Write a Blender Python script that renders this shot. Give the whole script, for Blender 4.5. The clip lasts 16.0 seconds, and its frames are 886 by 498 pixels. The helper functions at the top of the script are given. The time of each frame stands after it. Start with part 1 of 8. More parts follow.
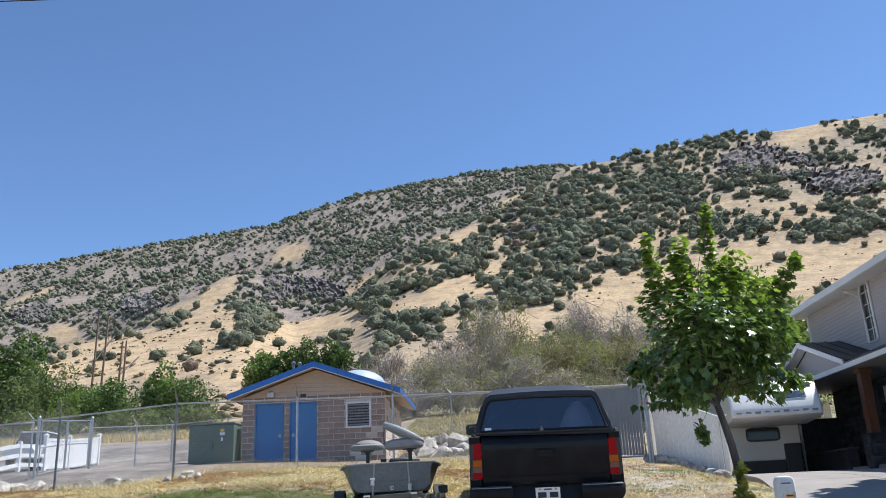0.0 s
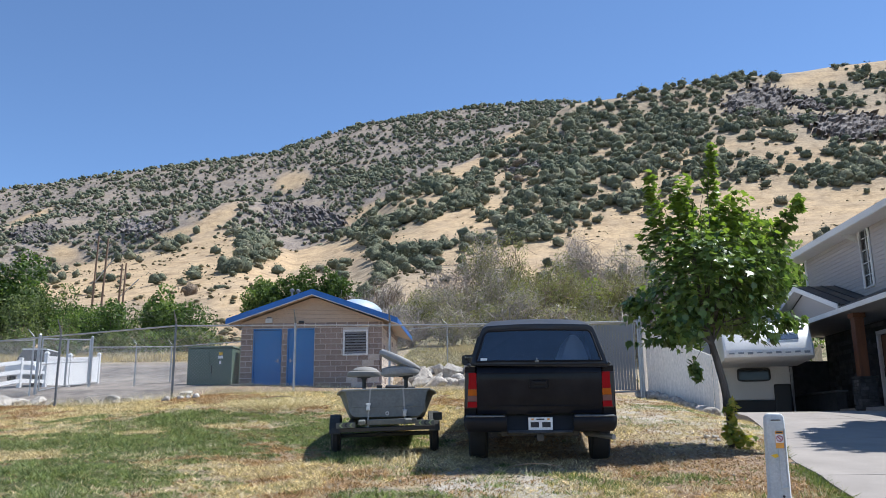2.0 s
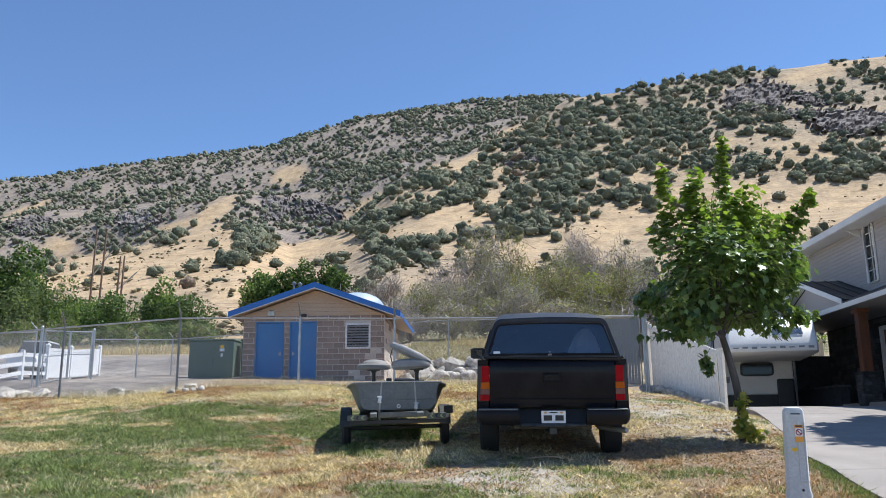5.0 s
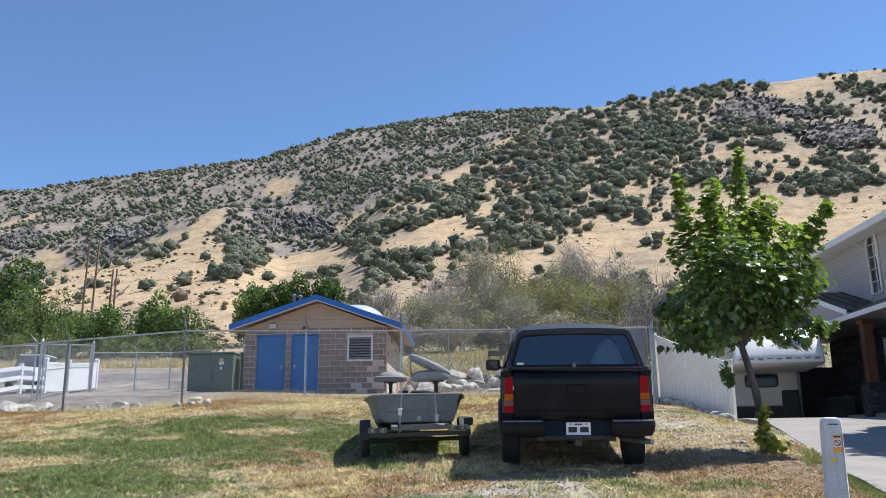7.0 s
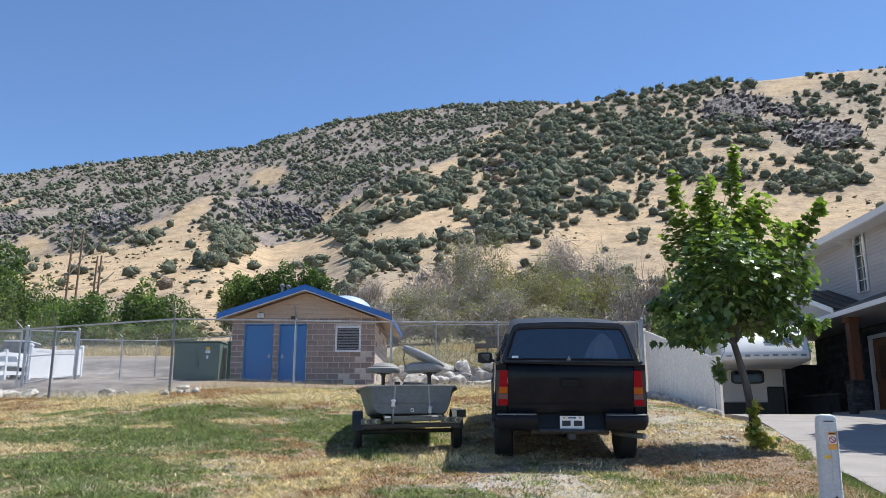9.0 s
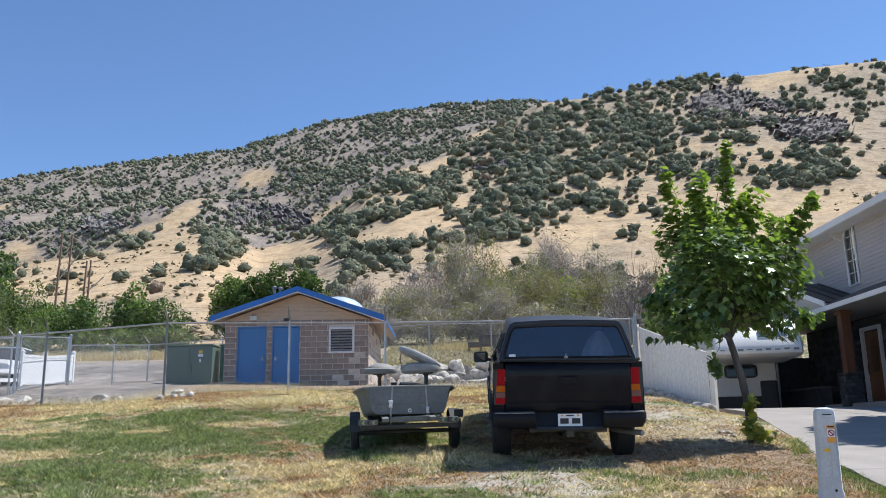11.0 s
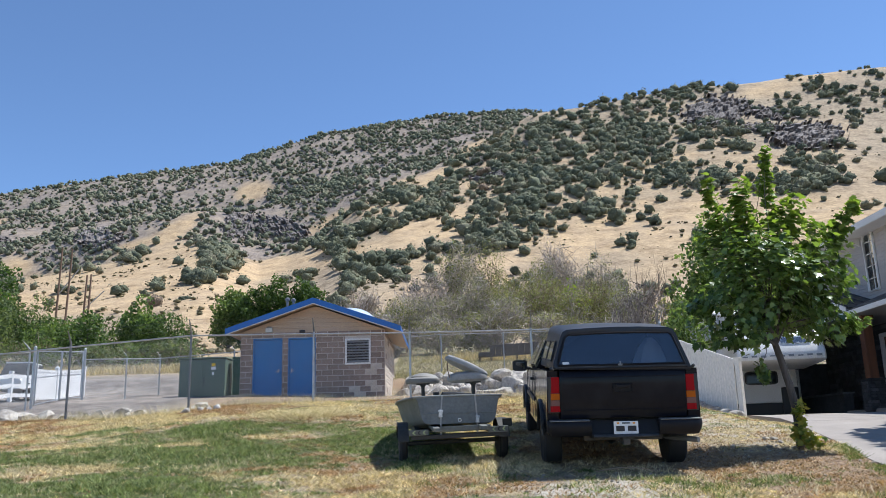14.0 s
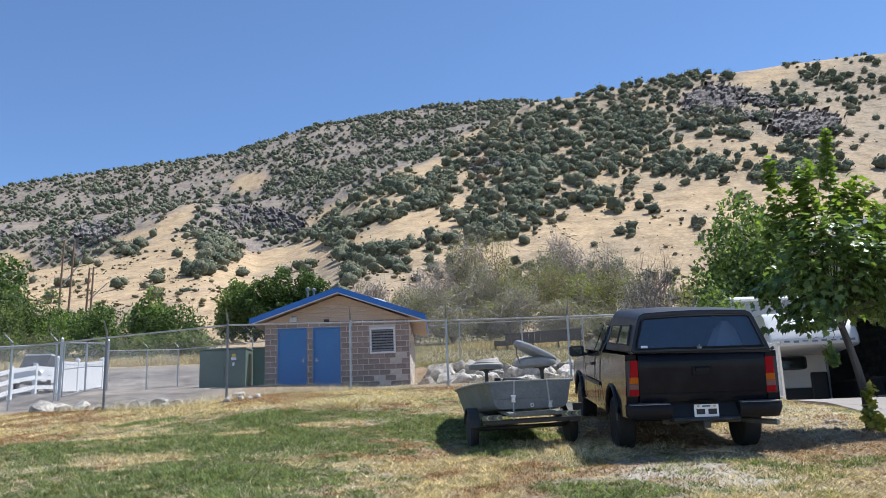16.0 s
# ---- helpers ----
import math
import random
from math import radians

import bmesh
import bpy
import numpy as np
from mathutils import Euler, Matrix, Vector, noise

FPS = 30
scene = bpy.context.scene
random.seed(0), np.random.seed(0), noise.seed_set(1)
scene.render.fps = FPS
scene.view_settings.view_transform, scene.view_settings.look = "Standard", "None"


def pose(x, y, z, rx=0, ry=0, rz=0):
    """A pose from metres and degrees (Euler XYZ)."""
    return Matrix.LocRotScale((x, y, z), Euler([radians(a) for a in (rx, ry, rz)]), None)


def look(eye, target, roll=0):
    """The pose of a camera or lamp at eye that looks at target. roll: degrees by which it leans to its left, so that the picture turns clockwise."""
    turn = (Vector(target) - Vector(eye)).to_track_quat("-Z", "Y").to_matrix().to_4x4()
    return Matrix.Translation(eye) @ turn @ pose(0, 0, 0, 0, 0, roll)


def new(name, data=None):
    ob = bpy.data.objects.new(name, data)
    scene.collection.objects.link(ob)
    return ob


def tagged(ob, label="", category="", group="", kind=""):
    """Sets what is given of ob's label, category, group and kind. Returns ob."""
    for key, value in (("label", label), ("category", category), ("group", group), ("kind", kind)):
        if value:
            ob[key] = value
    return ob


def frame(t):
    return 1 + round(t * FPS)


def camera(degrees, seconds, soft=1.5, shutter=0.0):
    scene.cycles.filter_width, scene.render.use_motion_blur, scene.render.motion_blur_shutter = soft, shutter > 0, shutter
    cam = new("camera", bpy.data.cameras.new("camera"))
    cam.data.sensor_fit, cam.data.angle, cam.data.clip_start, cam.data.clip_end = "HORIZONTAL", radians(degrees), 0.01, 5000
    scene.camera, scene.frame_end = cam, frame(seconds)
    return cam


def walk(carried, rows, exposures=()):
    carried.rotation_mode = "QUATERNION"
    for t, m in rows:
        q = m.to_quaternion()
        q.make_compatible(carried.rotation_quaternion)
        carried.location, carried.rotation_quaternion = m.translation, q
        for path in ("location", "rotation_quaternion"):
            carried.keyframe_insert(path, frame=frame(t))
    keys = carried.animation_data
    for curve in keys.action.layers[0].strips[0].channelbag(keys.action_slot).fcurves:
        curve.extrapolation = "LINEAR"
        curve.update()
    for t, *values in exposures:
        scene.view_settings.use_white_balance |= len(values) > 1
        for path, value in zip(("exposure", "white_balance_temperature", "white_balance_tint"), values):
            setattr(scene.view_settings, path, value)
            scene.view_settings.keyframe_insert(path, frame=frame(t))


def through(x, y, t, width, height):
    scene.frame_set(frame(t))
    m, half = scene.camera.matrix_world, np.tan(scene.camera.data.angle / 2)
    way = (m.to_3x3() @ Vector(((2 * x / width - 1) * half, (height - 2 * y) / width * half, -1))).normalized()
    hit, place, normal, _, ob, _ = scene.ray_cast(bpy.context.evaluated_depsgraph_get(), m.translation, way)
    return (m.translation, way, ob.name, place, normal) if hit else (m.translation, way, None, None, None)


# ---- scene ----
cam = camera(56.6, 16.0, soft=0.8)
PATH = [
    (0, (0.296, 0.063, 0.472), (0.208, 1.97, 1.067), -2.5),
    (0.5, (0.29, 0.075, 0.471), (0.2, 1.996, 1.019), -2.4),
    (1, (0.281, 0.09, 0.451), (0.188, 2.032, 0.918), -1.9),
    (1.5, (0.277, 0.108, 0.443), (0.184, 2.057, 0.883), -1.0),
    (2, (0.278, 0.108, 0.443), (0.184, 2.057, 0.882), -0.6),
    (2.5, (0.274, 0.121, 0.44), (0.18, 2.078, 0.837), -0.6),
    (3, (0.263, 0.11, 0.444), (0.17, 2.068, 0.84), -0.7),
    (3.5, (0.24, 0.123, 0.444), (0.147, 2.081, 0.842), -0.7),
    (4, (0.2, 0.127, 0.447), (0.109, 2.084, 0.851), -0.9),
    (4.5, (0.139, 0.134, 0.443), (0.05, 2.088, 0.856), -0.5),
    (5, (0.071, 0.131, 0.434), (-0.017, 2.084, 0.859), -0.4),
    (7.5, (-0.412, 0.185, 0.426), (-0.471, 2.132, 0.882), -0.5),
    (8, (-0.456, 0.189, 0.432), (-0.511, 2.137, 0.882), 0.0),
    (8.5, (-0.476, 0.189, 0.426), (-0.522, 2.137, 0.874), 0.2),
    (9, (-0.475, 0.188, 0.428), (-0.508, 2.14, 0.864), 0.1),
    (11.5, (-0.599, 0.206, 0.437), (-0.605, 2.158, 0.871), -1.2),
    (12, (-0.719, 0.224, 0.435), (-0.722, 2.176, 0.87), -1.4),
    (12.5, (-0.817, 0.218, 0.436), (-0.821, 2.168, 0.88), -1.1),
    (13, (-0.925, 0.215, 0.445), (-0.926, 2.163, 0.898), -1.4),
    (13.5, (-1.09, 0.239, 0.435), (-1.091, 2.187, 0.89), -1.6),
    (14, (-1.258, 0.228, 0.43), (-1.258, 2.174, 0.889), -1.6),
    (14.5, (-1.484, 0.262, 0.414), (-1.485, 2.21, 0.868), -1.7),
    (15, (-1.745, 0.275, 0.406), (-1.743, 2.225, 0.85), -1.7),
    (15.5, (-2.024, 0.283, 0.406), (-2.016, 2.236, 0.836), -1.8),
    (16, (-2.297, 0.291, 0.403), (-2.288, 2.243, 0.839), -2.1),
]
walk(cam, [(t, look(eye, target, roll)) for t, eye, target, roll in PATH],
     exposures=[(0.0, 0.50, 5920, 8), (16.0, 0.50, 5920, 8)])

# ---------------------------------------------------------------- light
world = bpy.data.worlds.new("sky_world")
scene.world = world
world.use_nodes = True
wn = world.node_tree.nodes
wl = world.node_tree.links
sky = wn.new("ShaderNodeTexSky")
sky.sky_type = "NISHITA"
sky.sun_disc = False
SUN_EL, SUN_AZ = 61.0, 66.0          # degrees; azimuth clockwise from +y
sky.sun_elevation, sky.sun_rotation = radians(SUN_EL), radians(SUN_AZ)
sky.altitude, sky.air_density, sky.dust_density, sky.ozone_density = 1500, 0.85, 0.0, 3.2
wl.new(sky.outputs["Color"], wn["Background"].inputs["Color"])
wn["Background"].inputs["Strength"].default_value = 0.125

sun_data = bpy.data.lights.new("sun", "SUN")
sun_data.energy, sun_data.angle, sun_data.color = 5.0, radians(0.53), (1.0, 0.95, 0.88)
sun = new("sun", sun_data)
sa, se = radians(SUN_AZ), radians(SUN_EL)
sun.matrix_world = look((0, 0, 60), Vector((0, 0, 60)) - Vector((math.sin(sa) * math.cos(se), math.cos(sa) * math.cos(se), math.sin(se))))


# ---------------------------------------------------------------- materials
def shader(name, rough=0.7, metal=0.0, spec=0.5):
    m = bpy.data.materials.new(name)
    m.use_nodes = True
    b = m.node_tree.nodes["Principled BSDF"]
    b.inputs["Roughness"].default_value = rough
    b.inputs["Metallic"].default_value = metal
    b.inputs["Specular IOR Level"].default_value = spec
    return m, m.node_tree.nodes, m.node_tree.links, b


def coords(n, l, kind="Object", scale=1.0, stretch=(1, 1, 1)):
    tc = n.new("ShaderNodeTexCoord")
    mp = n.new("ShaderNodeMapping")
    mp.inputs["Scale"].default_value = [scale * s for s in stretch]
    l.new(tc.outputs[kind], mp.inputs["Vector"])
    return mp.outputs["Vector"]


def noise_tex(n, l, vec, scale, detail=4, rough=0.6):
    t = n.new("ShaderNodeTexNoise")
    t.inputs["Scale"].default_value, t.inputs["Detail"].default_value, t.inputs["Roughness"].default_value = scale, detail, rough
    l.new(vec, t.inputs["Vector"])
    return t.outputs["Fac"]


def ramp(n, l, fac, stops):
    r = n.new("ShaderNodeValToRGB")
    e = r.color_ramp.elements
    while len(e) < len(stops):
        e.new(0.5)
    for k, (p, c) in zip(e, stops):
        k.position = p
        k.color = (*c, 1) if len(c) == 3 else c
    l.new(fac, r.inputs["Fac"])
    return r.outputs["Color"]


def mix(n, l, fac, a, b, how="MIX"):
    m = n.new("ShaderNodeMix")
    m.data_type, m.blend_type = "RGBA", how
    for sock, v in ((m.inputs[0], fac), (m.inputs[6], a), (m.inputs[7], b)):
        if isinstance(v, (int, float)):
            sock.default_value = v
        elif isinstance(v, tuple):
            sock.default_value = (*v, 1)
        else:
            l.new(v, sock)
    return m.outputs[2]


def bump(n, l, b, height, strength=0.3, dist=0.02):
    k = n.new("ShaderNodeBump")
    k.inputs["Strength"].default_value, k.inputs["Distance"].default_value = strength, dist
    l.new(height, k.inputs["Height"])
    l.new(k.outputs["Normal"], b.inputs["Normal"])


def surface(name, dark, light, scale=6.0, rough=0.7, metal=0.0, relief=0.15, fine=60.0, stretch=(1, 1, 1), spec=0.5, vary=0.0, island=0.0, dist=0.01):
    """A two-scale mottled surface: broad stains and fine grain, with relief; vary/island: brightness by object or by piece."""
    m, n, l, b = shader(name, rough, metal, spec)
    v = coords(n, l, "Object", 1.0, stretch)
    big = noise_tex(n, l, v, scale, 5)
    small = noise_tex(n, l, v, fine, 3)
    c = ramp(n, l, big, [(0.3, dark), (0.7, light)])
    g = ramp(n, l, small, [(0.25, (0.72, 0.72, 0.72)), (0.75, (1.15, 1.15, 1.15))])
    c = mix(n, l, 0.7, c, g, "MULTIPLY")
    for amount, node, out in ((vary, "ShaderNodeObjectInfo", "Random"), (island, "ShaderNodeNewGeometry", "Random Per Island")):
        if amount:
            r = ramp(n, l, n.new(node).outputs[out], [(0.0, (1 - amount,) * 3), (1.0, (1 + amount,) * 3)])
            c = mix(n, l, 1.0, c, r, "MULTIPLY")
    l.new(c, b.inputs["Base Color"])
    if relief:
        bump(n, l, b, small, relief, dist)
    rr = ramp(n, l, big, [(0.2, (max(0, rough - 0.1),) * 3), (0.8, (min(1, rough + 0.1),) * 3)])
    l.new(rr, b.inputs["Roughness"])
    return m


def leafy(name, dark, light, rough=0.55, through=0.35, spec=0.4, clump=0.0):
    """Leaves: colour by piece, some light passing through."""
    m, n, l, b = shader(name, rough, 0, spec)
    r = n.new("ShaderNodeNewGeometry").outputs["Random Per Island"]
    o = n.new("ShaderNodeObjectInfo").outputs["Random"]
    add = n.new("ShaderNodeMath")
    add.operation = "ADD"
    l.new(r, add.inputs[0])
    l.new(o, add.inputs[1])
    fr = n.new("ShaderNodeMath")
    fr.operation = "FRACT"
    l.new(add.outputs[0], fr.inputs[0])
    c = ramp(n, l, fr.outputs[0], [(0.0, dark), (0.75, light), (1.0, tuple(min(1, k * 1.25) for k in light))])
    if clump:
        k = noise_tex(n, l, coords(n, l), clump, 4, 0.7)
        c = mix(n, l, 1.0, c, ramp(n, l, k, [(0.36, (0.5, 0.48, 0.46)), (0.5, (0.95, 0.95, 0.95)), (0.64, (1.35, 1.32, 1.25))]), "MULTIPLY")
    l.new(c, b.inputs["Base Color"])
    if through:
        t = n.new("ShaderNodeBsdfTranslucent")
        bright = mix(n, l, 1.0, c, (1.5, 1.6, 0.7), "MULTIPLY")
        l.new(bright, t.inputs["Color"])
        s = n.new("ShaderNodeMixShader")
        s.inputs[0].default_value = through
        out = n["Material Output"]
        l.new(b.outputs[0], s.inputs[1])
        l.new(t.outputs[0], s.inputs[2])
        l.new(s.outputs[0], out.inputs["Surface"])
    return m


def plain(name, col, rough=0.5, metal=0.0, spec=0.5, coat=0.0):
    m, n, l, b = shader(name, rough, metal, spec)
    v = coords(n, l)
    f = noise_tex(n, l, v, 9.0, 5)
    c = ramp(n, l, f, [(0.3, tuple(k * 0.88 for k in col)), (0.7, tuple(min(1, k * 1.06) for k in col))])
    l.new(c, b.inputs["Base Color"])
    b.inputs["Coat Weight"].default_value = coat
    l.new(ramp(n, l, f, [(0.3, (max(0.02, rough - 0.06),) * 3), (0.7, (min(1, rough + 0.08),) * 3)]), b.inputs["Roughness"])
    return m


def ground_material():
    """Lawn, bare soil, gravel, straw-coloured hill and grey scree, mixed by the zones stored on the sheet."""
    m, n, l, b = shader("ground_mix", 0.95, 0, 0.15)
    v = coords(n, l)
    fine = noise_tex(n, l, v, 38.0, 6, 0.7)
    mid = noise_tex(n, l, v, 2.2, 6, 0.65)
    broad = noise_tex(n, l, v, 0.45, 5, 0.6)
    hill = noise_tex(n, l, v, 0.06, 8, 0.7)
    hillf = ramp(n, l, noise_tex(n, l, v, 0.8, 8, 0.8), [(0.36, (0, 0, 0)), (0.64, (1, 1, 1))])

    def zone(key):
        a = n.new("ShaderNodeAttribute")
        a.attribute_name = key
        return a.outputs["Fac"]

    grit = ramp(n, l, noise_tex(n, l, v, 22.0, 7, 0.8), [(0.36, (0, 0, 0)), (0.64, (1, 1, 1))])
    clod = noise_tex(n, l, v, 7.0, 6, 0.75)
    soil = mix(n, l, grit, (0.19, 0.15, 0.11), (0.52, 0.435, 0.325))
    dry = mix(n, l, grit, (0.25, 0.185, 0.11), (0.66, 0.545, 0.355))
    rust = mix(n, l, grit, (0.19, 0.125, 0.085), (0.50, 0.36, 0.245))
    green = mix(n, l, grit, (0.040, 0.050, 0.02), (0.19, 0.19, 0.09))
    c = mix(n, l, ramp(n, l, mid, [(0.42, (0, 0, 0)), (0.58, (1, 1, 1))]), dry, soil)
    rm = n.new("ShaderNodeMath")
    rm.operation = "ADD"
    l.new(broad, rm.inputs[0])
    l.new(zone("zone_litter"), rm.inputs[1])
    c = mix(n, l, ramp(n, l, rm.outputs[0], [(0.50, (0, 0, 0)), (0.64, (0.85, 0.85, 0.85))]), c, rust)
    c = mix(n, l, 1.0, c, ramp(n, l, clod, [(0.35, (0.62, 0.60, 0.58)), (0.5, (0.95, 0.95, 0.95)), (0.68, (1.22, 1.2, 1.16))]), "MULTIPLY")
    gm = n.new("ShaderNodeMath")
    gm.operation = "ADD"
    l.new(zone("zone_green"), gm.inputs[0])
    l.new(mid, gm.inputs[1])
    c = mix(n, l, ramp(n, l, gm.outputs[0], [(0.86, (0, 0, 0)), (1.06, (1, 1, 1))]), c, green)
    gravel = mix(n, l, grit, (0.15, 0.135, 0.122), (0.36, 0.325, 0.30))
    gravel = mix(n, l, 1.0, gravel, ramp(n, l, broad, [(0.38, (0.74, 0.72, 0.70)), (0.5, (1.0, 0.98, 0.96)), (0.64, (1.45, 1.40, 1.33))]), "MULTIPLY")
    gravel = mix(n, l, 1.0, gravel, ramp(n, l, mid, [(0.38, (0.78, 0.77, 0.76)), (0.62, (1.22, 1.2, 1.17))]), "MULTIPLY")
    c = mix(n, l, zone("zone_gravel"), c, gravel)
    dusty = mix(n, l, grit, (0.33, 0.285, 0.23), (0.70, 0.63, 0.53))
    dm = n.new("ShaderNodeMath")
    dm.operation = "ADD"
    l.new(zone("zone_dust"), dm.inputs[0])
    l.new(mid, dm.inputs[1])
    c = mix(n, l, ramp(n, l, dm.outputs[0], [(0.84, (0, 0, 0)), (1.0, (1, 1, 1))]), c, dusty)
    gold = mix(n, l, hillf, (0.355, 0.25, 0.142), (0.575, 0.425, 0.262))
    gold = mix(n, l, ramp(n, l, hill, [(0.46, (0, 0, 0)), (0.64, (0.55, 0.55, 0.55))]), gold, (0.38, 0.29, 0.20))
    brown = mix(n, l, hillf, (0.20, 0.155, 0.11), (0.46, 0.365, 0.25))
    gold = mix(n, l, zone("zone_gold"), brown, gold)
    c = mix(n, l, zone("zone_hill"), c, gold)
    scree = mix(n, l, hillf, (0.15, 0.125, 0.108), (0.37, 0.31, 0.265))
    scree = mix(n, l, ramp(n, l, hill, [(0.45, (0, 0, 0)), (0.7, (0.7, 0.7, 0.7))]), scree, (0.36, 0.285, 0.20))
    c = mix(n, l, zone("zone_scree"), c, scree)
    patchy = ramp(n, l, noise_tex(n, l, v, 0.16, 7, 0.75), [(0.34, (0.62, 0.60, 0.58)), (0.52, (1.0, 1.0, 1.0)), (0.68, (1.14, 1.12, 1.08))])
    c = mix(n, l, zone("zone_hill"), c, mix(n, l, 1.0, c, patchy, "MULTIPLY"))
    l.new(c, b.inputs["Base Color"])
    bump(n, l, b, grit, 0.7, 0.03)
    return m


M = {}
M["ground"] = ground_material()
M["concrete"] = surface("concrete", (0.25, 0.218, 0.192), (0.345, 0.305, 0.272), 1.2, 0.9, 0, 0.25, 90, vary=0.05)
M["block"] = surface("split_block", (0.23, 0.168, 0.137), (0.35, 0.27, 0.23), 3, 0.95, 0, 0.7, 45, vary=0.16, dist=0.02)
# efflorescence on the front; on the side wall its paleness paints in sunlight
M["block_pale"] = surface("block_efflorescence_and_sun", (0.74, 0.66, 0.57), (0.52, 0.44, 0.37), 7, 0.95, 0, 0.7, 45, vary=0.1, dist=0.02)
M["mortar"] = surface("mortar", (0.58, 0.51, 0.45), (0.70, 0.63, 0.57), 6, 0.95, 0, 0.3, 80)
M["blue_metal"] = surface("blue_metal", (0.020, 0.12, 0.42), (0.032, 0.165, 0.52), 1.5, 0.38, 0, 0.03, 30)
M["blue_door"] = surface("blue_door_paint", (0.010, 0.135, 0.38), (0.018, 0.18, 0.47), 1.3, 0.5, 0, 0.05, 40)
M["tan_siding"] = surface("tan_siding", (0.44, 0.33, 0.235), (0.54, 0.42, 0.31), 1.5, 0.7, 0, 0.15, 40, stretch=(0.3, 1, 2))
M["white_metal"] = surface("white_metal", (0.70, 0.70, 0.70), (0.82, 0.82, 0.81), 2, 0.45, 0, 0.03, 30)
M["trim_pale"] = plain("trim_pale", (0.62, 0.60, 0.56), 0.6)
M["dark_void"] = plain("dark_void", (0.02, 0.022, 0.028), 0.9)
M["galv"] = surface("galvanised_steel", (0.36, 0.37, 0.38), (0.52, 0.53, 0.54), 5, 0.42, 0.75, 0.08, 60)
M["galv_dark"] = surface("weathered_steel", (0.16, 0.165, 0.17), (0.27, 0.275, 0.28), 5, 0.55, 0.6, 0.08, 60)
M["wire"] = plain("wire", (0.40, 0.41, 0.42), 0.5, 0.6)
M["dark_wire"] = plain("dark_wire", (0.10, 0.10, 0.10), 0.7, 0.3)
M["vinyl"] = surface("vinyl", (0.77, 0.715, 0.64), (0.86, 0.80, 0.72), 1.2, 0.45, 0, 0.04, 30, stretch=(1, 1, 0.4))
M["vinyl_white"] = surface("white_vinyl", (0.76, 0.76, 0.76), (0.86, 0.86, 0.86), 1.2, 0.45, 0, 0.04, 30)
M["green_box"] = surface("green_cabinet", (0.105, 0.15, 0.115), (0.14, 0.19, 0.15), 1.2, 0.55, 0, 0.05, 30)
M["dark_green"] = surface("dark_green_steel", (0.012, 0.075, 0.045), (0.02, 0.10, 0.06), 2, 0.5, 0, 0.05, 30)
M["rock"] = surface("pale_rock", (0.21, 0.185, 0.16), (0.62, 0.57, 0.50), 5.0, 0.95, 0, 0.9, 22, vary=0.18, island=0.15, dist=0.04)
M["cliff"] = surface("cliff_rock", (0.085, 0.072, 0.068), (0.28, 0.24, 0.22), 0.25, 0.95, 0, 0.9, 1.6, stretch=(1, 1, 2.5), island=0.3, dist=0.8)
def juniper_foliage(name, clumped=False):
    """Dull green foliage; every bush has its own tint, a few are dead and russet."""
    m, n, l, b = shader(name, 0.9, 0, 0.05)
    at = n.new("ShaderNodeAttribute")
    at.attribute_name = "bush_tint"
    c = ramp(n, l, at.outputs["Fac"], [(0.0, (0.135, 0.152, 0.112)), (0.45, (0.19, 0.203, 0.14)), (0.80, (0.25, 0.252, 0.17)), (0.985, (0.27, 0.255, 0.18)), (0.997, (0.29, 0.225, 0.17))])
    if clumped:
        v = n.new("ShaderNodeNewGeometry").outputs["Position"]
        tuft = noise_tex(n, l, v, 4.2, 5, 0.75)
        c = mix(n, l, 1.0, c, ramp(n, l, tuft, [(0.36, (0.48, 0.49, 0.50)), (0.5, (0.88, 0.88, 0.88)), (0.64, (1.4, 1.37, 1.28))]), "MULTIPLY")
        bump(n, l, b, tuft, 1.0, 0.5)
    else:
        r = n.new("ShaderNodeNewGeometry").outputs["Random Per Island"]
        c = mix(n, l, 1.0, c, ramp(n, l, r, [(0.0, (0.6, 0.62, 0.64)), (1.0, (1.6, 1.56, 1.42))]), "MULTIPLY")
    l.new(c, b.inputs["Base Color"])
    return m


M["juniper"] = juniper_foliage("juniper_foliage")
M["juniper_body"] = juniper_foliage("juniper_body", True)
M["sage"] = leafy("sage_leaf", (0.095, 0.09, 0.055), (0.24, 0.21, 0.125), 0.9, 0.0, 0.05)
M["bark"] = surface("bark", (0.062, 0.052, 0.045), (0.15, 0.13, 0.112), 7, 0.9, 0, 0.8, 40, stretch=(1, 1, 0.25), dist=0.02)
M["pole_wood"] = surface("pole_wood", (0.14, 0.09, 0.06), (0.24, 0.16, 0.11), 3, 0.9, 0, 0.4, 40, stretch=(1, 1, 0.2))


# ---------------------------------------------------------------- mesh tools
def box(bm, c, s, rot=None, bevel=0.0):
    """An axis-aligned (or turned) box of size s round c, its edges bevelled."""
    r = bmesh.ops.create_cube(bm, size=1.0)
    vs = r["verts"]
    bmesh.ops.scale(bm, vec=s, verts=vs)
    if bevel:
        es = list({e for v in vs for e in v.link_edges})
        g = bmesh.ops.bevel(bm, geom=es, offset=bevel, segments=2, affect="EDGES", profile=0.6)
        vs = list({v for f in g["faces"] for v in f.verts} | {v for v in vs if v.is_valid})
    if rot is not None:
        bmesh.ops.transform(bm, matrix=Euler([radians(a) for a in rot]).to_matrix().to_4x4(), verts=vs)
    bmesh.ops.translate(bm, vec=c, verts=vs)
    return vs


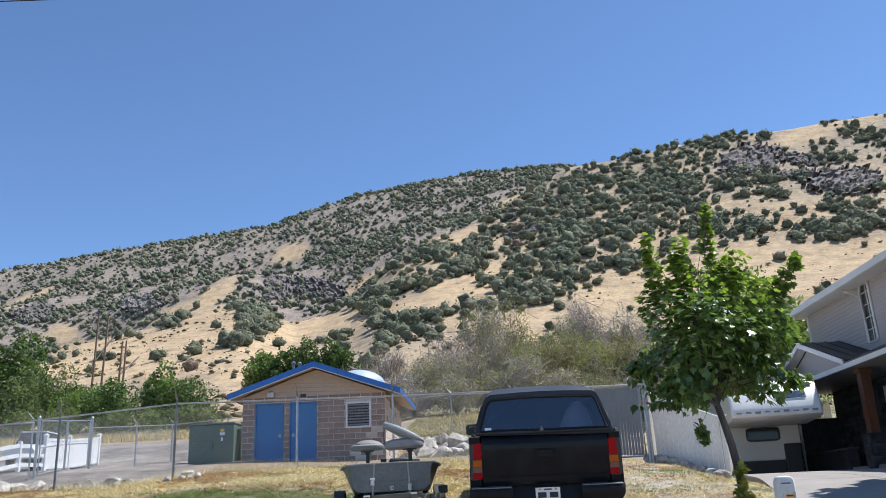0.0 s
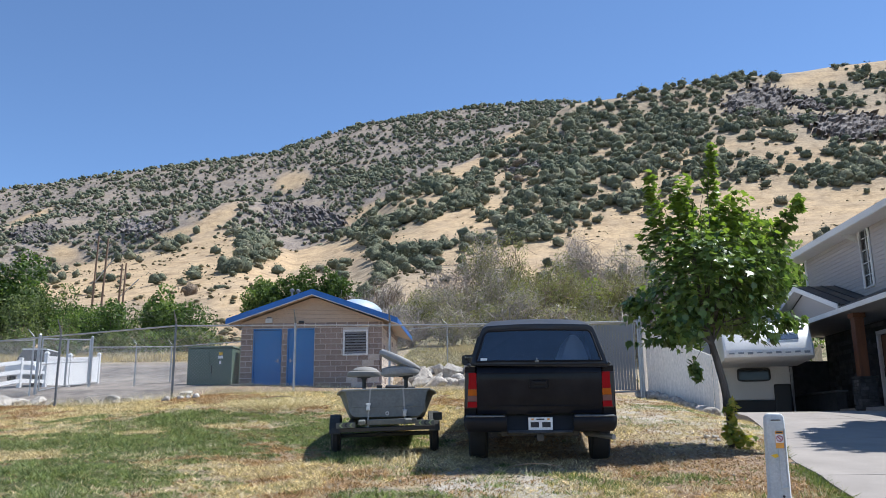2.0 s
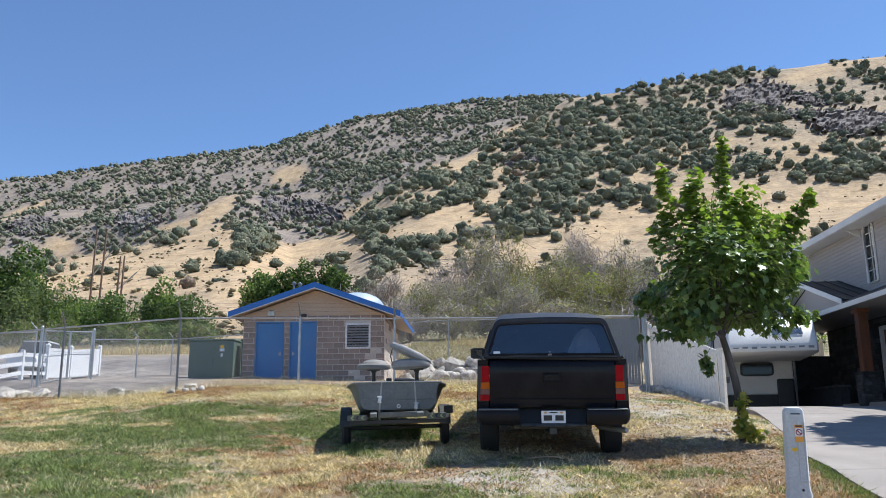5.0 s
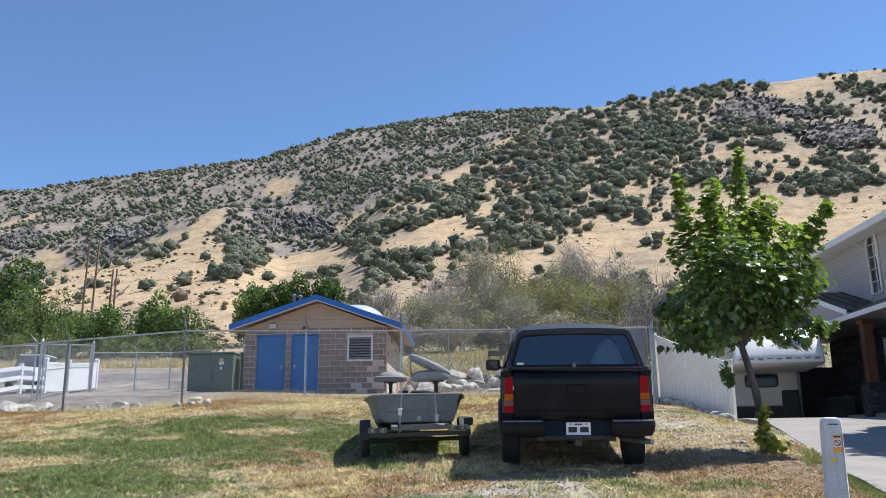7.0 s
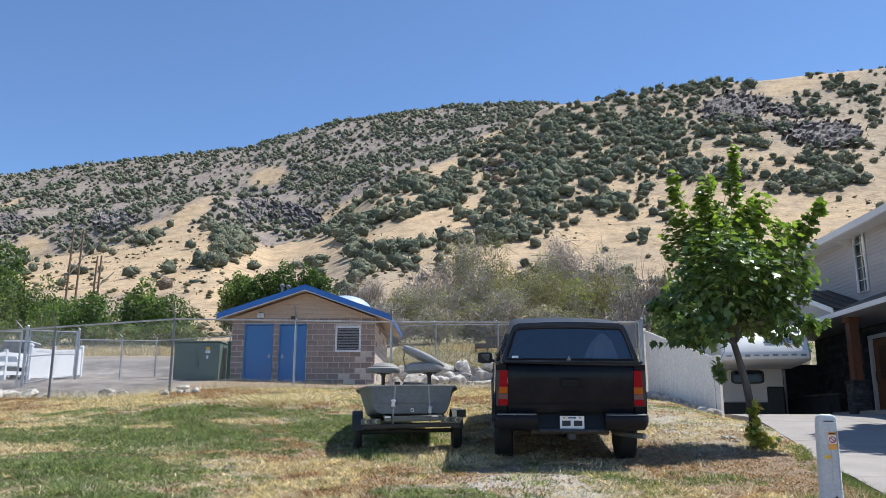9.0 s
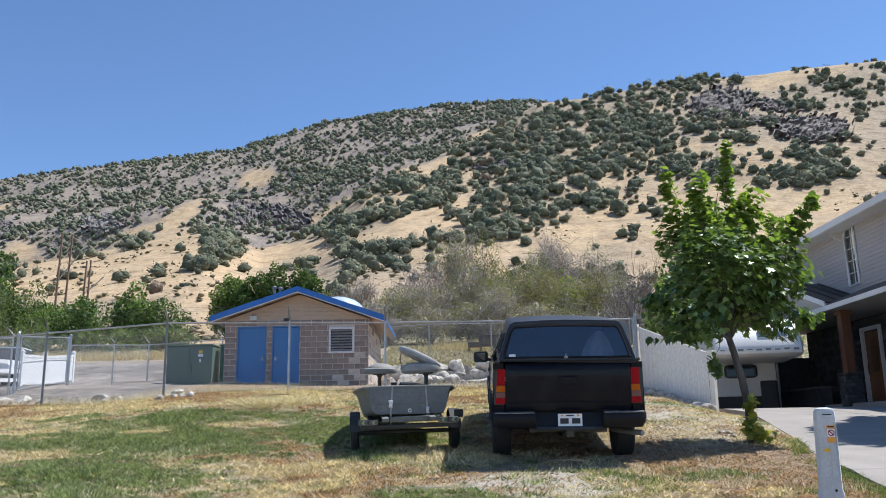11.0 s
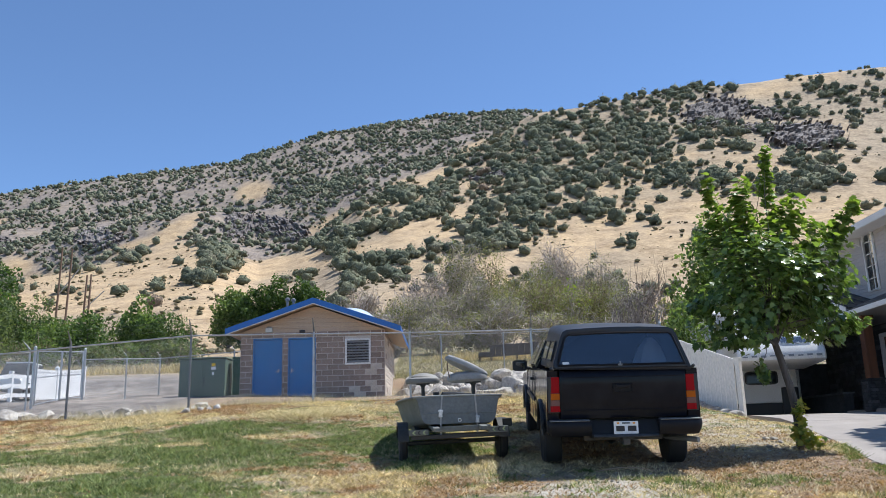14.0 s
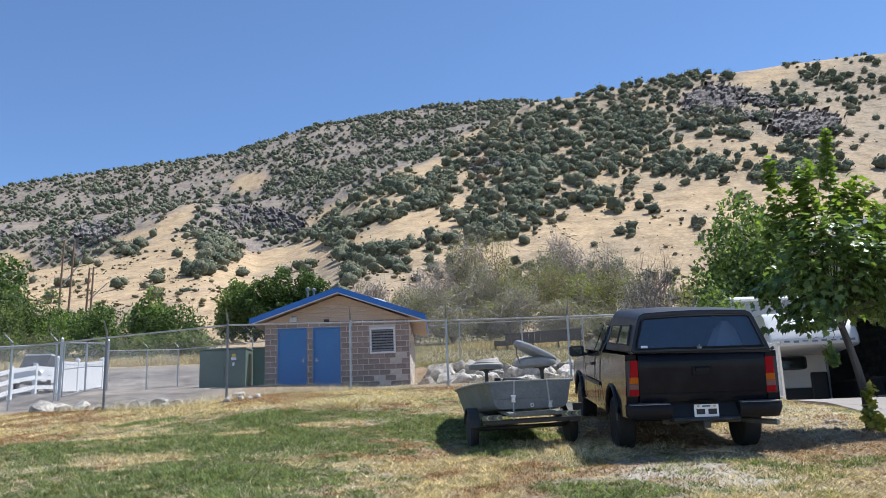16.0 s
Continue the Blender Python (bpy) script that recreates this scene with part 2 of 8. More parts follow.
def tube(bm, points, radii, seg=8, caps=True):
    """A round bar along points, with one radius or one a point."""
    pts = [Vector(p) for p in points]
    if isinstance(radii, (int, float)):
        radii = [radii] * len(pts)
    rings = []
    for i, p in enumerate(pts):
        d = (pts[min(i + 1, len(pts) - 1)] - pts[max(i - 1, 0)]).normalized()
        a = d.orthogonal().normalized() if abs(d.z) < 0.95 else Vector((1, 0, 0)).cross(d).normalized()
        if abs(d.z) < 0.95:
            a = d.cross(Vector((0, 0, 1))).normalized()
        b2 = d.cross(a)
        rings.append([bm.verts.new(p + (a * math.cos(2 * math.pi * k / seg) + b2 * math.sin(2 * math.pi * k / seg)) * radii[i]) for k in range(seg)])
    for r0, r1 in zip(rings, rings[1:]):
        for k in range(seg):
            bm.faces.new((r0[k], r0[(k + 1) % seg], r1[(k + 1) % seg], r1[k]))
    if caps:
        bm.faces.new(list(reversed(rings[0])))
        bm.faces.new(rings[-1])


def slab(bm, outline, depth):
    """A flat outline (points in order) pushed along the vector depth into a solid."""
    d = Vector(depth)
    a = [bm.verts.new(p) for p in outline]
    b2 = [bm.verts.new(Vector(p) + d) for p in outline]
    bm.faces.new(a)
    bm.faces.new(list(reversed(b2)))
    k = len(a)
    for i in range(k):
        bm.faces.new((a[i], b2[i], b2[(i + 1) % k], a[(i + 1) % k]))


def loft(bm, rings, closed=True, caps=True):
    """Skin through rings of equal length."""
    vr = [[bm.verts.new(p) for p in r] for r in rings]
    k = len(vr[0])
    for a, b2 in zip(vr, vr[1:]):
        for i in range(k if closed else k - 1):
            bm.faces.new((a[i], a[(i + 1) % k], b2[(i + 1) % k], b2[i]))
    if caps and closed:
        bm.faces.new(list(reversed(vr[0])))
        bm.faces.new(vr[-1])


def part(name, bm, material, parent=None, label="", smooth=False, at=None):
    """Links a bmesh as one mesh object under a thing or a part."""
    bmesh.ops.recalc_face_normals(bm, faces=bm.faces)
    me = bpy.data.meshes.new(name)
    bm.to_mesh(me)
    bm.free()
    me.materials.append(material)
    if smooth:
        me.shade_smooth()
        me.set_sharp_from_angle(angle=radians(38))
    ob = new(name, me)
    if at is not None:
        ob.matrix_basis = at
    if parent is not None:
        ob.parent = parent
    if label:
        ob["label"] = label
    return ob


def thing(name, label, category, at=None, group="", kind=""):
    ob = new(name)
    ob.empty_display_size = 0.2
    if at is not None:
        ob.matrix_basis = at
    return tagged(ob, label, category, group, kind)


def numpy_mesh(name, verts, faces, material, smooth=False):
    """One mesh from arrays of vertices and of triangles or quads."""
    verts = np.asarray(verts, dtype=np.float32)
    faces = np.asarray(faces, dtype=np.int32)
    k = faces.shape[1]
    me = bpy.data.meshes.new(name)
    me.vertices.add(len(verts))
    me.vertices.foreach_set("co", verts.ravel())
    me.loops.add(faces.size)
    me.loops.foreach_set("vertex_index", faces.ravel())
    me.polygons.add(len(faces))
    me.polygons.foreach_set("loop_start", np.arange(0, faces.size, k, dtype=np.int32))
    me.polygons.foreach_set("loop_total", np.full(len(faces), k, dtype=np.int32))
    me.update(calc_edges=True)
    me.validate()
    me.materials.append(material)
    if smooth:
        me.shade_smooth()
    return me


def smoothstep(a, b2, v):
    t = np.clip((np.asarray(v, dtype=float) - a) / (b2 - a), 0, 1)
    return t * t * (3 - 2 * t)


# ---------------------------------------------------------------- ground
MID = ([-40, 0, 8.7, 10.8, 13, 15.5, 18, 20, 21.3, 23, 30.7, 34], [-4.5, -1.25, -0.28, 0.0, 0.28, 0.60, 1.06, 1.37, 1.52, 1.62, 2.15, 2.25])
BANK = ([34, 35.3, 39.8, 46, 60, 110], [2.25, 3.1, 3.70, 4.85, 7.2, 13.2])       # behind the boulders
LOT = ([34, 36.5, 39.8, 46, 60, 110], [2.48, 2.68, 3.05, 4.5, 6.9, 13.2])         # gravel yard
DRIVE = ([-40, 0, 8.7, 10.8, 13, 15.5, 18, 21, 30, 45, 60, 110], [-4.5, -1.27, -0.30, -0.04, 0.20, 0.48, 0.70, 0.84, 1.0, 2.6, 6.5, 13.2])
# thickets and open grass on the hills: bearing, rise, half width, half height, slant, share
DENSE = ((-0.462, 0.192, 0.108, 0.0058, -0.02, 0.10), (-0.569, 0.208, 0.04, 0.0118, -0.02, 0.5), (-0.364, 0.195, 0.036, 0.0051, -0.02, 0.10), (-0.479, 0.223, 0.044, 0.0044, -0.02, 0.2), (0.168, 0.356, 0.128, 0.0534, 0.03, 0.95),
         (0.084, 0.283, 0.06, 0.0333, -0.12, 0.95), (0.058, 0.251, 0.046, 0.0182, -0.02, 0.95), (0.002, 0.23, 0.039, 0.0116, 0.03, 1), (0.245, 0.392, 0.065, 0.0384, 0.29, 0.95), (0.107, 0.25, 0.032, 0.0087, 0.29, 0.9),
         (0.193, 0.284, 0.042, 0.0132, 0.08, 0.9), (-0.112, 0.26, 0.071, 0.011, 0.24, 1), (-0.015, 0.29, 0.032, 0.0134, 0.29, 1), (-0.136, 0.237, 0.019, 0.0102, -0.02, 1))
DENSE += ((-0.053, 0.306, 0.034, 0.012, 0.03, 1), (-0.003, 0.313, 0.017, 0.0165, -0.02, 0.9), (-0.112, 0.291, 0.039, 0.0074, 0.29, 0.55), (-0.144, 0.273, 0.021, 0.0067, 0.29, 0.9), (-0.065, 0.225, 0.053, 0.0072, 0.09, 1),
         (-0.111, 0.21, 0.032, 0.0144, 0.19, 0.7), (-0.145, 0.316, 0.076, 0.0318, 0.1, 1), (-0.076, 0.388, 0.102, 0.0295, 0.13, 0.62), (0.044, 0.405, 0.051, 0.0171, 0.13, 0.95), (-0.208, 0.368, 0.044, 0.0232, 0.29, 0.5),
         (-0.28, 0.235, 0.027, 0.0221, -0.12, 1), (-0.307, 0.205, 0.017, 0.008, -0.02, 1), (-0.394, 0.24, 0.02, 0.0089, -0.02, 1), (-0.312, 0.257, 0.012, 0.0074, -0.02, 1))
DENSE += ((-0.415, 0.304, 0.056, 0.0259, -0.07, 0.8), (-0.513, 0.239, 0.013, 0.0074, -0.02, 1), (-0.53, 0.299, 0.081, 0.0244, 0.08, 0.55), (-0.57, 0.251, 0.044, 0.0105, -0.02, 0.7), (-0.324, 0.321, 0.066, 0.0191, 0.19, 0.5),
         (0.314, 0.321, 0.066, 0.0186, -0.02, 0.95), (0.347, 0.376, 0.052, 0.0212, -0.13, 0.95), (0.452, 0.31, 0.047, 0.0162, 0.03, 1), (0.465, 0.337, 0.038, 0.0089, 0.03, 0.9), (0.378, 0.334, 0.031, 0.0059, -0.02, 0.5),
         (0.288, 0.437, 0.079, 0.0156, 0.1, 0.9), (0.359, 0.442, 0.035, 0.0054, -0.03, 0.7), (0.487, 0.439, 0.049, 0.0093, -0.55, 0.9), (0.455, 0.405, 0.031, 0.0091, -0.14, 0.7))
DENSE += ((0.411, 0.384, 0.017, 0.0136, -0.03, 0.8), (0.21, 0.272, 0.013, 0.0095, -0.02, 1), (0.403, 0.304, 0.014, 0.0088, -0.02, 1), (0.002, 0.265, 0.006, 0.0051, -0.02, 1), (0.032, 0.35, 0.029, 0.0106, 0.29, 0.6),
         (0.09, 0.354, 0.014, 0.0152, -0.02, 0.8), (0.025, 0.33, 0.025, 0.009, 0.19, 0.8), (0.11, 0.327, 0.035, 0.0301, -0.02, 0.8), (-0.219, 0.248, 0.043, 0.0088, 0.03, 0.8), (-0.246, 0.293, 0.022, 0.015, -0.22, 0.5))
CLEAR = ((-0.339, 0.269, 0.043, 0.0179, 0.61), (-0.334, 0.239, 0.045, 0.0221, -0.02), (-0.434, 0.208, 0.13, 0.0161, -0.02), (-0.369, 0.217, 0.079, 0.0183, -0.02), (-0.254, 0.21, 0.085, 0.0116, 0.24),
         (-0.147, 0.23, 0.135, 0.0124, 0.13), (-0.534, 0.23, 0.024, 0.0148, -0.02), (-0.58, 0.28, 0.04, 0.0068, 0.35), (-0.302, 0.167, 0.043, 0.0323, -0.01), (-0.393, 0.251, 0.043, 0.0074, 0.29),
         (-0.148, 0.275, 0.036, 0.0082, 0.55), (-0.09, 0.298, 0.043, 0.0067, 0.39), (-0.054, 0.323, 0.029, 0.0068, 0.29), (-0.008, 0.333, 0.023, 0.0075, 0.39))
CLEAR += ((-0.437, 0.186, 0.17, 0.018, 0.0), (-0.36, 0.19, 0.12, 0.02, 0.0), (0.036, 0.366, 0.029, 0.0092, 0.5), (0.035, 0.317, 0.01, 0.012, 0.8), (-0.062, 0.29, 0.043, 0.0059, 0.08), (-0.019, 0.263, 0.057, 0.0162, 0.14), (0.068, 0.344, 0.026, 0.0151, -0.02),
         (0.081, 0.363, 0.016, 0.0046, -0.02), (0.057, 0.217, 0.028, 0.0072, 0.09), (0.06, 0.197, 0.015, 0.025, -0.02), (0.136, 0.266, 0.021, 0.0073, 0.49), (0.184, 0.248, 0.06, 0.0247, 0.29),
         (0.234, 0.28, 0.05, 0.0102, 0.29), (0.385, 0.264, 0.143, 0.0304, -0.02), (0.274, 0.343, 0.06, 0.0082, 0.16), (0.401, 0.324, 0.028, 0.0111, -0.02))
CLEAR += ((0.375, 0.367, 0.017, 0.0136, -0.02), (0.348, 0.388, 0.049, 0.0046, -0.03), (0.459, 0.444, 0.086, 0.0124, 0.17), (0.506, 0.456, 0.032, 0.014, 0.08), (0.252, 0.436, 0.017, 0.0047, 0.08),
         (0.168, 0.406, 0.009, 0.0062, -0.03), (0.286, 0.414, 0.021, 0.0054, 0.69), (0.427, 0.338, 0.035, 0.0089, -0.02), (-0.243, 0.319, 0.029, 0.0167, 0.19))
# the near spur's and the far ridge's skyline: bearing (x/y) and rise (z/y)
FRONT = ([-0.99, -0.61, -0.54, -0.47, -0.39, -0.31, -0.27, -0.235, -0.20, -0.164, -0.107, -0.063, 0.038, 0.082, 0.119, 0.206, 0.329, 0.415, 0.52, 0.82],
         [0.205, 0.205, 0.210, 0.222, 0.238, 0.252, 0.240, 0.228, 0.236, 0.252, 0.295, 0.322, 0.360, 0.393, 0.415, 0.426, 0.446, 0.450, 0.462, 0.485])
BACK = ([-1.0, -0.624, -0.46, -0.268, -0.16, 0.003, 0.112, 0.205, 0.535], [0.300, 0.318, 0.337, 0.358, 0.392, 0.414, 0.418, 0.40, 0.36])
CREST = ([-1, -0.5, -0.3, -0.1, 0.1, 0.5, 1.0], [300, 300, 290, 330, 420, 430, 430])
FAR = 760.0


def wobble(x, y, scale, seed):
    """Cheap smooth noise of arrays, about -1 to 1."""
    x, y = np.asarray(x, dtype=float) / scale, np.asarray(y, dtype=float) / scale
    r = np.random.RandomState(seed)
    v = 0
    for k in range(7):
        a, f, p = r.uniform(0, 6.283), r.uniform(0.6, 1.7), r.uniform(0, 6.283)
        v = v + np.sin((x * math.cos(a) + y * math.sin(a)) * f * 2.2 + p)
    return v / 4.2


def near_z(x, y):
    x, y = np.asarray(x, dtype=float), np.asarray(y, dtype=float)
    left = np.interp(y, *MID) - 0.26 * smoothstep(-6, -10, x) * smoothstep(13, 18, y) * smoothstep(30, 25, y)
    lot = np.where(y > 34, np.interp(y, *LOT), left + smoothstep(24, 34, y) * 0.23 * smoothstep(-4, -9, x))
    bank = np.where(y > 34, np.interp(y, *BANK), left)
    mid = lot + (bank - lot) * smoothstep(-6.5, -3.5, x)
    right = np.interp(y, *DRIVE)
    xa, xb = np.interp(y, [9, 15, 21], [3.1, 3.5, 4.65]), np.interp(y, [9, 21], [6.0, 6.15])
    w = np.clip((x - xa) / (xb - xa), 0, 1)
    t = w * w * (3 - 2 * w) * smoothstep(6, 9, y)
    far_right = smoothstep(5.0, 9.0, x)
    z = mid + (right - mid) * np.where(y > 30, far_right, t)
    z = z - 0.07 * np.exp(-(((x - 1.0) / 1.3) ** 2 + ((y - 12.3) / 1.6) ** 2))
    z = z - 0.17 * smoothstep(2.4, 4.0, x) * smoothstep(15.5, 19.5, y) * smoothstep(27, 23.5, y) * smoothstep(6.4, 5.6, x)
    z = z - 0.19 * np.exp(-((x - 4.95) / 0.48) ** 2 - ((y - 21.2) / 1.7) ** 2) - 0.09 * np.exp(-((x - 4.2) / 0.45) ** 2 - ((y - 21.6) / 1.5) ** 2)
    return z + 0.02 * wobble(x, y, 1.1, 3) * smoothstep(24, 16, y)


def hill_z(x, y):
    """Height beyond the shrubs: a grassy spur and a taller ridge behind it."""
    u = x / np.maximum(y, 1)
    yc = np.interp(u, *CREST)
    fr = np.interp(u, *FRONT)
    s = np.clip((y - 110) / (yc - 110), 0, 1)
    rise0 = 13.2 / 110
    front = y * (rise0 + (fr - rise0) * s ** 0.85)
    lump = wobble(x, y, 26, 11) * 2.2 + wobble(x, y, 60, 12) * 4.5
    front = front + lump * smoothstep(0.02, 0.3, s) * (1 - s) * 1.6
    beyond = np.clip((y - yc) / 70, 0, 1)
    zc = yc * fr
    down = zc - 26 * beyond ** 1.3 - 0.02 * (y - yc)
    back0, bk = yc + 70, np.interp(u, *BACK)
    sb = np.clip((y - back0) / (FAR - back0), 0, 1)
    base = (zc - 26 - 1.4)
    far = base + (FAR * bk - base) * sb ** 0.95 + (wobble(x, y, 38, 21) * 7 + wobble(x, y, 90, 22) * 9) * np.sin(np.pi * np.clip(sb, 0, 1)) * 1.0
    past = np.clip((y - FAR) / 200, 0, 1)
    z = np.where(y <= yc, front, np.where(y <= back0, down, far - past * 120))
    return z


def ground_z(x, y):
    x, y = np.asarray(x, dtype=float), np.asarray(y, dtype=float)
    t = smoothstep(85, 125, y)
    return near_z(x, np.minimum(y, 110)) * (1 - t) + hill_z(x, np.maximum(y, 60)) * t


def gz(x, y):
    return float(ground_z(x, y))


def lawn_green(x, y):
    """How green the lawn is, 0 to 1: a broad watered patch and lesser ones."""
    g = 0
    for cx, cy, rx, ry, k in ((-5.6, 13.4, 3.9, 3.2, 1.0), (-5.6, 10.4, 2.7, 2.2, 0.9), (-2.7, 14.6, 1.5, 2.4, 0.9), (-5.5, 16.6, 3.5, 1.1, 0.9), (-8.5, 12.5, 3.0, 3.5, 0.75), (-4.2, 8.6, 1.6, 0.9, 0.9), (-2.9, 9.2, 0.9, 0.6, 0.7),
                              (-0.75, 9.0, 0.75, 0.8, 0.85), (-1.3, 13.2, 1.3, 1.7, 0.8), (-1.7, 11.6, 0.45, 0.5, 0.8), (1.3, 9.8, 0.5, 0.5, 0.5), (2.4, 9.9, 0.5, 0.4, 0.5), (-8.3, 17.6, 1.6, 0.5, 0.8), (3.4, 16.2, 1.9, 2.2, 0.5), (4.25, 9.6, 0.35, 2.2, 0.9), (0.7, 9.0, 0.5, 0.4, 0.5), (-4.6, 19.6, 0.8, 0.5, 0.6)):
        g = np.maximum(g, k * np.exp(-(((x - cx) / rx) ** 2 + ((y - cy) / ry) ** 2) ** 1.5))
    dry = 0
    for cx, cy, rx, ry in ((-2.6, 10.6, 1.1, 0.7), (-4.3, 15.6, 0.6, 0.35), (-2.3, 9.1, 0.6, 0.8), (-7.6, 14.0, 1.1, 0.45), (-6.8, 12.2, 0.9, 0.4), (-3.1, 9.9, 0.7, 0.35), (-5.9, 14.9, 0.5, 0.3)):
        dry = np.maximum(dry, np.exp(-(((x - cx) / rx) ** 2 + ((y - cy) / ry) ** 2) ** 1.5))
    return g * (1 - 0.6 * dry)


def slanted(u, rise, cu, cr, ru, rr_, slant):
    """1 inside a slanted oval on the hillside, falling to 0 outside."""
    q = ((u - cu) / ru) ** 2 + ((rise - cr - slant * (u - cu)) / rr_) ** 2
    return np.exp(-q ** 2)


def open_grass(u, rise):
    g = 0
    for spot in CLEAR:
        g = np.maximum(g, slanted(u, rise, *spot))
    return g


ys = np.concatenate([-np.geomspace(1500, 34, 26), np.arange(-30, 4, 2.0), np.arange(4, 47, 0.30), np.arange(47, 120, 1.6), np.geomspace(120, 470, 120), np.geomspace(475, 770, 90), np.geomspace(790, 1600, 12)])
us = np.concatenate([np.linspace(-1.6, -0.72, 26)[:-1], np.linspace(-0.72, 0.72, 270), np.linspace(0.72, 1.6, 26)[1:]])
gy, gu = np.meshgrid(ys, us, indexing="ij")
gx = gu * np.maximum(np.abs(gy), 12.0)
gzz = ground_z(gx, gy)
verts = np.stack([gx, gy, gzz], -1).reshape(-1, 3)
nr, nc = len(ys), len(us)
i0 = (np.arange(nr - 1)[:, None] * nc + np.arange(nc - 1)[None, :]).ravel()
faces = np.stack([i0, i0 + 1, i0 + nc + 1, i0 + nc], -1)
me = numpy_mesh("ground", verts, faces, M["ground"], True)
fx, fy = gx.ravel(), gy.ravel()
yc_all = np.interp(fx / np.maximum(fy, 1), *CREST)
zones = {
    "zone_green": lawn_green(fx, fy) * 0.62 + 0.10 * smoothstep(36, 40, fy) * smoothstep(90, 60, fy) + 0.35 * smoothstep(45, 55, fy) * smoothstep(120, 90, fy),
    "zone_gravel": smoothstep(-8.8, -11.0, fx + 0.25 * wobble(fx, fy, 2, 5)) * smoothstep(22.0, 24.0, fy) * smoothstep(47, 45, fy),
    "zone_dust": np.clip(0.50 * np.exp(-(((fx - 0.4) / 1.5) ** 2 + ((fy - 10.0) / 0.9) ** 2)) + 0.34 * np.exp(-(((fx - 1.2) / 1.3) ** 2 + ((fy - 8.9) / 0.8) ** 2)) + 0.34 * np.exp(-(((fx - 3.3) / 0.6) ** 2 + ((fy - 13.0) / 0.5) ** 2))
                         + 0.42 * np.exp(-(((fx + 4.6) / 3.4) ** 2 + ((fy - 20.2) / 0.45) ** 2)) + 0.42 * smoothstep(1.8, 3.0, fx) * smoothstep(12.5, 14.5, fy) * smoothstep(22.5, 21, fy), 0, 1),
    "zone_litter": 0.28 * smoothstep(1.2, 2.6, fx) * smoothstep(13, 11, fy) * smoothstep(7, 8.4, fy) + 0.26 * smoothstep(-10, -8, fx) * smoothstep(4, 2, fx) * smoothstep(20.6, 21.6, fy) * smoothstep(33.4, 32, fy) + 0.16 * np.exp(-(((fx + 2.4) / 1.2) ** 2 + ((fy - 10.7) / 0.6) ** 2)),
    "zone_hill": np.maximum(smoothstep(95, 130, fy), smoothstep(60, 68, fy) * smoothstep(-0.16, -0.24, fx / np.maximum(fy, 1))),
    "zone_gold": np.clip(open_grass(fx / np.maximum(fy, 1), gzz.ravel() / np.maximum(fy, 1)) * 1.1 + 0.12 + 0.38 * smoothstep(-0.14, 0.0, fx / np.maximum(fy, 1)) + 0.35 * wobble(fx, fy, 18, 61) - 0.80 * smoothstep(0.33, 0.41, gzz.ravel() / np.maximum(fy, 1)) + smoothstep(130, 100, fy), 0, 1),
    "zone_scree": np.clip((smoothstep(0, 40, fy - yc_all) + 0.8 * smoothstep(0.26, 0.29, gzz.ravel() / np.maximum(fy, 1)) * smoothstep(-0.20, -0.26, fx / np.maximum(fy, 1))) * (1 - open_grass(fx / np.maximum(fy, 1), gzz.ravel() / np.maximum(fy, 1))), 0, 1),
}
for key, val in zones.items():
    att = me.attributes.new(key, "FLOAT", "POINT")
    att.data.foreach_set("value", np.asarray(val, dtype=np.float32))
ground = tagged(new("ground", me), "sloping dry lawn rising to straw-coloured brushy hills", "ground", kind="structure")


# ---------------------------------------------------------------- pump house
def glassy(name, tint, rough=0.03, clear=1.0):
    m, n, l, b = shader(name, rough, 0, 0.5)
    b.inputs["Base Color"].default_value = (*tint, 1)
    b.inputs["Transmission Weight"].default_value = clear
    b.inputs["IOR"].default_value = 1.45
    return m


M["tinted_glass"] = glassy("tinted_glass", (0.52, 0.58, 0.66))
M["tinted_glass"].node_tree.nodes["Principled BSDF"].inputs["IOR"].default_value = 1.6
M["tinted_glass"].node_tree.nodes["Principled BSDF"].inputs["Coat Weight"].default_value = 1.0
M["house_glass"] = glassy("house_glass", (0.6, 0.66, 0.7))
M["black_rubber"] = plain("black_rubber", (0.016, 0.016, 0.017), 0.75)
M["black_plastic"] = plain("black_plastic", (0.025, 0.026, 0.028), 0.5)
M["slat_blue"] = surface("slat_blue", (0.20, 0.24, 0.31), (0.29, 0.33, 0.40), 4, 0.5, 0, 0.05, 40)
M["mirror"] = plain("mirror_silver", (0.55, 0.57, 0.60), 0.04, 1.0)
M["chrome"] = plain("chrome", (0.72, 0.73, 0.75), 0.18, 1.0)
M["yellow"] = plain("warning_yellow", (0.80, 0.50, 0.03), 0.5)
M["orange"] = plain("label_orange", (0.78, 0.36, 0.06), 0.5)
M["white_label"] = plain("white_label", (0.80, 0.80, 0.80), 0.5)
M["black_ink"] = plain("black_ink", (0.02, 0.02, 0.025), 0.5)
M["lamp_glass"] = plain("lamp_glass", (0.55, 0.56, 0.55), 0.3)


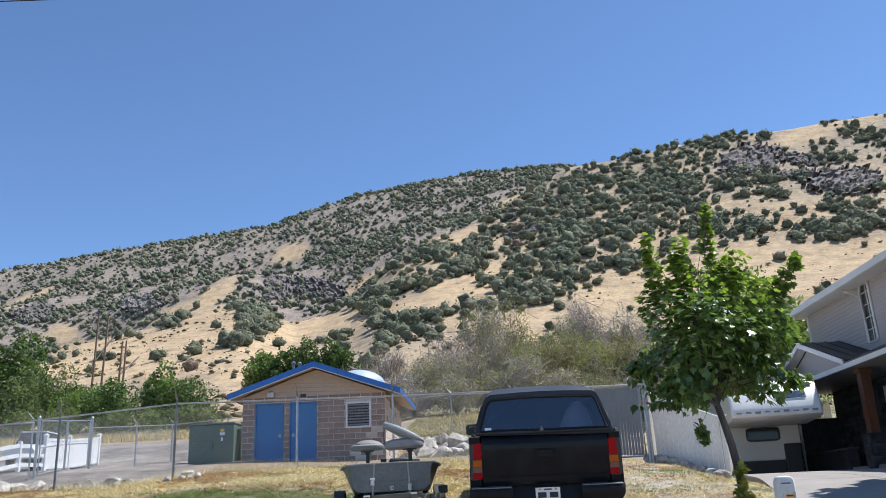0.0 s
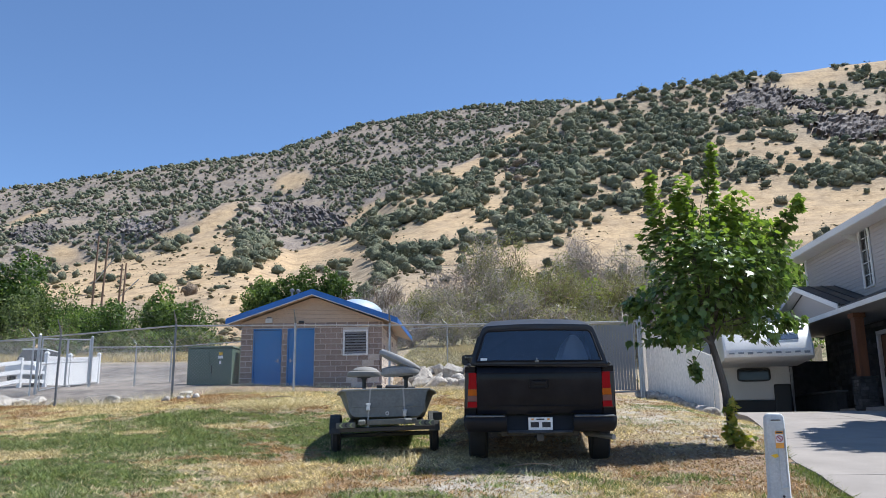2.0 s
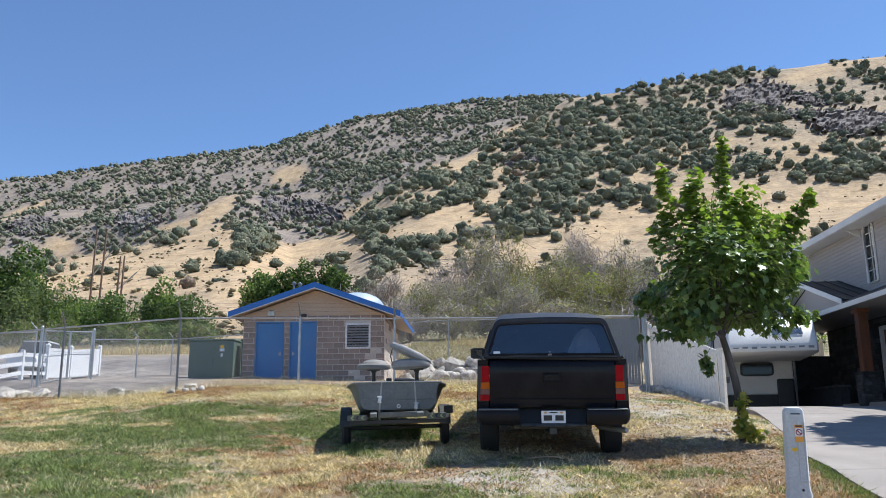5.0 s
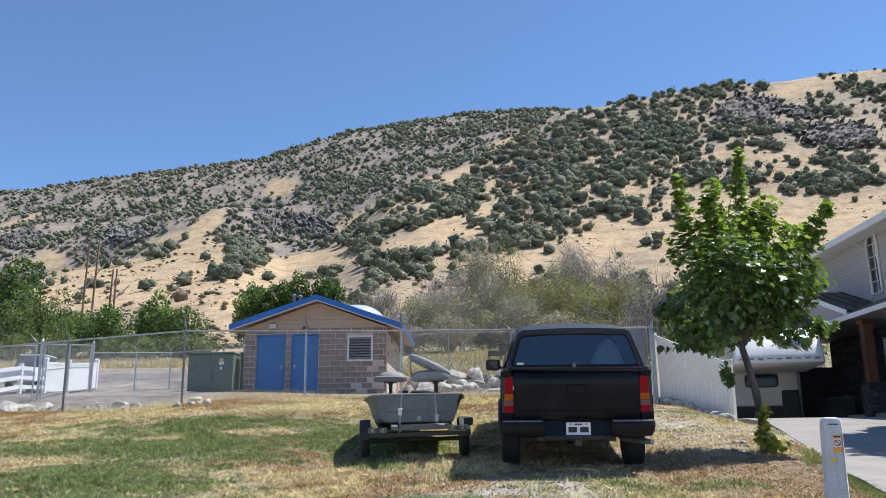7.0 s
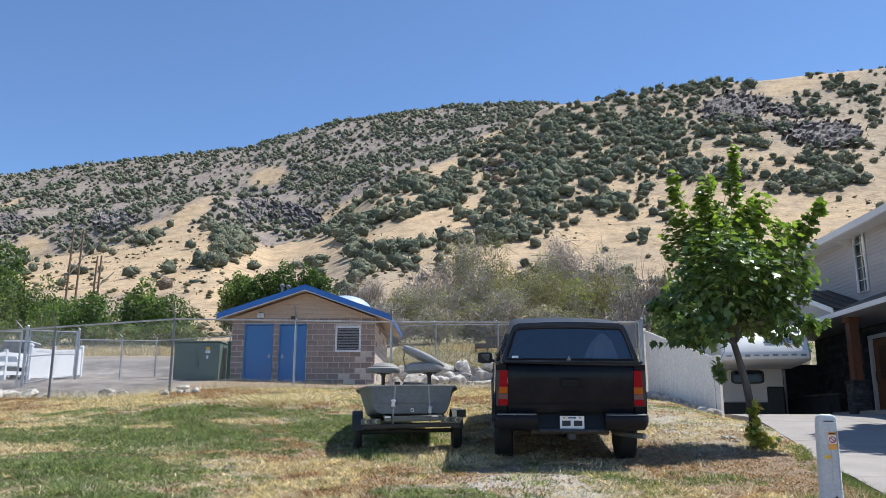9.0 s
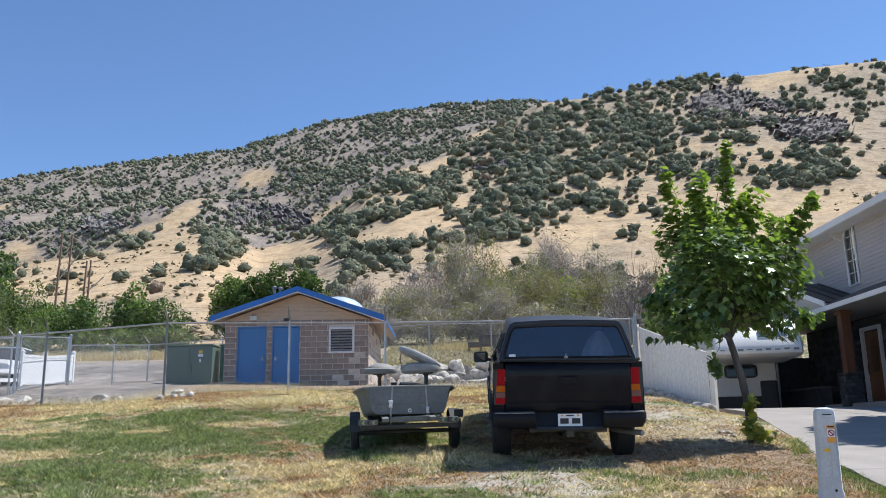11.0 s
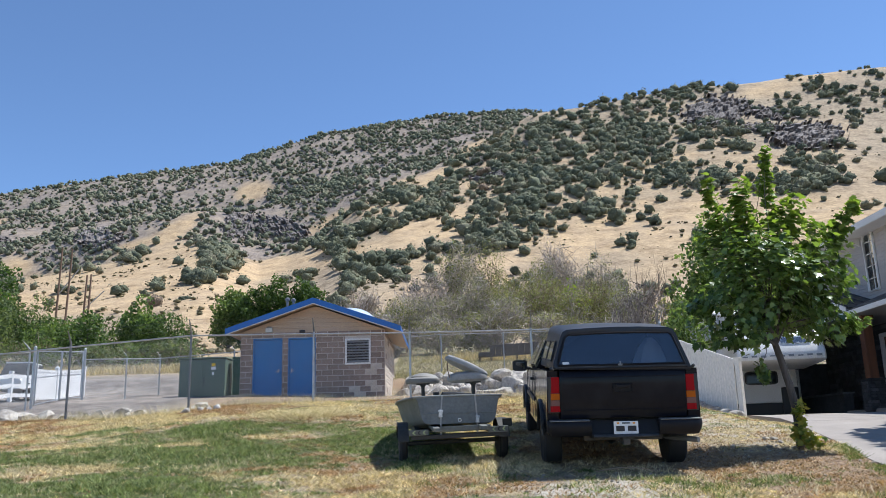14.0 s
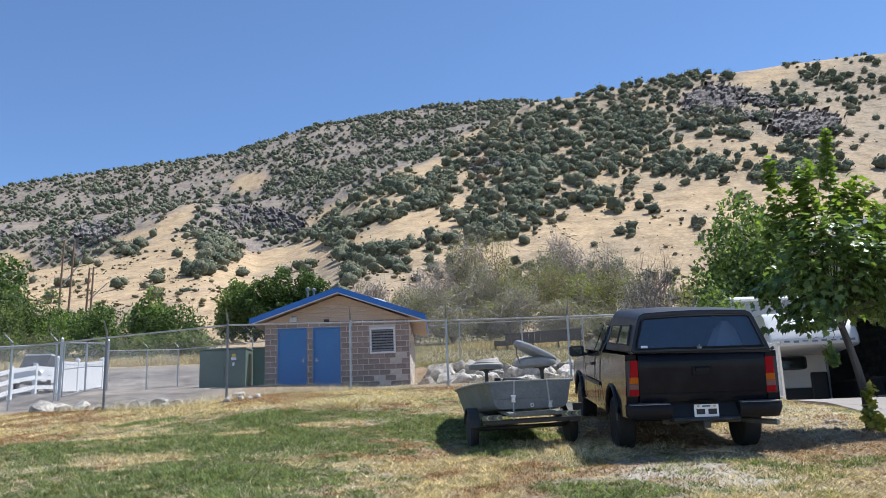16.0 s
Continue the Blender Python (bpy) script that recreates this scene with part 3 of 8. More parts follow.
def pump_house():
    x0, x1, y0, y1, zb, ze = -8.87, -3.52, 30.75, 36.2, 2.12, 4.60
    px, pz = -6.12, 5.60
    ho = thing("pump_house", "small brown block pump house with blue metal roof and doors", "building", pose(0, 0, 0))
    # wall cores carry the joints; blocks stand 8 mm proud of them
    doors = ((-8.40, -7.32), (-7.10, -6.08))
    bm = bmesh.new()
    for a, c in ((x0, doors[0][0]), (doors[0][1], doors[1][0]), (doors[1][1], x1)):
        box(bm, ((a + c) / 2, y0 + 0.11, (zb + ze) / 2), (c - a, 0.2, ze - zb))
    for d in doors:
        box(bm, ((d[0] + d[1]) / 2, y0 + 0.11, (4.39 + ze) / 2), (d[1] - d[0], 0.2, ze - 4.39))
    front = part("front_wall", bm, M["mortar"], ho)
    bm = bmesh.new()
    box(bm, (x1 - 0.11, (y0 + y1) / 2 + 0.11, (zb + ze) / 2), (0.2, y1 - y0 - 0.22, ze - zb))
    side = part("side_wall", bm, M["mortar"], ho)
    bm = bmesh.new()
    box(bm, (x0 + 0.11, (y0 + y1) / 2 + 0.11, (zb + ze) / 2), (0.2, y1 - y0 - 0.22, ze - zb))
    box(bm, ((x0 + x1) / 2, y1 - 0.1, (zb + ze) / 2), (x1 - x0 - 0.44, 0.2, ze - zb))
    part("rear_walls", bm, M["block"], ho)
    bm = bmesh.new()
    box(bm, ((x0 + x1) / 2, (y0 + y1) / 2, zb - 0.12), (x1 - x0 + 0.16, y1 - y0 + 0.16, 0.34), None, 0.02)
    part("footing", bm, M["concrete"], ho)
    # gable siding boards
    slope = (pz - ze - 0.05) / (px - (x0 - 0.02))
    for yy, nm in ((y0 + 0.03, "gable"), (y1 - 0.05, "gable")):
        bm = bmesh.new()
        h = (pz - 0.05 - ze) / 6
        for k in range(6):
            za, zc = ze + k * h, ze + (k + 1) * h
            wa, wc = (pz - 0.02 - za) / slope, max(0.02, (pz - 0.02 - zc) / slope)
            slab(bm, [(px - wa, yy - 0.02, za), (px + wa * 0.93, yy - 0.02, za), (px + wc * 0.93, yy, zc), (px - wc, yy, zc)], (0, 0.05, 0))
        part(nm, bm, M["tan_siding"], ho, "tan lap siding")
    # roof: two standing-seam slopes with deep blue fascias
    yf, yr = y0 - 0.45, y1 + 0.35
    for sgn, ex, nm in ((-1, -9.32, "roof_slope"), (1, -2.92, "roof_slope")):
        run = ex - px
        zt, zl = pz + 0.20, 4.72 if sgn < 0 else 4.66
        bm = bmesh.new()
        slab(bm, [(px, yf, zt), (ex, yf, zl), (ex, yr, zl), (px, yr, zt)], (0, 0, -0.035))
        for k in range(1, 14):
            yy = yf + (yr - yf) * k / 14
            slab(bm, [(px, yy - 0.012, zt + 0.03), (ex, yy - 0.012, zl + 0.03), (ex, yy + 0.012, zl + 0.03), (px, yy + 0.012, zt + 0.03)], (0, 0, -0.03))
        roof = part(nm, bm, M["blue_metal"], ho)
        bm = bmesh.new()
        slab(bm, [(px, yf - 0.025, zt + 0.012), (ex + sgn * 0.03, yf - 0.025, zl + 0.02), (ex + sgn * 0.03, yf - 0.025, zl - 0.19), (px, yf - 0.025, zt - 0.19)], (0, 0.022, 0))
        slab(bm, [(ex + sgn * 0.03, yf, zl + 0.01), (ex + sgn * 0.03, yr, zl + 0.01), (ex + sgn * 0.03, yr, zl - 0.15), (ex + sgn * 0.03, yf, zl - 0.15)], (-sgn * 0.022, 0, 0))
        part("fascia", bm, M["blue_metal"], roof)
        bm = bmesh.new()
        slab(bm, [(px, yf - 0.02, zt - 0.19), (ex + sgn * 0.02, yf - 0.02, zl - 0.19), (ex + sgn * 0.02, yf - 0.02, zl - 0.225), (px, yf - 0.02, zt - 0.225)], (0, 0.03, 0))
        part("drip_edge", bm, M["trim_pale"], roof, "pale drip edge")
        bm = bmesh.new()
        slab(bm, [(px, yf, zt - 0.17), (ex, yf, zl - 0.155), (ex, yr, zl - 0.155), (px, yr, zt - 0.17)], (0, 0, 0.03))
        part("soffit", bm, M["tan_siding"], roof, "tan soffit")
    # doors
    for d in doors:
        bm = bmesh.new()
        box(bm, ((d[0] + d[1]) / 2, y0 + 0.05, (2.2 + 4.34) / 2), (d[1] - d[0] - 0.10, 0.045, 2.12), None, 0.004)
        dr = part("door", bm, M["blue_door"], ho, "blue painted steel door")
        bm = bmesh.new()
        for xx in (d[0] + 0.025, d[1] - 0.025):
            box(bm, (xx, y0 + 0.04, 3.29), (0.05, 0.12, 2.2), None, 0.005)
        box(bm, ((d[0] + d[1]) / 2, y0 + 0.04, 4.365), (d[1] - d[0] - 0.1, 0.12, 0.05), None, 0.005)
        part("door_frame", bm, M["blue_door"], dr)
        hx = d[1] - 0.13 if d is doors[0] else d[0] + 0.13
        bm = bmesh.new()
        tube(bm, [(hx, y0 + 0.03, 3.17), (hx, y0 - 0.035, 3.17), (hx + (0.10 if d is doors[1] else -0.10), y0 - 0.04, 3.165)], 0.014, 8)
        box(bm, (hx, y0 + 0.02, 3.19), (0.06, 0.02, 0.14), None, 0.004)
        part("handle", bm, M["galv"], dr, "steel lever handle")
        for zz in (2.45, 3.3, 4.12):
            bm = bmesh.new()
            tube(bm, [(d[0] + 0.05 if d is doors[0] else d[1] - 0.05, y0 + 0.015, zz - 0.05), (d[0] + 0.05 if d is doors[0] else d[1] - 0.05, y0 + 0.015, zz + 0.05)], 0.011, 6)
            part("hinge", bm, M["galv"], dr)
    # louvred vent
    va, vb, wz0, wz1 = -4.99, -4.04, 3.34, 4.30
    bm = bmesh.new()
    for xx in (va + 0.035, vb - 0.035):
        box(bm, (xx, y0 - 0.02, (wz0 + wz1) / 2), (0.07, 0.09, wz1 - wz0), None, 0.006)
    for zz in (wz0 + 0.035, wz1 - 0.035):
        box(bm, ((va + vb) / 2, y0 - 0.02, zz), (vb - va - 0.14, 0.09, 0.07), None, 0.006)
    vent = part("wall_vent", bm, M["white_metal"], ho, "white louvred wall vent")
    bm = bmesh.new()
    box(bm, ((va + vb) / 2, y0 + 0.004, (wz0 + wz1) / 2), (vb - va - 0.1, 0.02, wz1 - wz0 - 0.1))
    part("backing", bm, M["dark_void"], vent)
    bm = bmesh.new()
    box(bm, (0, 0, 0), (vb - va - 0.14, 0.075, 0.008), (-38, 0, 0))
    sl = part("slat", bm, M["slat_blue"], vent, "blue-grey louvre slat")
    sl.location = ((va + vb) / 2, y0 - 0.03, wz0 + 0.12)
    for k in range(1, 8):
        s2 = new("slat", sl.data)
        s2.parent = vent
        s2.location = ((va + vb) / 2, y0 - 0.03, wz0 + 0.12 + k * 0.103)
    # wall lamp, junction box, pipes
    bm = bmesh.new()
    box(bm, (-7.82, y0 - 0.03, 4.70), (0.26, 0.10, 0.18), None, 0.02)
    lamp = part("wall_lamp", bm, M["lamp_glass"], ho, "grey wall lamp")
    bm = bmesh.new()
    box(bm, (-7.82, y0 + 0.01, 4.80), (0.16, 0.06, 0.08), None, 0.01)
    part("bracket", bm, M["galv_dark"], lamp)
    bm = bmesh.new()
    box(bm, (-6.58, y0 - 0.035, 4.62), (0.20, 0.10, 0.10), None, 0.01)
    part("junction_box", bm, M["black_plastic"], ho)
    for xx, yy, r, top in ((-7.98, 35.0, 0.05, 6.58), (-7.72, 35.0, 0.05, 6.54)):
        bm = bmesh.new()
        tube(bm, [(xx, yy, 5.0), (xx, yy, top)], r, 10)
        tube(bm, [(xx, yy, top - 0.02), (xx, yy, top + 0.05), (xx, yy, top + 0.10)], [r * 1.9, r * 2.1, r * 0.8], 10)
        part("roof_vent", bm, M["galv_dark"], ho, "dull metal roof vent pipe", True)
    return ho, front, side, doors, (va, vb, wz0, wz1), (x0, x1, y0, y1, zb, ze)


pump, pump_front, pump_side, pump_doors, pump_vent, pump_box = pump_house()


def tank():
    t = thing("water_tank", "pale blue domed steel water tank behind the pump house", "tank", pose(-5.80, 39.0, gz(-5.80, 39.0)))
    bm = bmesh.new()
    h = 6.80 - gz(-5.80, 39.0)
    prof = [(1.3, 0)] + [(1.3, h - 0.8)] + [(1.3 * math.cos(a), h - 0.8 + 0.8 * math.sin(a)) for a in np.linspace(0.15, 1.5, 9)]
    loft(bm, [[(r * math.cos(2 * math.pi * k / 32), r * math.sin(2 * math.pi * k / 32), z) for k in range(32)] for r, z in prof])
    part("shell", bm, M["tank_paint"], t, "", True)


M["tank_paint"] = surface("tank_paint", (0.30, 0.37, 0.44), (0.40, 0.47, 0.54), 1.0, 0.5, 0, 0.03, 30)
tank()


# ---------------------------------------------------------------- electrical cabinets
def cabinet(name, label, c, size, mat, sticker):
    x, y = c
    z = gz(x, y)
    w, d, h = size
    t = thing(name, label, "utility box", pose(x, y, z, 0, 0, -3))
    bm = bmesh.new()
    box(bm, (0, 0, h / 2 - 0.05), (w, d, h + 0.05), None, 0.03)
    body = part("body", bm, mat, t)
    bm = bmesh.new()
    box(bm, (0, -0.02, h + 0.02), (w + 0.06, d + 0.08, 0.07), None, 0.02)
    part("lid", bm, mat, t)
    if sticker:
        for sx in (-0.5, 0.5):
            bm = bmesh.new()
            box(bm, (sx * w * 0.5, -d / 2 - 0.008, h * 0.5), (w * 0.5 - 0.03, 0.016, h - 0.14), None, 0.004)
            part("door", bm, mat, t)
        bm = bmesh.new()
        box(bm, (0.50, -d / 2 - 0.022, h - 0.28), (0.17, 0.008, 0.13))
        part("warning_label", bm, M["yellow"], t, "yellow warning label")
        bm = bmesh.new()
        box(bm, (0.50, -d / 2 - 0.022, h - 0.43), (0.22, 0.008, 0.13))
        part("notice", bm, M["white_label"], t, "white notice")
        bm = bmesh.new()
        box(bm, (0.49, -d / 2 - 0.022, h - 0.66), (0.09, 0.008, 0.14))
        part("notice", bm, M["white_label"], t, "white notice")
        bm = bmesh.new()
        tube(bm, [(0.13 - 0.03 * math.sin(a * 3), -d / 2 - 0.05, h * 0.45 - 0.28 + a * 0.35) for a in np.linspace(0, 1, 8)], 0.022, 6)
        part("latch", bm, M["black_plastic"], t, "black latch")
    return t


cabinet("transformer_box", "grey-green steel transformer box with warning labels beside the fence", (-11.92, 37.1), (2.05, 1.25, 1.58), M["green_box"], True)
cabinet("utility_cabinet", "narrow dark green utility cabinet beside the pump house", (-10.42, 37.2), (0.62, 0.5, 1.6), M["dark_green"], False)


# ---------------------------------------------------------------- chain-link fences
def mesh_panel(bm, a, b2, za, zb, height, pitch=0.086, r=0.0021):
    """Crossing diagonal wires between two posts."""
    a, b2 = Vector(a), Vector(b2)
    length = (b2 - a).length
    d = (b2 - a) / length
    nrm = Vector((-d.y, d.x, 0))

    def at(s, h):
        z0 = za + (zb - za) * s / length
        return Vector((a.x + d.x * s, a.y + d.y * s, z0 + h))

    k = int((length + height) / pitch)
    for i in range(k):
        s0 = -height + i * pitch
        for sgn in (1, -1):
            lo, hi = (s0, s0 + height) if sgn > 0 else (s0 + height, s0)
            h0, h1 = 0.0, height
            p, q = lo, hi
            if p < 0:
                h0, p = (0 - lo) / (hi - lo) * height, 0
            if p > length:
                h0, p = (length - lo) / (hi - lo) * height, length
            if q < 0:
                h1, q = (0 - lo) / (hi - lo) * height, 0
            if q > length:
                h1, q = (length - lo) / (hi - lo) * height, length
            if h1 - h0 < 0.02:
                continue
            off = nrm * (0.003 * sgn)
            v0, v1 = at(p, h0) + off, at(q, h1) + off
            ax = (v1 - v0).normalized()
            s1 = ax.cross(nrm).normalized() * r
            s2 = nrm * r
            ring0 = [bm.verts.new(v0 + o) for o in (s1, -s1 * 0.5 + s2 * 0.87, -s1 * 0.5 - s2 * 0.87)]
            ring1 = [bm.verts.new(v1 + o) for o in (s1, -s1 * 0.5 + s2 * 0.87, -s1 * 0.5 - s2 * 0.87)]
            for j in range(3):
                bm.faces.new((ring0[j], ring0[(j + 1) % 3], ring1[(j + 1) % 3], ring1[j]))


def chain_fence(label, posts, tops, arm=(0, -0.22, 0.30), dark=(), thick=0.03, wire_r=0.0021, strands=True, rail=0.021, lower=True):
    """posts: (x, y); tops: rail heights. Each post has an arm for the barbed strands."""
    f = thing("chain_link_fence", label, "fence", pose(0, 0, 0), group="chain-link fences")
    arm = Vector(arm)
    for i, ((x, y), z) in enumerate(zip(posts, tops)):
        bm = bmesh.new()
        tube(bm, [(x, y, gz(x, y) - 0.3), (x, y, z + 0.05)], thick, 10)
        post = part("post", bm, M["galv_dark"] if i in dark else M["galv"], f, "", True)
        bm = bmesh.new()
        tube(bm, [(x, y, z + 0.02), (x, y, z + 0.09), (x + arm.x, y + arm.y, z + 0.09 + arm.z)], [thick * 1.15, thick, 0.012], 8)
        part("barb_arm", bm, M["galv_dark"], post)
    for (a, za), (b2, zb) in zip(zip(posts, tops), zip(posts[1:], tops[1:])):
        bm = bmesh.new()
        tube(bm, [(*a, za), (*b2, zb)], rail, 8)
        part("top_rail", bm, M["galv"], f, "", True)
        bm = bmesh.new()
        hgt = za - gz(*a) - 0.04
        mesh_panel(bm, (*a, 0), (*b2, 0), za - hgt, zb - hgt, hgt, r=wire_r)
        part("wire_mesh", bm, M["wire"], f, "diamond wire mesh")
        if strands:
            for k in (0.35, 0.68, 1.0):
                bm = bmesh.new()
                p0 = Vector((*a, za + 0.09)) + arm * k
                p1 = Vector((*b2, zb + 0.09)) + arm * k
                pts = [p0.lerp(p1, s) + Vector((0, 0, -0.03 * math.sin(math.pi * s))) for s in np.linspace(0, 1, 6)]
                tube(bm, pts, 0.0018, 3)
                for s in np.arange(0.04, 1, 0.06):
                    c = p0.lerp(p1, s) + Vector((0, 0, -0.03 * math.sin(math.pi * s)))
                    tube(bm, [c + Vector((0, -0.010, -0.012)), c + Vector((0, 0.010, 0.012))], 0.0014, 3)
                part("barbed_wire", bm, M["dark_wire"], f)
    return f


chain_fence("tall galvanised chain-link fence with barbed wire along the lawn",
            [(-14.0, 21.3), (-10.86, 21.26), (-7.76, 21.2), (-4.67, 21.5), (-2.19, 21.66), (0.97, 21.6), (4.28, 21.65)],
            [2.86, 3.08, 3.28, 3.28, 3.26, 3.24, 3.25], dark=(1, 2))
chain_fence("galvanised chain-link fence round the gravel yard", [(-15.0, 31.62), (-14.85, 35.35), (-14.8, 39.3), (-11.4, 39.7), (-8.0, 39.8), (-4.8, 39.8), (-1.48, 39.8), (1.52, 39.8), (4.46, 39.8), (7.4, 39.8)],
            [3.90, 4.29, 4.70, 4.95, 5.1, 5.35, 5.53, 5.52, 5.56, 5.6], arm=(-0.25, 0.1, 0.28), wire_r=0.0021)
chain_fence("galvanised chain-link fence beside the gravel yard gate", [(-15.1, 21.3), (-15.0, 24.6), (-14.95, 27.3)], [2.9, 3.35, 3.70], arm=(-0.25, 0, 0.28), strands=False)


def yard_gate():
    """A two-leaf chain-link vehicle gate between heavy posts."""
    g = thing("yard_gate", "closed galvanised chain-link double gate to the gravel yard", "gate", pose(0, 0, 0))
    (ya, za), (yb, zb) = (27.85, 3.80), (31.35, 4.16)
    x = -14.95
    for y, z in ((ya - 0.2, za), (yb + 0.1, zb)):
        bm = bmesh.new()
        tube(bm, [(x, y, gz(x, y) - 0.3), (x, y, z + 0.12)], 0.05, 12)
        tube(bm, [(x, y, z + 0.11), (x, y, z + 0.16)], [0.058, 0.02], 12)
        part("post", bm, M["galv"], g, "", True)
    ym = (ya + yb) / 2
    for y0, y1 in ((ya, ym - 0.03), (ym + 0.03, yb - 0.05)):
        z0, z1 = (np.interp(v, (ya, yb), (za, zb)) for v in (y0, y1))
        b0, b1 = gz(x, y0) + 0.1, gz(x, y1) + 0.1
        bm = bmesh.new()
        tube(bm, [(x, y0, b0), (x, y0, z0)], 0.024, 8)
        tube(bm, [(x, y1, b1), (x, y1, z1)], 0.024, 8)
        tube(bm, [(x, y0, b0), (x, y1, b1)], 0.022, 8)
        tube(bm, [(x, y0, z0), (x, y1, z1)], 0.022, 8)
        tube(bm, [(x, y0, (b0 + z0) / 2), (x, y1, (b1 + z1) / 2)], 0.02, 8)
        leaf = part("gate_leaf", bm, M["galv"], g, "", True)
        bm = bmesh.new()
        mesh_panel(bm, (x, y0, 0), (x, y1, 0), b0, b1, z0 - b0, r=0.002)
        part("wire_mesh", bm, M["wire"], leaf)
    return g


yard_gate()


def corner_gate():
    """The narrow gate with a doubled mesh beside the vinyl fence."""
    g = thing("fence_gate", "tall grey chain-link gate hung beside the vinyl fence", "gate", pose(0, 0, 0))
    xa, xb, y, zt = 3.05, 4.22, 21.9, 3.25
    zb = gz(3.6, 21.9) + 0.06
    bm = bmesh.new()
    tube(bm, [(4.36, 21.75, zb - 0.4), (4.36, 21.75, zt + 0.12)], 0.045, 12)
    tube(bm, [(4.36, 21.75, zt + 0.10), (4.36, 21.75, zt + 0.16)], [0.055, 0.02], 12)
    part("post", bm, M["galv"], g, "", True)
    bm = bmesh.new()
    tube(bm, [(xa, y, zb), (xa, y, zt), (xb, y - 0.1, zt), (xb, y - 0.1, zb), (xa, y, zb)], 0.024, 8)
    leaf = part("gate_leaf", bm, M["galv"], g, "", True)
    for k in range(15):
        bm = bmesh.new()
        box(bm, (xa + 0.05 + k * 0.075, y + 0.03 - 0.1 * k / 15, (zb + zt) / 2), (0.064, 0.006, zt - zb - 0.1), None, 0.002)
        part("privacy_slat", bm, M["slat_grey"], leaf, "grey privacy slat")
    for dy in (0.0, 0.06):
        bm = bmesh.new()
        mesh_panel(bm, (xa, y + dy, 0), (xb, y - 0.1 + dy, 0), zb, zb, zt - zb, pitch=0.07, r=0.0024)
        part("wire_mesh", bm, M["wire"], leaf)
    bm = bmesh.new()
    tube(bm, [(4.36, 21.75, zt + 0.1), (4.42, 21.55, zt + 0.40)], 0.010, 6)
    part("barb_arm", bm, M["galv"], g)
    return g


M["slat_grey"] = surface("slat_grey", (0.17, 0.20, 0.25), (0.25, 0.285, 0.34), 2, 0.6, 0, 0.05, 40)
corner_gate()


# ---------------------------------------------------------------- vinyl fences
def vinyl_fence():
    a, b2 = Vector((4.50, 22.35, 0)), Vector((5.95, 20.72, 0))
    f = thing("vinyl_fence", "pale vinyl privacy fence stepping down beside the driveway", "fence", pose(0, 0, 0))
    length = (b2 - a).length
    d = (b2 - a) / length
    yaw = math.degrees(math.atan2(d.y, d.x))
    nrm = Vector((-d.y, d.x, 0))

    def base(s):
        return 1.22 + (0.78 - 1.22) * s / length

    def top(s):
        return 3.13 + (2.25 - 3.13) * s / length

    n = 14
    w = (length - 0.24) / n
    for k in range(n):
        s0, s1 = 0.12 + k * w + 0.003, 0.12 + (k + 1) * w - 0.003
        p, q = a + d * s0 - nrm * 0.011, a + d * s1 - nrm * 0.011
        bm = bmesh.new()
        slab(bm, [p + Vector((0, 0, base(s0) + 0.03)), q + Vector((0, 0, base(s1) + 0.03)), q + Vector((0, 0, top(s1) - 0.04)), p + Vector((0, 0, top(s0) - 0.04))], nrm * 0.022)
        part("board", bm, M["vinyl"], f)
    for s in (0.0, length):
        p = a + d * s
        bm = bmesh.new()
        box(bm, (0, 0, (top(s) - base(s)) / 2 - 0.14), (0.127, 0.127, top(s) - base(s) + 0.30), None, 0.01)
        post = part("post", bm, M["vinyl"], f, "", at=pose(p.x, p.y, base(s), 0, 0, yaw))
        bm = bmesh.new()
        box(bm, (0, 0, top(s) - base(s) + 0.03), (0.15, 0.15, 0.05), None, 0.012)
        part("cap", bm, M["vinyl"], post)
    for low in (True, False):
        p, q = a + d * 0.06 - nrm * 0.028, a + d * (length - 0.06) - nrm * 0.028
        z0, z1 = (base(0) + 0.05, base(length) + 0.05) if low else (top(0) - 0.11, top(length) - 0.11)
        t = 0.14 if low else 0.11
        bm = bmesh.new()
        slab(bm, [p + Vector((0, 0, z0)), q + Vector((0, 0, z1)), q + Vector((0, 0, z1 + t)), p + Vector((0, 0, z0 + t))], nrm * 0.056)
        part("rail", bm, M["vinyl"], f)


vinyl_fence()


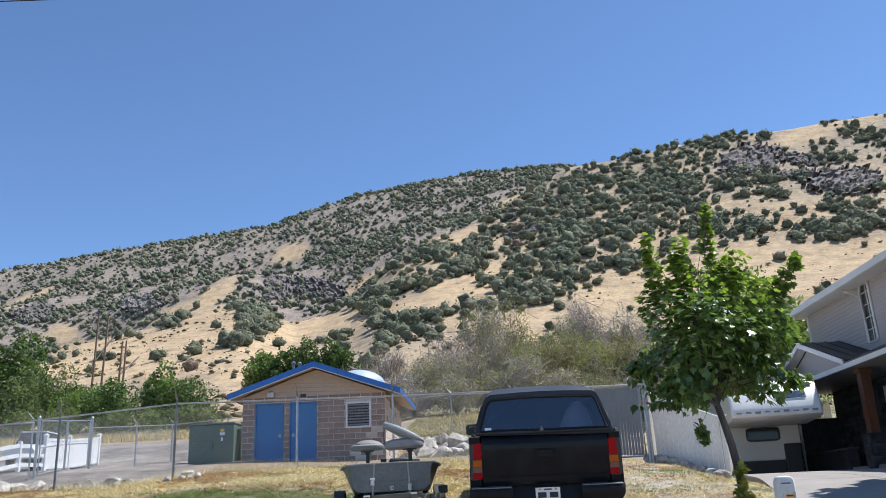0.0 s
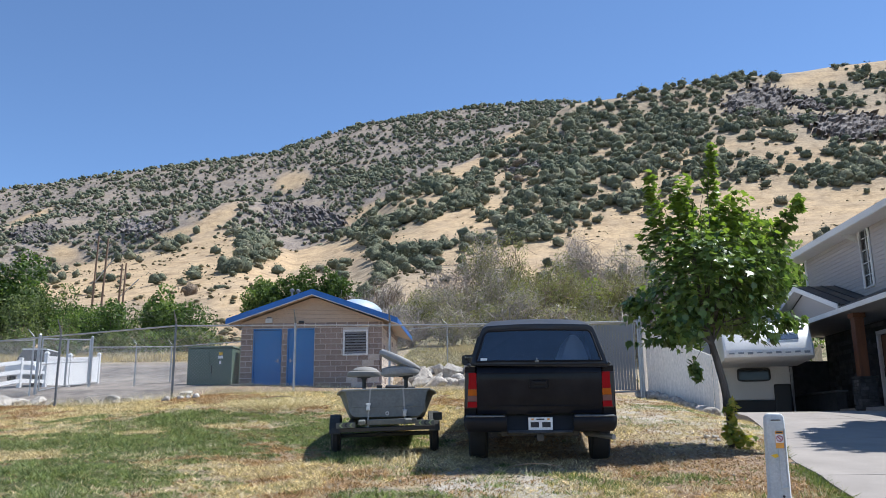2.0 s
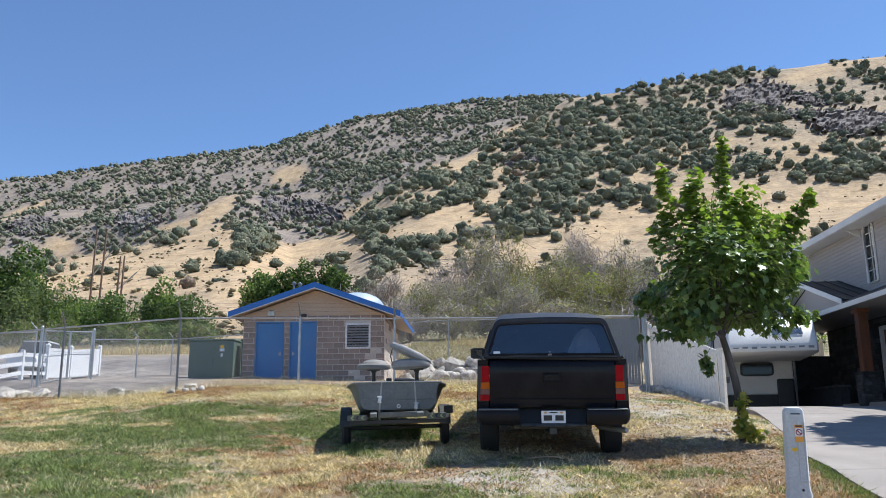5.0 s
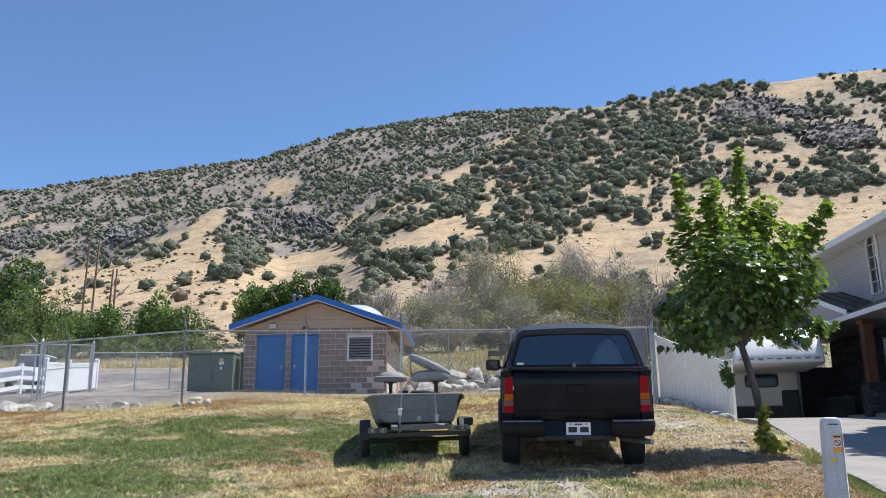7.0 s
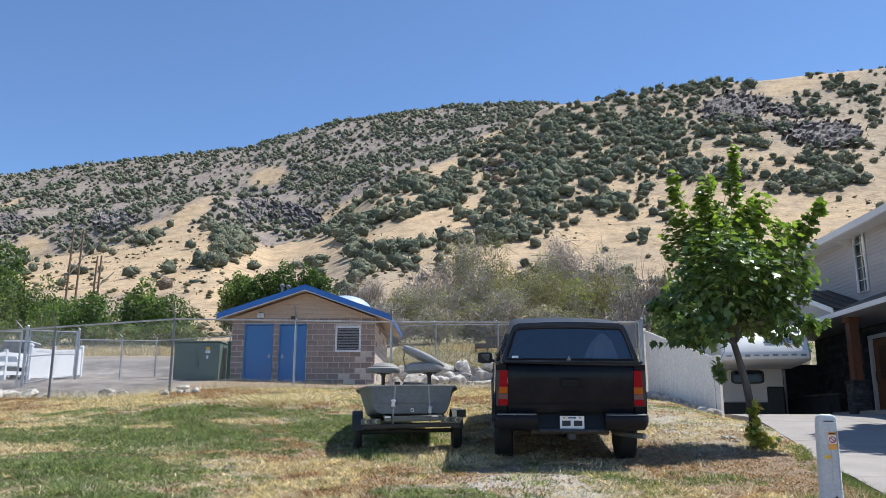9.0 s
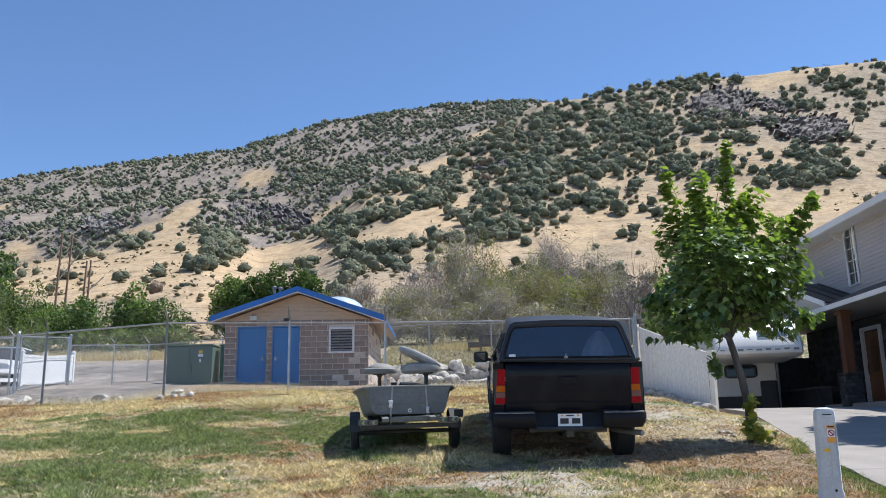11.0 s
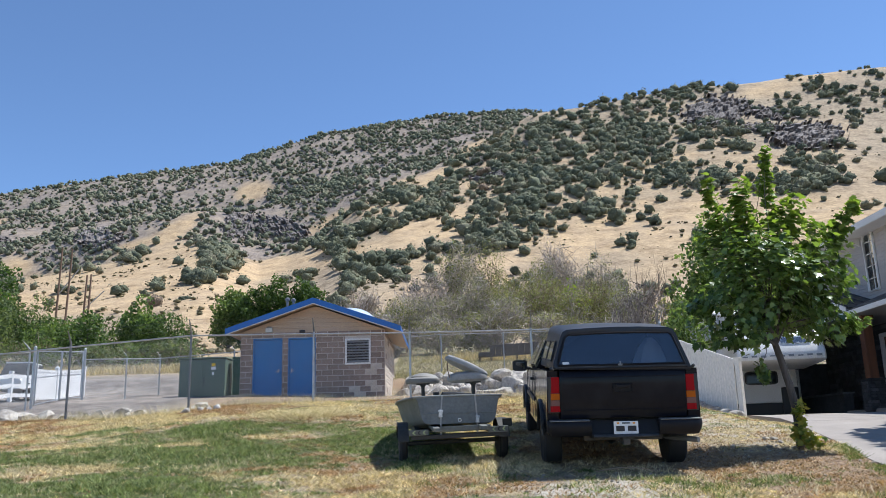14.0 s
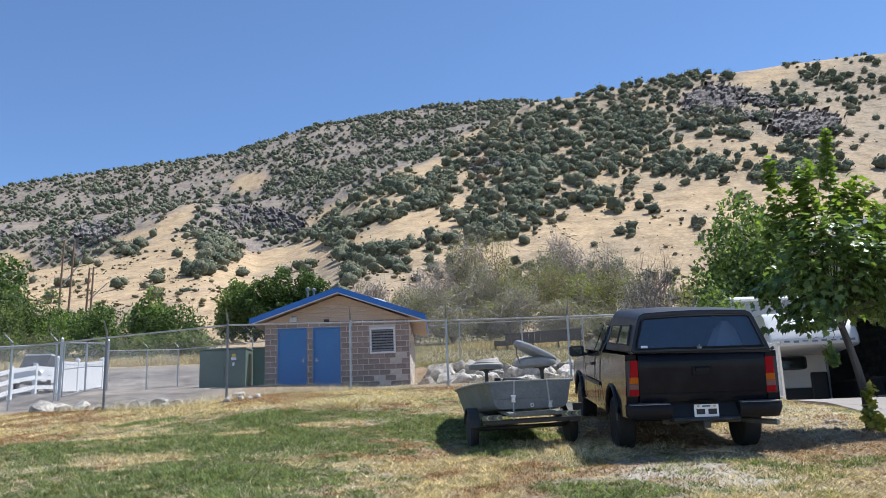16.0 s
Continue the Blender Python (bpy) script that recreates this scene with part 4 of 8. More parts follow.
def white_gate():
    """White vinyl gate and a three-rail fence along the far side of the yard, running away from the lawn."""
    def xa(y):
        return -17.55 - 0.135 * (y - 33.0)
    g = thing("white_gate", "white vinyl gate panel with capped posts in the gravel yard", "gate", pose(0, 0, 0))
    for y in (33.0, 35.6, 39.4):
        x = xa(y)
        z = gz(x, y)
        h = 1.36
        bm = bmesh.new()
        box(bm, (x, y, z + h / 2 - 0.1), (0.14, 0.14, h + 0.2), None, 0.01)
        post = part("post", bm, M["vinyl_white"], g)
        bm = bmesh.new()
        loft(bm, [[(x + sx * r, y + sy * r, z + h + dz) for sx, sy in ((-1, -1), (1, -1), (1, 1), (-1, 1))] for r, dz in ((0.085, 0), (0.085, 0.04), (0.02, 0.12))])
        part("cap", bm, M["vinyl_white"], post)
    for y0, y1 in ((33.08, 35.52), (35.68, 39.32)):
        k = int((y1 - y0) / 0.16)
        for i in range(k):
            y = y0 + (i + 0.5) * (y1 - y0) / k
            bm = bmesh.new()
            box(bm, (xa(y), y, gz(xa(y), y) + 0.66), (0.03, (y1 - y0) / k - 0.008, 1.12), None, 0.005)
            part("board", bm, M["vinyl_white"], g)
        for h in (0.14, 1.24):
            bm = bmesh.new()
            za, zb = gz(xa(y0), y0) + h, gz(xa(y1), y1) + h
            slab(bm, [(xa(y0) - 0.03, y0, za - 0.05), (xa(y1) - 0.03, y1, zb - 0.05), (xa(y1) - 0.03, y1, zb + 0.05), (xa(y0) - 0.03, y0, za + 0.05)], (0.065, 0, 0))
            part("rail", bm, M["vinyl_white"], g)
    f = thing("rail_fence", "white three-rail vinyl fence along the gravel yard", "fence", pose(0, 0, 0))
    stops = [32.9, 30.6, 28.3, 26.0, 23.7]
    for y in stops[1:]:
        x = xa(y)
        bm = bmesh.new()
        box(bm, (x, y, gz(x, y) + 0.5), (0.13, 0.13, 1.25), None, 0.01)
        part("post", bm, M["vinyl_white"], f)
    for h in (0.25, 0.60, 0.95):
        for y0, y1 in zip(stops, stops[1:]):
            bm = bmesh.new()
            za, zb = gz(xa(y0), y0) + h, gz(xa(y1), y1) + h
            slab(bm, [(xa(y0), y0 - 0.06, za - 0.07), (xa(y1), y1 + 0.06, zb - 0.07), (xa(y1), y1 + 0.06, zb + 0.07), (xa(y0), y0 - 0.06, za + 0.07)], (0.04, 0, 0))
            part("rail", bm, M["vinyl_white"], f)


def far_car():
    """Only its pale roof shows over the gate."""
    x, y = -20.3, 37.4
    t = thing("parked_car", "white car parked behind the white gate", "car", pose(x, y, gz(x, y), 0, 0, 8) @ Matrix.Diagonal((0.80, 0.9, 1.10, 1.0)))
    bm = bmesh.new()
    loft(bm, [[(sx * w, yy, z) for sx, z in ((-1, 0.35), (1, 0.35), (1, zt - 0.1), (0.85, zt), (-0.85, zt), (-1, zt - 0.1))] for yy, w, zt in ((-2.2, 0.8, 0.75), (-1.9, 0.88, 0.9), (1.9, 0.88, 0.95), (2.2, 0.8, 0.8))])
    part("body", bm, M["white_metal"], t, "", True)
    bm = bmesh.new()
    loft(bm, [[(sx * w, yy, z) for sx, z in ((-1, 0.9), (1, 0.9), (0.82, zt), (-0.82, zt))] for yy, w, zt in ((-1.3, 0.84, 0.95), (-0.6, 0.82, 1.48), (0.9, 0.82, 1.5), (1.6, 0.84, 0.98))])
    part("cabin", bm, M["black_plastic"], t, "dark glazed cabin", True)
    bm = bmesh.new()
    box(bm, (0, 0.15, 1.49), (1.36, 1.6, 0.06), None, 0.02)
    part("roof", bm, M["white_metal"], t)
    for sx in (-0.8, 0.8):
        for yy in (-1.35, 1.35):
            bm = bmesh.new()
            tube(bm, [(sx - 0.1, yy, 0.31), (sx + 0.1, yy, 0.31)], 0.31, 20)
            part("wheel", bm, M["black_rubber"], t)


far_car()
white_gate()


# ---------------------------------------------------------------- driveway
def driveway():
    edge_y = [2.0, 8.67, 9.55, 10.2, 11.4, 12.66, 15.0, 17.2, 19.0, 21.0, 23.0, 30.0]
    edge_x = [3.6, 3.94, 4.03, 4.15, 4.24, 4.62, 5.1, 5.6, 5.95, 6.2, 6.3, 6.4]
    rows = [-4.0, 0.0, 3.4, 6.8, 10.2, 13.6, 17.0, 20.4, 23.8, 27.2]
    dw = thing("driveway", "pale sunlit concrete driveway slabs sloping up to the house", "driveway", pose(0, 0, 0), kind="structure")
    for ya, yb in zip(rows, rows[1:]):
        for xa, xb in ((None, 7.6), (7.6, 11.0), (11.0, 14.4)):
            bm = bmesh.new()
            g = 7
            grid = []
            for j in range(g + 1):
                y = ya + 0.008 + (yb - ya - 0.016) * j / g
                x_a = float(np.interp(y, edge_y, edge_x)) if xa is None else xa + 0.008
                line = []
                for i in range(4):
                    x = x_a + (xb - 0.008 - x_a) * i / 3
                    line.append(bm.verts.new((x, y, float(np.interp(y, *DRIVE)) + 0.05 + 0.002 * math.sin(3 * x + y))))
                grid.append(line)
            fs = [bm.faces.new((grid[j][i], grid[j][i + 1], grid[j + 1][i + 1], grid[j + 1][i])) for j in range(g) for i in range(3)]
            ext = bmesh.ops.extrude_face_region(bm, geom=fs)
            bmesh.ops.translate(bm, vec=(0, 0, -0.16), verts=[v for v in ext["geom"] if isinstance(v, bmesh.types.BMVert)])
            part("slab", bm, M["concrete"], dw)


driveway()


# ---------------------------------------------------------------- pickup truck
def car_paint():
    m, n, l, b = shader("black_car_paint", 0.14, 0.0, 0.14)
    v = coords(n, l)
    dust = noise_tex(n, l, v, 2.2, 7, 0.7)
    c = ramp(n, l, dust, [(0.40, (0.007, 0.008, 0.013)), (0.80, (0.018, 0.019, 0.024))])
    l.new(c, b.inputs["Base Color"])
    l.new(ramp(n, l, dust, [(0.35, (0.06, 0.06, 0.06)), (0.75, (0.20, 0.20, 0.20))]), b.inputs["Roughness"])
    return m


M["car_paint"] = car_paint()
M["shell_paint"] = surface("faded_shell_paint", (0.016, 0.018, 0.024), (0.036, 0.040, 0.050), 1.6, 0.40, 0, 0.04, 60, spec=0.38)
M["scuffed_black"] = surface("scuffed_black", (0.025, 0.025, 0.026), (0.10, 0.098, 0.095), 9, 0.6, 0.2, 0.2, 60)
M["bumper_grey"] = plain("painted_bumper", (0.012, 0.012, 0.015), 0.5, 0, 0.2)
M["tail_red"] = plain("tail_light_red", (0.30, 0.004, 0.010), 0.12, 0, 0.12, 0.0)
M["tail_amber"] = plain("tail_light_amber", (0.45, 0.11, 0.010), 0.12, 0, 0.12, 0.0)
M["tail_clear"] = plain("tail_light_clear", (0.20, 0.10, 0.09), 0.12, 0, 0.2, 0.0)
M["white_cloth"] = surface("white_cloth", (0.72, 0.76, 0.81), (0.85, 0.88, 0.91), 6, 0.9, 0, 0.3, 30)


def arc(cy, cz, r, a0, a1, n):
    return [(cy + r * math.cos(radians(a)), cz + r * math.sin(radians(a))) for a in np.linspace(a0, a1, n)]


def mirrored(pts):
    return pts + [(-x, z) for x, z in reversed(pts)]


def wheel(parent, x, y, r, w, rim_mat, tyre_mat, sink=0.0):
    bm = bmesh.new()
    sgn = 1 if x > 0 else -1
    prof = [(-w / 2, r * 0.62), (-w / 2, r * 0.9), (-w / 2 + 0.025, r * 0.98), (-w / 4, r), (w / 4, r), (w / 2 - 0.025, r * 0.98), (w / 2, r * 0.9), (w / 2, r * 0.62)]
    loft(bm, [[(dx, rr * math.cos(2 * math.pi * k / 32), rr * math.sin(2 * math.pi * k / 32)) for k in range(32)] for dx, rr in prof])
    wh = part("wheel", bm, tyre_mat, parent, "black rubber tyre", True, at=pose(x, y, r - sink))
    bm = bmesh.new()
    o = sgn * w / 2
    loft(bm, [[(o * f, rr * math.cos(2 * math.pi * k / 24), rr * math.sin(2 * math.pi * k / 24)) for k in range(24)] for f, rr in ((0.99, r * 0.63), (0.86, r * 0.60), (0.62, r * 0.5), (0.70, r * 0.22), (0.9, r * 0.18), (0.92, 0.01))], caps=False)
    part("rim", bm, rim_mat, wh, "", True)
    return wh


def pickup():
    t = thing("pickup_truck", "black pickup truck with a black camper shell parked on the lawn", "truck", pose(0.97, 10.88, -0.02, 7.0, 0.3, -2.3))
    W = 0.975
    # body sides with wheel openings, one outline from tail to nose
    def side(sgn):
        ra, fa, r = 1.20, 4.86, 0.46
        low = [(0.10, 0.66), (0.14, 0.50), (ra - r, 0.48)] + arc(ra, 0.40, r, 172, 8, 13) + [(ra + r + 0.02, 0.42), (fa - r - 0.02, 0.42)] + arc(fa, 0.40, r, 172, 8, 13) + [(5.62, 0.48), (5.68, 0.70)]
        top = [(5.60, 1.04), (4.25, 1.14), (4.05, 1.20), (2.2, 1.28), (0.10, 1.30)]
        bm = bmesh.new()
        outline = low + top
        n = len(outline)
        # outer skin bulges between sill and belt
        def bulge(z):
            return 0.028 * math.sin(math.pi * min(1, max(0, (z - 0.4) / 0.95)))
        out = [bm.verts.new((sgn * (W - 0.03 + bulge(z)), y, z)) for y, z in outline]
        inn = [bm.verts.new((sgn * (W - 0.16), y, z)) for y, z in outline]
        bm.faces.new(out)
        bm.faces.new(list(reversed(inn)))
        for i in range(n):
            bm.faces.new((out[i], out[(i + 1) % n], inn[(i + 1) % n], inn[i]))
        p = part("body_side", bm, M["car_paint"], t, "", True)
        for c in (ra, fa):
            bm = bmesh.new()
            pts = [(sgn * (W + 0.002), y, z) for y, z in arc(c, 0.40, r - 0.005, 178, 2, 16)]
            tube(bm, pts, 0.026, 6)
            part("wheel_arch", bm, M["black_plastic"], p, "", True)
        bm = bmesh.new()
        box(bm, (sgn * (W + 0.005), 3.1, 0.80), (0.02, 1.75, 0.06), None, 0.008)
        part("side_moulding", bm, M["black_plastic"], p)
        if sgn < 0:
            bm = bmesh.new()
            box(bm, (sgn * (W + 0.006), 2.95, 1.08), (0.03, 0.17, 0.05), None, 0.01)
            part("door_handle", bm, M["black_plastic"], p)
        for y in (2.22, 2.75, 4.05):
            bm = bmesh.new()
            tube(bm, [(sgn * (W - 0.002), y, 0.48), (sgn * (W + 0.004), y, 0.8), (sgn * (W - 0.008), y, 1.2)], 0.004, 4)
            part("panel_gap", bm, M["black_ink"], p)

    side(-1)
    side(1)
    bm = bmesh.new()
    box(bm, (0, 2.85, 0.56), (1.60, 5.2, 0.14), None, 0.02)
    part("underbody", bm, M["black_plastic"], t)
    bm = bmesh.new()
    box(bm, (0, 0.30, 0.72), (1.62, 0.04, 0.14), None, 0.01)
    box(bm, (0, 1.15, 0.83), (1.62, 2.0, 0.03), None, 0.01)
    part("bed_floor", bm, M["black_plastic"], t)
    # tailgate
    bm = bmesh.new()
    prof = [(0.10, 0.70), (0.075, 0.78), (0.07, 1.22), (0.085, 1.27), (0.12, 1.30), (0.16, 1.30), (0.16, 0.70)]
    loft(bm, [[(x, y, z) for y, z in prof] for x in (-0.795, -0.78, 0.78, 0.795)])
    gate = part("tailgate", bm, M["car_paint"], t, "glossy black tailgate", True)
    bm = bmesh.new()
    box(bm, (0, 0.066, 1.075), (0.25, 0.02, 0.115), None, 0.018)
    part("handle_bezel", bm, M["bumper_grey"], gate)
    bm = bmesh.new()
    ring = [(0.118 * math.copysign(abs(math.cos(a)) ** 0.4, math.cos(a)), 0.054, 1.075 + 0.052 * math.copysign(abs(math.sin(a)) ** 0.4, math.sin(a))) for a in np.linspace(0, 2 * math.pi, 29)]
    tube(bm, ring, 0.006, 6)
    part("bezel_rim", bm, M["bumper_grey"], gate, "", True)
    bm = bmesh.new()
    box(bm, (0, 0.046, 1.095), (0.17, 0.03, 0.045), None, 0.012)
    tube(bm, [(0, 0.058, 1.04), (0, 0.05, 1.04)], 0.016, 10)
    part("tailgate_handle", bm, M["bumper_grey"], gate, "dark tailgate handle")
    bm = bmesh.new()
    for z in (0.80, 1.215):
        box(bm, (0, 0.068, z), (1.50, 0.012, 0.012), None, 0.004)
    part("pressed_line", bm, M["car_paint"], gate)
    # tail lights: red, amber, clear, red from the top
    for sgn in (-1, 1):
        bm = bmesh.new()
        box(bm, (sgn * 0.875, 0.13, 1.0), (0.15, 0.10, 0.46), None, 0.02)
        tl = part("tail_light", bm, M["black_plastic"], t, "tall red and amber tail light")
        for nm, z0, z1, mat in (("red_lens", 1.02, 1.225, "tail_red"), ("amber_lens", 0.935, 1.015, "tail_amber"), ("clear_lens", 0.865, 0.93, "tail_clear"), ("red_lens", 0.785, 0.86, "tail_red")):
            bm = bmesh.new()
            ring = []
            for z in (z0, z1):
                lean = 0.045 * max(0, (z - 0.785) / 0.43) ** 1.3
                xi, xo = sgn * (0.80 + lean * 0.0), sgn * (0.965 - lean)
                ring.append([(xi, 0.078, z), (sgn * 0.90, 0.072, z), (xo - sgn * 0.02, 0.088, z), (xo, 0.13, z), (xo, 0.20, z), (xi, 0.20, z)])
            loft(bm, ring)
            part(nm, bm, M[mat], tl)
    # bumper with step, plate, hitch
    for xa, xb in ((-0.97, -0.42), (0.42, 0.97)):
        bm = bmesh.new()
        xs = (xa, xa + 0.05, xa + 0.13, xb) if xa < 0 else (xa, xb - 0.13, xb - 0.05, xb)
        rings = []
        for x in xs:
            edge = 0.09 if abs(x) > 0.95 else 0.03 if abs(x) > 0.9 else 0.0
            low = 0.05 if abs(x) > 0.95 else 0.0
            rings.append([(x, 0.02 + edge, 0.485 + low), (x, -0.025 + edge, 0.53 + low), (x, -0.045 + edge, 0.60), (x, -0.04 + edge, 0.645), (x, -0.015 + edge, 0.672), (x, 0.16, 0.672), (x, 0.16, 0.48 + low)])
        loft(bm, rings)
        part("bumper_end", bm, M["bumper_grey"], t, "dark painted bumper end", True)
    bm = bmesh.new()
    loft(bm, [[(x, -0.01, 0.46), (x, -0.02, 0.50), (x, 0.02, 0.52), (x, 0.16, 0.67), (x, 0.16, 0.44)] for x in (-0.42, 0.42)])
    bumper = part("rear_bumper", bm, M["black_rubber"], t, "dark painted step bumper")
    bm = bmesh.new()
    loft(bm, [[(x, -0.10 + abs(x) * 0.10, 0.470), (x, -0.11 + abs(x) * 0.10, 0.485), (x, -0.09 + abs(x) * 0.10, 0.503), (x, 0.05, 0.503), (x, 0.05, 0.462)] for x in (-0.40, -0.3, 0, 0.3, 0.40)])
    part("step", bm, M["scuffed_black"], bumper, "scuffed black step")
    for sg in (-1, 1):
        bm = bmesh.new()
        box(bm, (sg * 0.69, 0.05, 0.678), (0.50, 0.15, 0.014), None, 0.005)
        part("step_pad", bm, M["galv_dark"], bumper, "worn grey step pad")
    bm = bmesh.new()
    box(bm, (0, 0, 0), (0.305, 0.008, 0.155), None, 0.003)
    plate = part("license_plate", bm, M["white_label"], t, "white licence plate", at=pose(0.005, -0.012, 0.585, -4, 0, 0))
    for x, w in ((-0.072, 0.105), (0.074, 0.105)):
        bm = bmesh.new()
        box(bm, (x, -0.006, -0.012), (w, 0.004, 0.066))
        part("plate_bar", bm, M["black_ink"], plate)
    bm = bmesh.new()
    box(bm, (0, -0.006, 0.055), (0.10, 0.004, 0.016))
    part("plate_header", bm, M["black_ink"], plate)
    for sg in (-1, 1):
        bm = bmesh.new()
        box(bm, (sg * 0.10, -0.006, 0.055), (0.03, 0.004, 0.022))
        part("plate_sticker", bm, M["orange"], plate)
    bm = bmesh.new()
    box(bm, (0, 0.10, 0.42), (0.09, 0.30, 0.09), None, 0.008)
    box(bm, (0, -0.052, 0.42), (0.06, 0.02, 0.06))
    box(bm, (0, 0.25, 0.44), (1.0, 0.07, 0.07), None, 0.01)
    part("hitch_receiver", bm, M["scuffed_black"], t, "rusty hitch receiver")
    bm = bmesh.new()
    tube(bm, [(0.60, 1.6, 0.42), (0.62, 0.5, 0.40), (0.84, 0.22, 0.40), (0.93, 0.12, 0.40)], 0.035, 10)
    part("exhaust_pipe", bm, M["galv_dark"], t, "exhaust tip", True)
    bm = bmesh.new()
    tube(bm, [(-0.75, 1.2, 0.38), (-0.15, 1.2, 0.38), (0, 1.2, 0.38), (0.15, 1.2, 0.38), (0.75, 1.2, 0.38)], [0.045, 0.05, 0.15, 0.05, 0.045], 12)
    part("rear_axle", bm, M["black_plastic"], t, "", True)
    for x in (-0.84, 0.84):
        for y in (1.20, 4.86):
            wheel(t, x, y, 0.375, 0.25, M["galv_dark"], M["black_rubber"], 0.05)
    # camper shell over the bed
    def shell_ring(y0, lean, s=1.0, drop=0.0):
        half = [(0.875, 1.285), (0.875, 1.325), (0.855, 1.40), (0.745, 1.735), (0.715, 1.795), (0.655, 1.826), (0.30, 1.842), (0.0, 1.847)]
        pts = mirrored([(x * s, z - drop * max(0, (z - 1.4) / 0.45)) for x, z in half])[:-1]
        return [(x, y0 + lean * max(0, (z - 1.30)), z) for x, z in pts]
    bm = bmesh.new()
    rear, front = shell_ring(0.075, 0.36), shell_ring(2.14, -0.05, 1.0, -0.085)
    vr = [[bm.verts.new(p) for p in r] for r in (rear, shell_ring(0.11, 0.37), shell_ring(1.1, 0.1, 1.0, -0.06), front)]
    k = len(vr[0])
    for a, b2 in zip(vr, vr[1:]):
        for i in range(k - 1):
            bm.faces.new((a[i], a[i + 1], b2[i + 1], b2[i]))
    bm.faces.new(vr[-1])
    # frame round the rear window
    def on_rear(x, z):
        return (x, 0.075 + 0.36 * max(0, z - 1.30), z)
    frame_in = [(0.805, 1.365), (0.80, 1.37), (0.785, 1.42), (0.705, 1.675), (0.685, 1.725), (0.645, 1.756), (0.30, 1.770), (0.0, 1.775)]
    inner = [bm.verts.new(on_rear(x, z)) for x, z in (mirrored(frame_in)[:-1])]
    for i in range(k - 1):
        bm.faces.new((vr[0][i], inner[i], inner[i + 1], vr[0][i + 1]))
    bm.faces.new((vr[0][0], vr[0][-1], inner[-1], inner[0]))
    shell = part("camper_shell", bm, M["shell_paint"], t, "black fibreglass camper shell", True)
    sol = shell.modifiers.new("thickness", "SOLIDIFY")
    sol.thickness, sol.offset = 0.025, -1
    bm = bmesh.new()
    pts = mirrored(frame_in)[:-1]
    slab(bm, [(x * 0.998, y - 0.004, z) for x, y, z in (on_rear(x, z) for x, z in pts)], (0, 0.008, 0))
    pane = part("rear_window", bm, M["tinted_glass"], shell, "dark tinted lift-up rear window")
    bm = bmesh.new()
    loop_pts = [(x * 1.0, y - 0.008, z) for x, y, z in (on_rear(x, z) for x, z in pts)]
    tube(bm, loop_pts + [loop_pts[0]], 0.014, 6)
    part("window_gasket", bm, M["bumper_grey"], pane, "", True)
    bm = bmesh.new()
    box(bm, (0, 0.062, 1.325), (1.66, 0.014, 0.018), None, 0.005)
    part("sill_trim", bm, M["bumper_grey"], shell)
    bm = bmesh.new()
    tube(bm, [(-0.02, 0.06, 1.37), (-0.02, 0.03, 1.37), (-0.02, 0.028, 1.41)], 0.010, 8)
    tube(bm, [(-0.045, 0.028, 1.365), (0.005, 0.028, 1.365)], 0.012, 8)
    part("latch_handle", bm, M["galv_dark"], shell, "steel T latch")
    bm = bmesh.new()
    box(bm, (-0.70, on_rear(0, 1.395)[1] - 0.014, 1.393), (0.085, 0.004, 0.038), (-20, 0, 0))
    part("window_sticker", bm, M["white_label"], shell, "small white sticker")
    for sg in (-1, 1):
        bm = bmesh.new()
        tube(bm, [(sg * 0.875, 0.055, 1.315), (sg * 0.905, 0.03, 1.34)], 0.02, 8)
        part("lift_hinge", bm, M["black_plastic"], shell)
        for ya, yb in ((0.38, 1.12), (1.18, 1.92)):
            bm = bmesh.new()
            def on_side(y, f):
                return (sg * (0.862 + (0.770 - 0.862) * f), y, 1.40 + 0.29 * f)
            q = [on_side(ya + 0.07 * 0, 0.08), on_side(yb, 0.08), on_side(yb, 0.95), on_side(ya + 0.12 * (ya < 0.5), 0.95)]
            slab(bm, q, (sg * 0.010, 0, 0.004))
            sw = part("side_window", bm, M["tinted_glass"], shell, "dark sliding side window")
            bm = bmesh.new()
            ring = [(x + sg * 0.01, y, z + 0.004) for x, y, z in q]
            tube(bm, ring + [ring[0]], 0.011, 5)
            part("window_frame", bm, M["black_plastic"], sw)
    # load inside the shell
    bm = bmesh.new()
    loft(bm, [[(0.47 + 0.05 * (z - 1.4) + r * math.cos(2 * math.pi * k / 14) * (1 + 0.12 * math.sin(3 * k)), 0.62 + r * 0.8 * math.sin(2 * math.pi * k / 14), z) for k in range(14)] for r, z in ((0.24, 0.9), (0.235, 1.2), (0.20, 1.4), (0.13, 1.58), (0.04, 1.69))])
    part("cloth_bundle", bm, M["white_cloth"], t, "pale cloth bundle behind the glass", True)
    # cab
    def cab_ring(y, zr, wr, wb=0.945):
        return [(x, y, z) for x, z in mirrored([(wb, 1.20), (wb - 0.015, 1.28), (wr + 0.02, zr - 0.10), (wr - 0.06, zr - 0.02), (wr - 0.2, zr), (0.0, zr + 0.02)])[:-1]]
    bm = bmesh.new()
    loft(bm, [cab_ring(2.19, 1.77, 0.70), cab_ring(2.35, 1.80, 0.72), cab_ring(3.3, 1.80, 0.73), cab_ring(3.55, 1.72, 0.72), cab_ring(4.15, 1.30, 0.78, 0.93), cab_ring(4.25, 1.22, 0.82, 0.92)])
    cab = part("cab", bm, M["car_paint"], t, "", True)
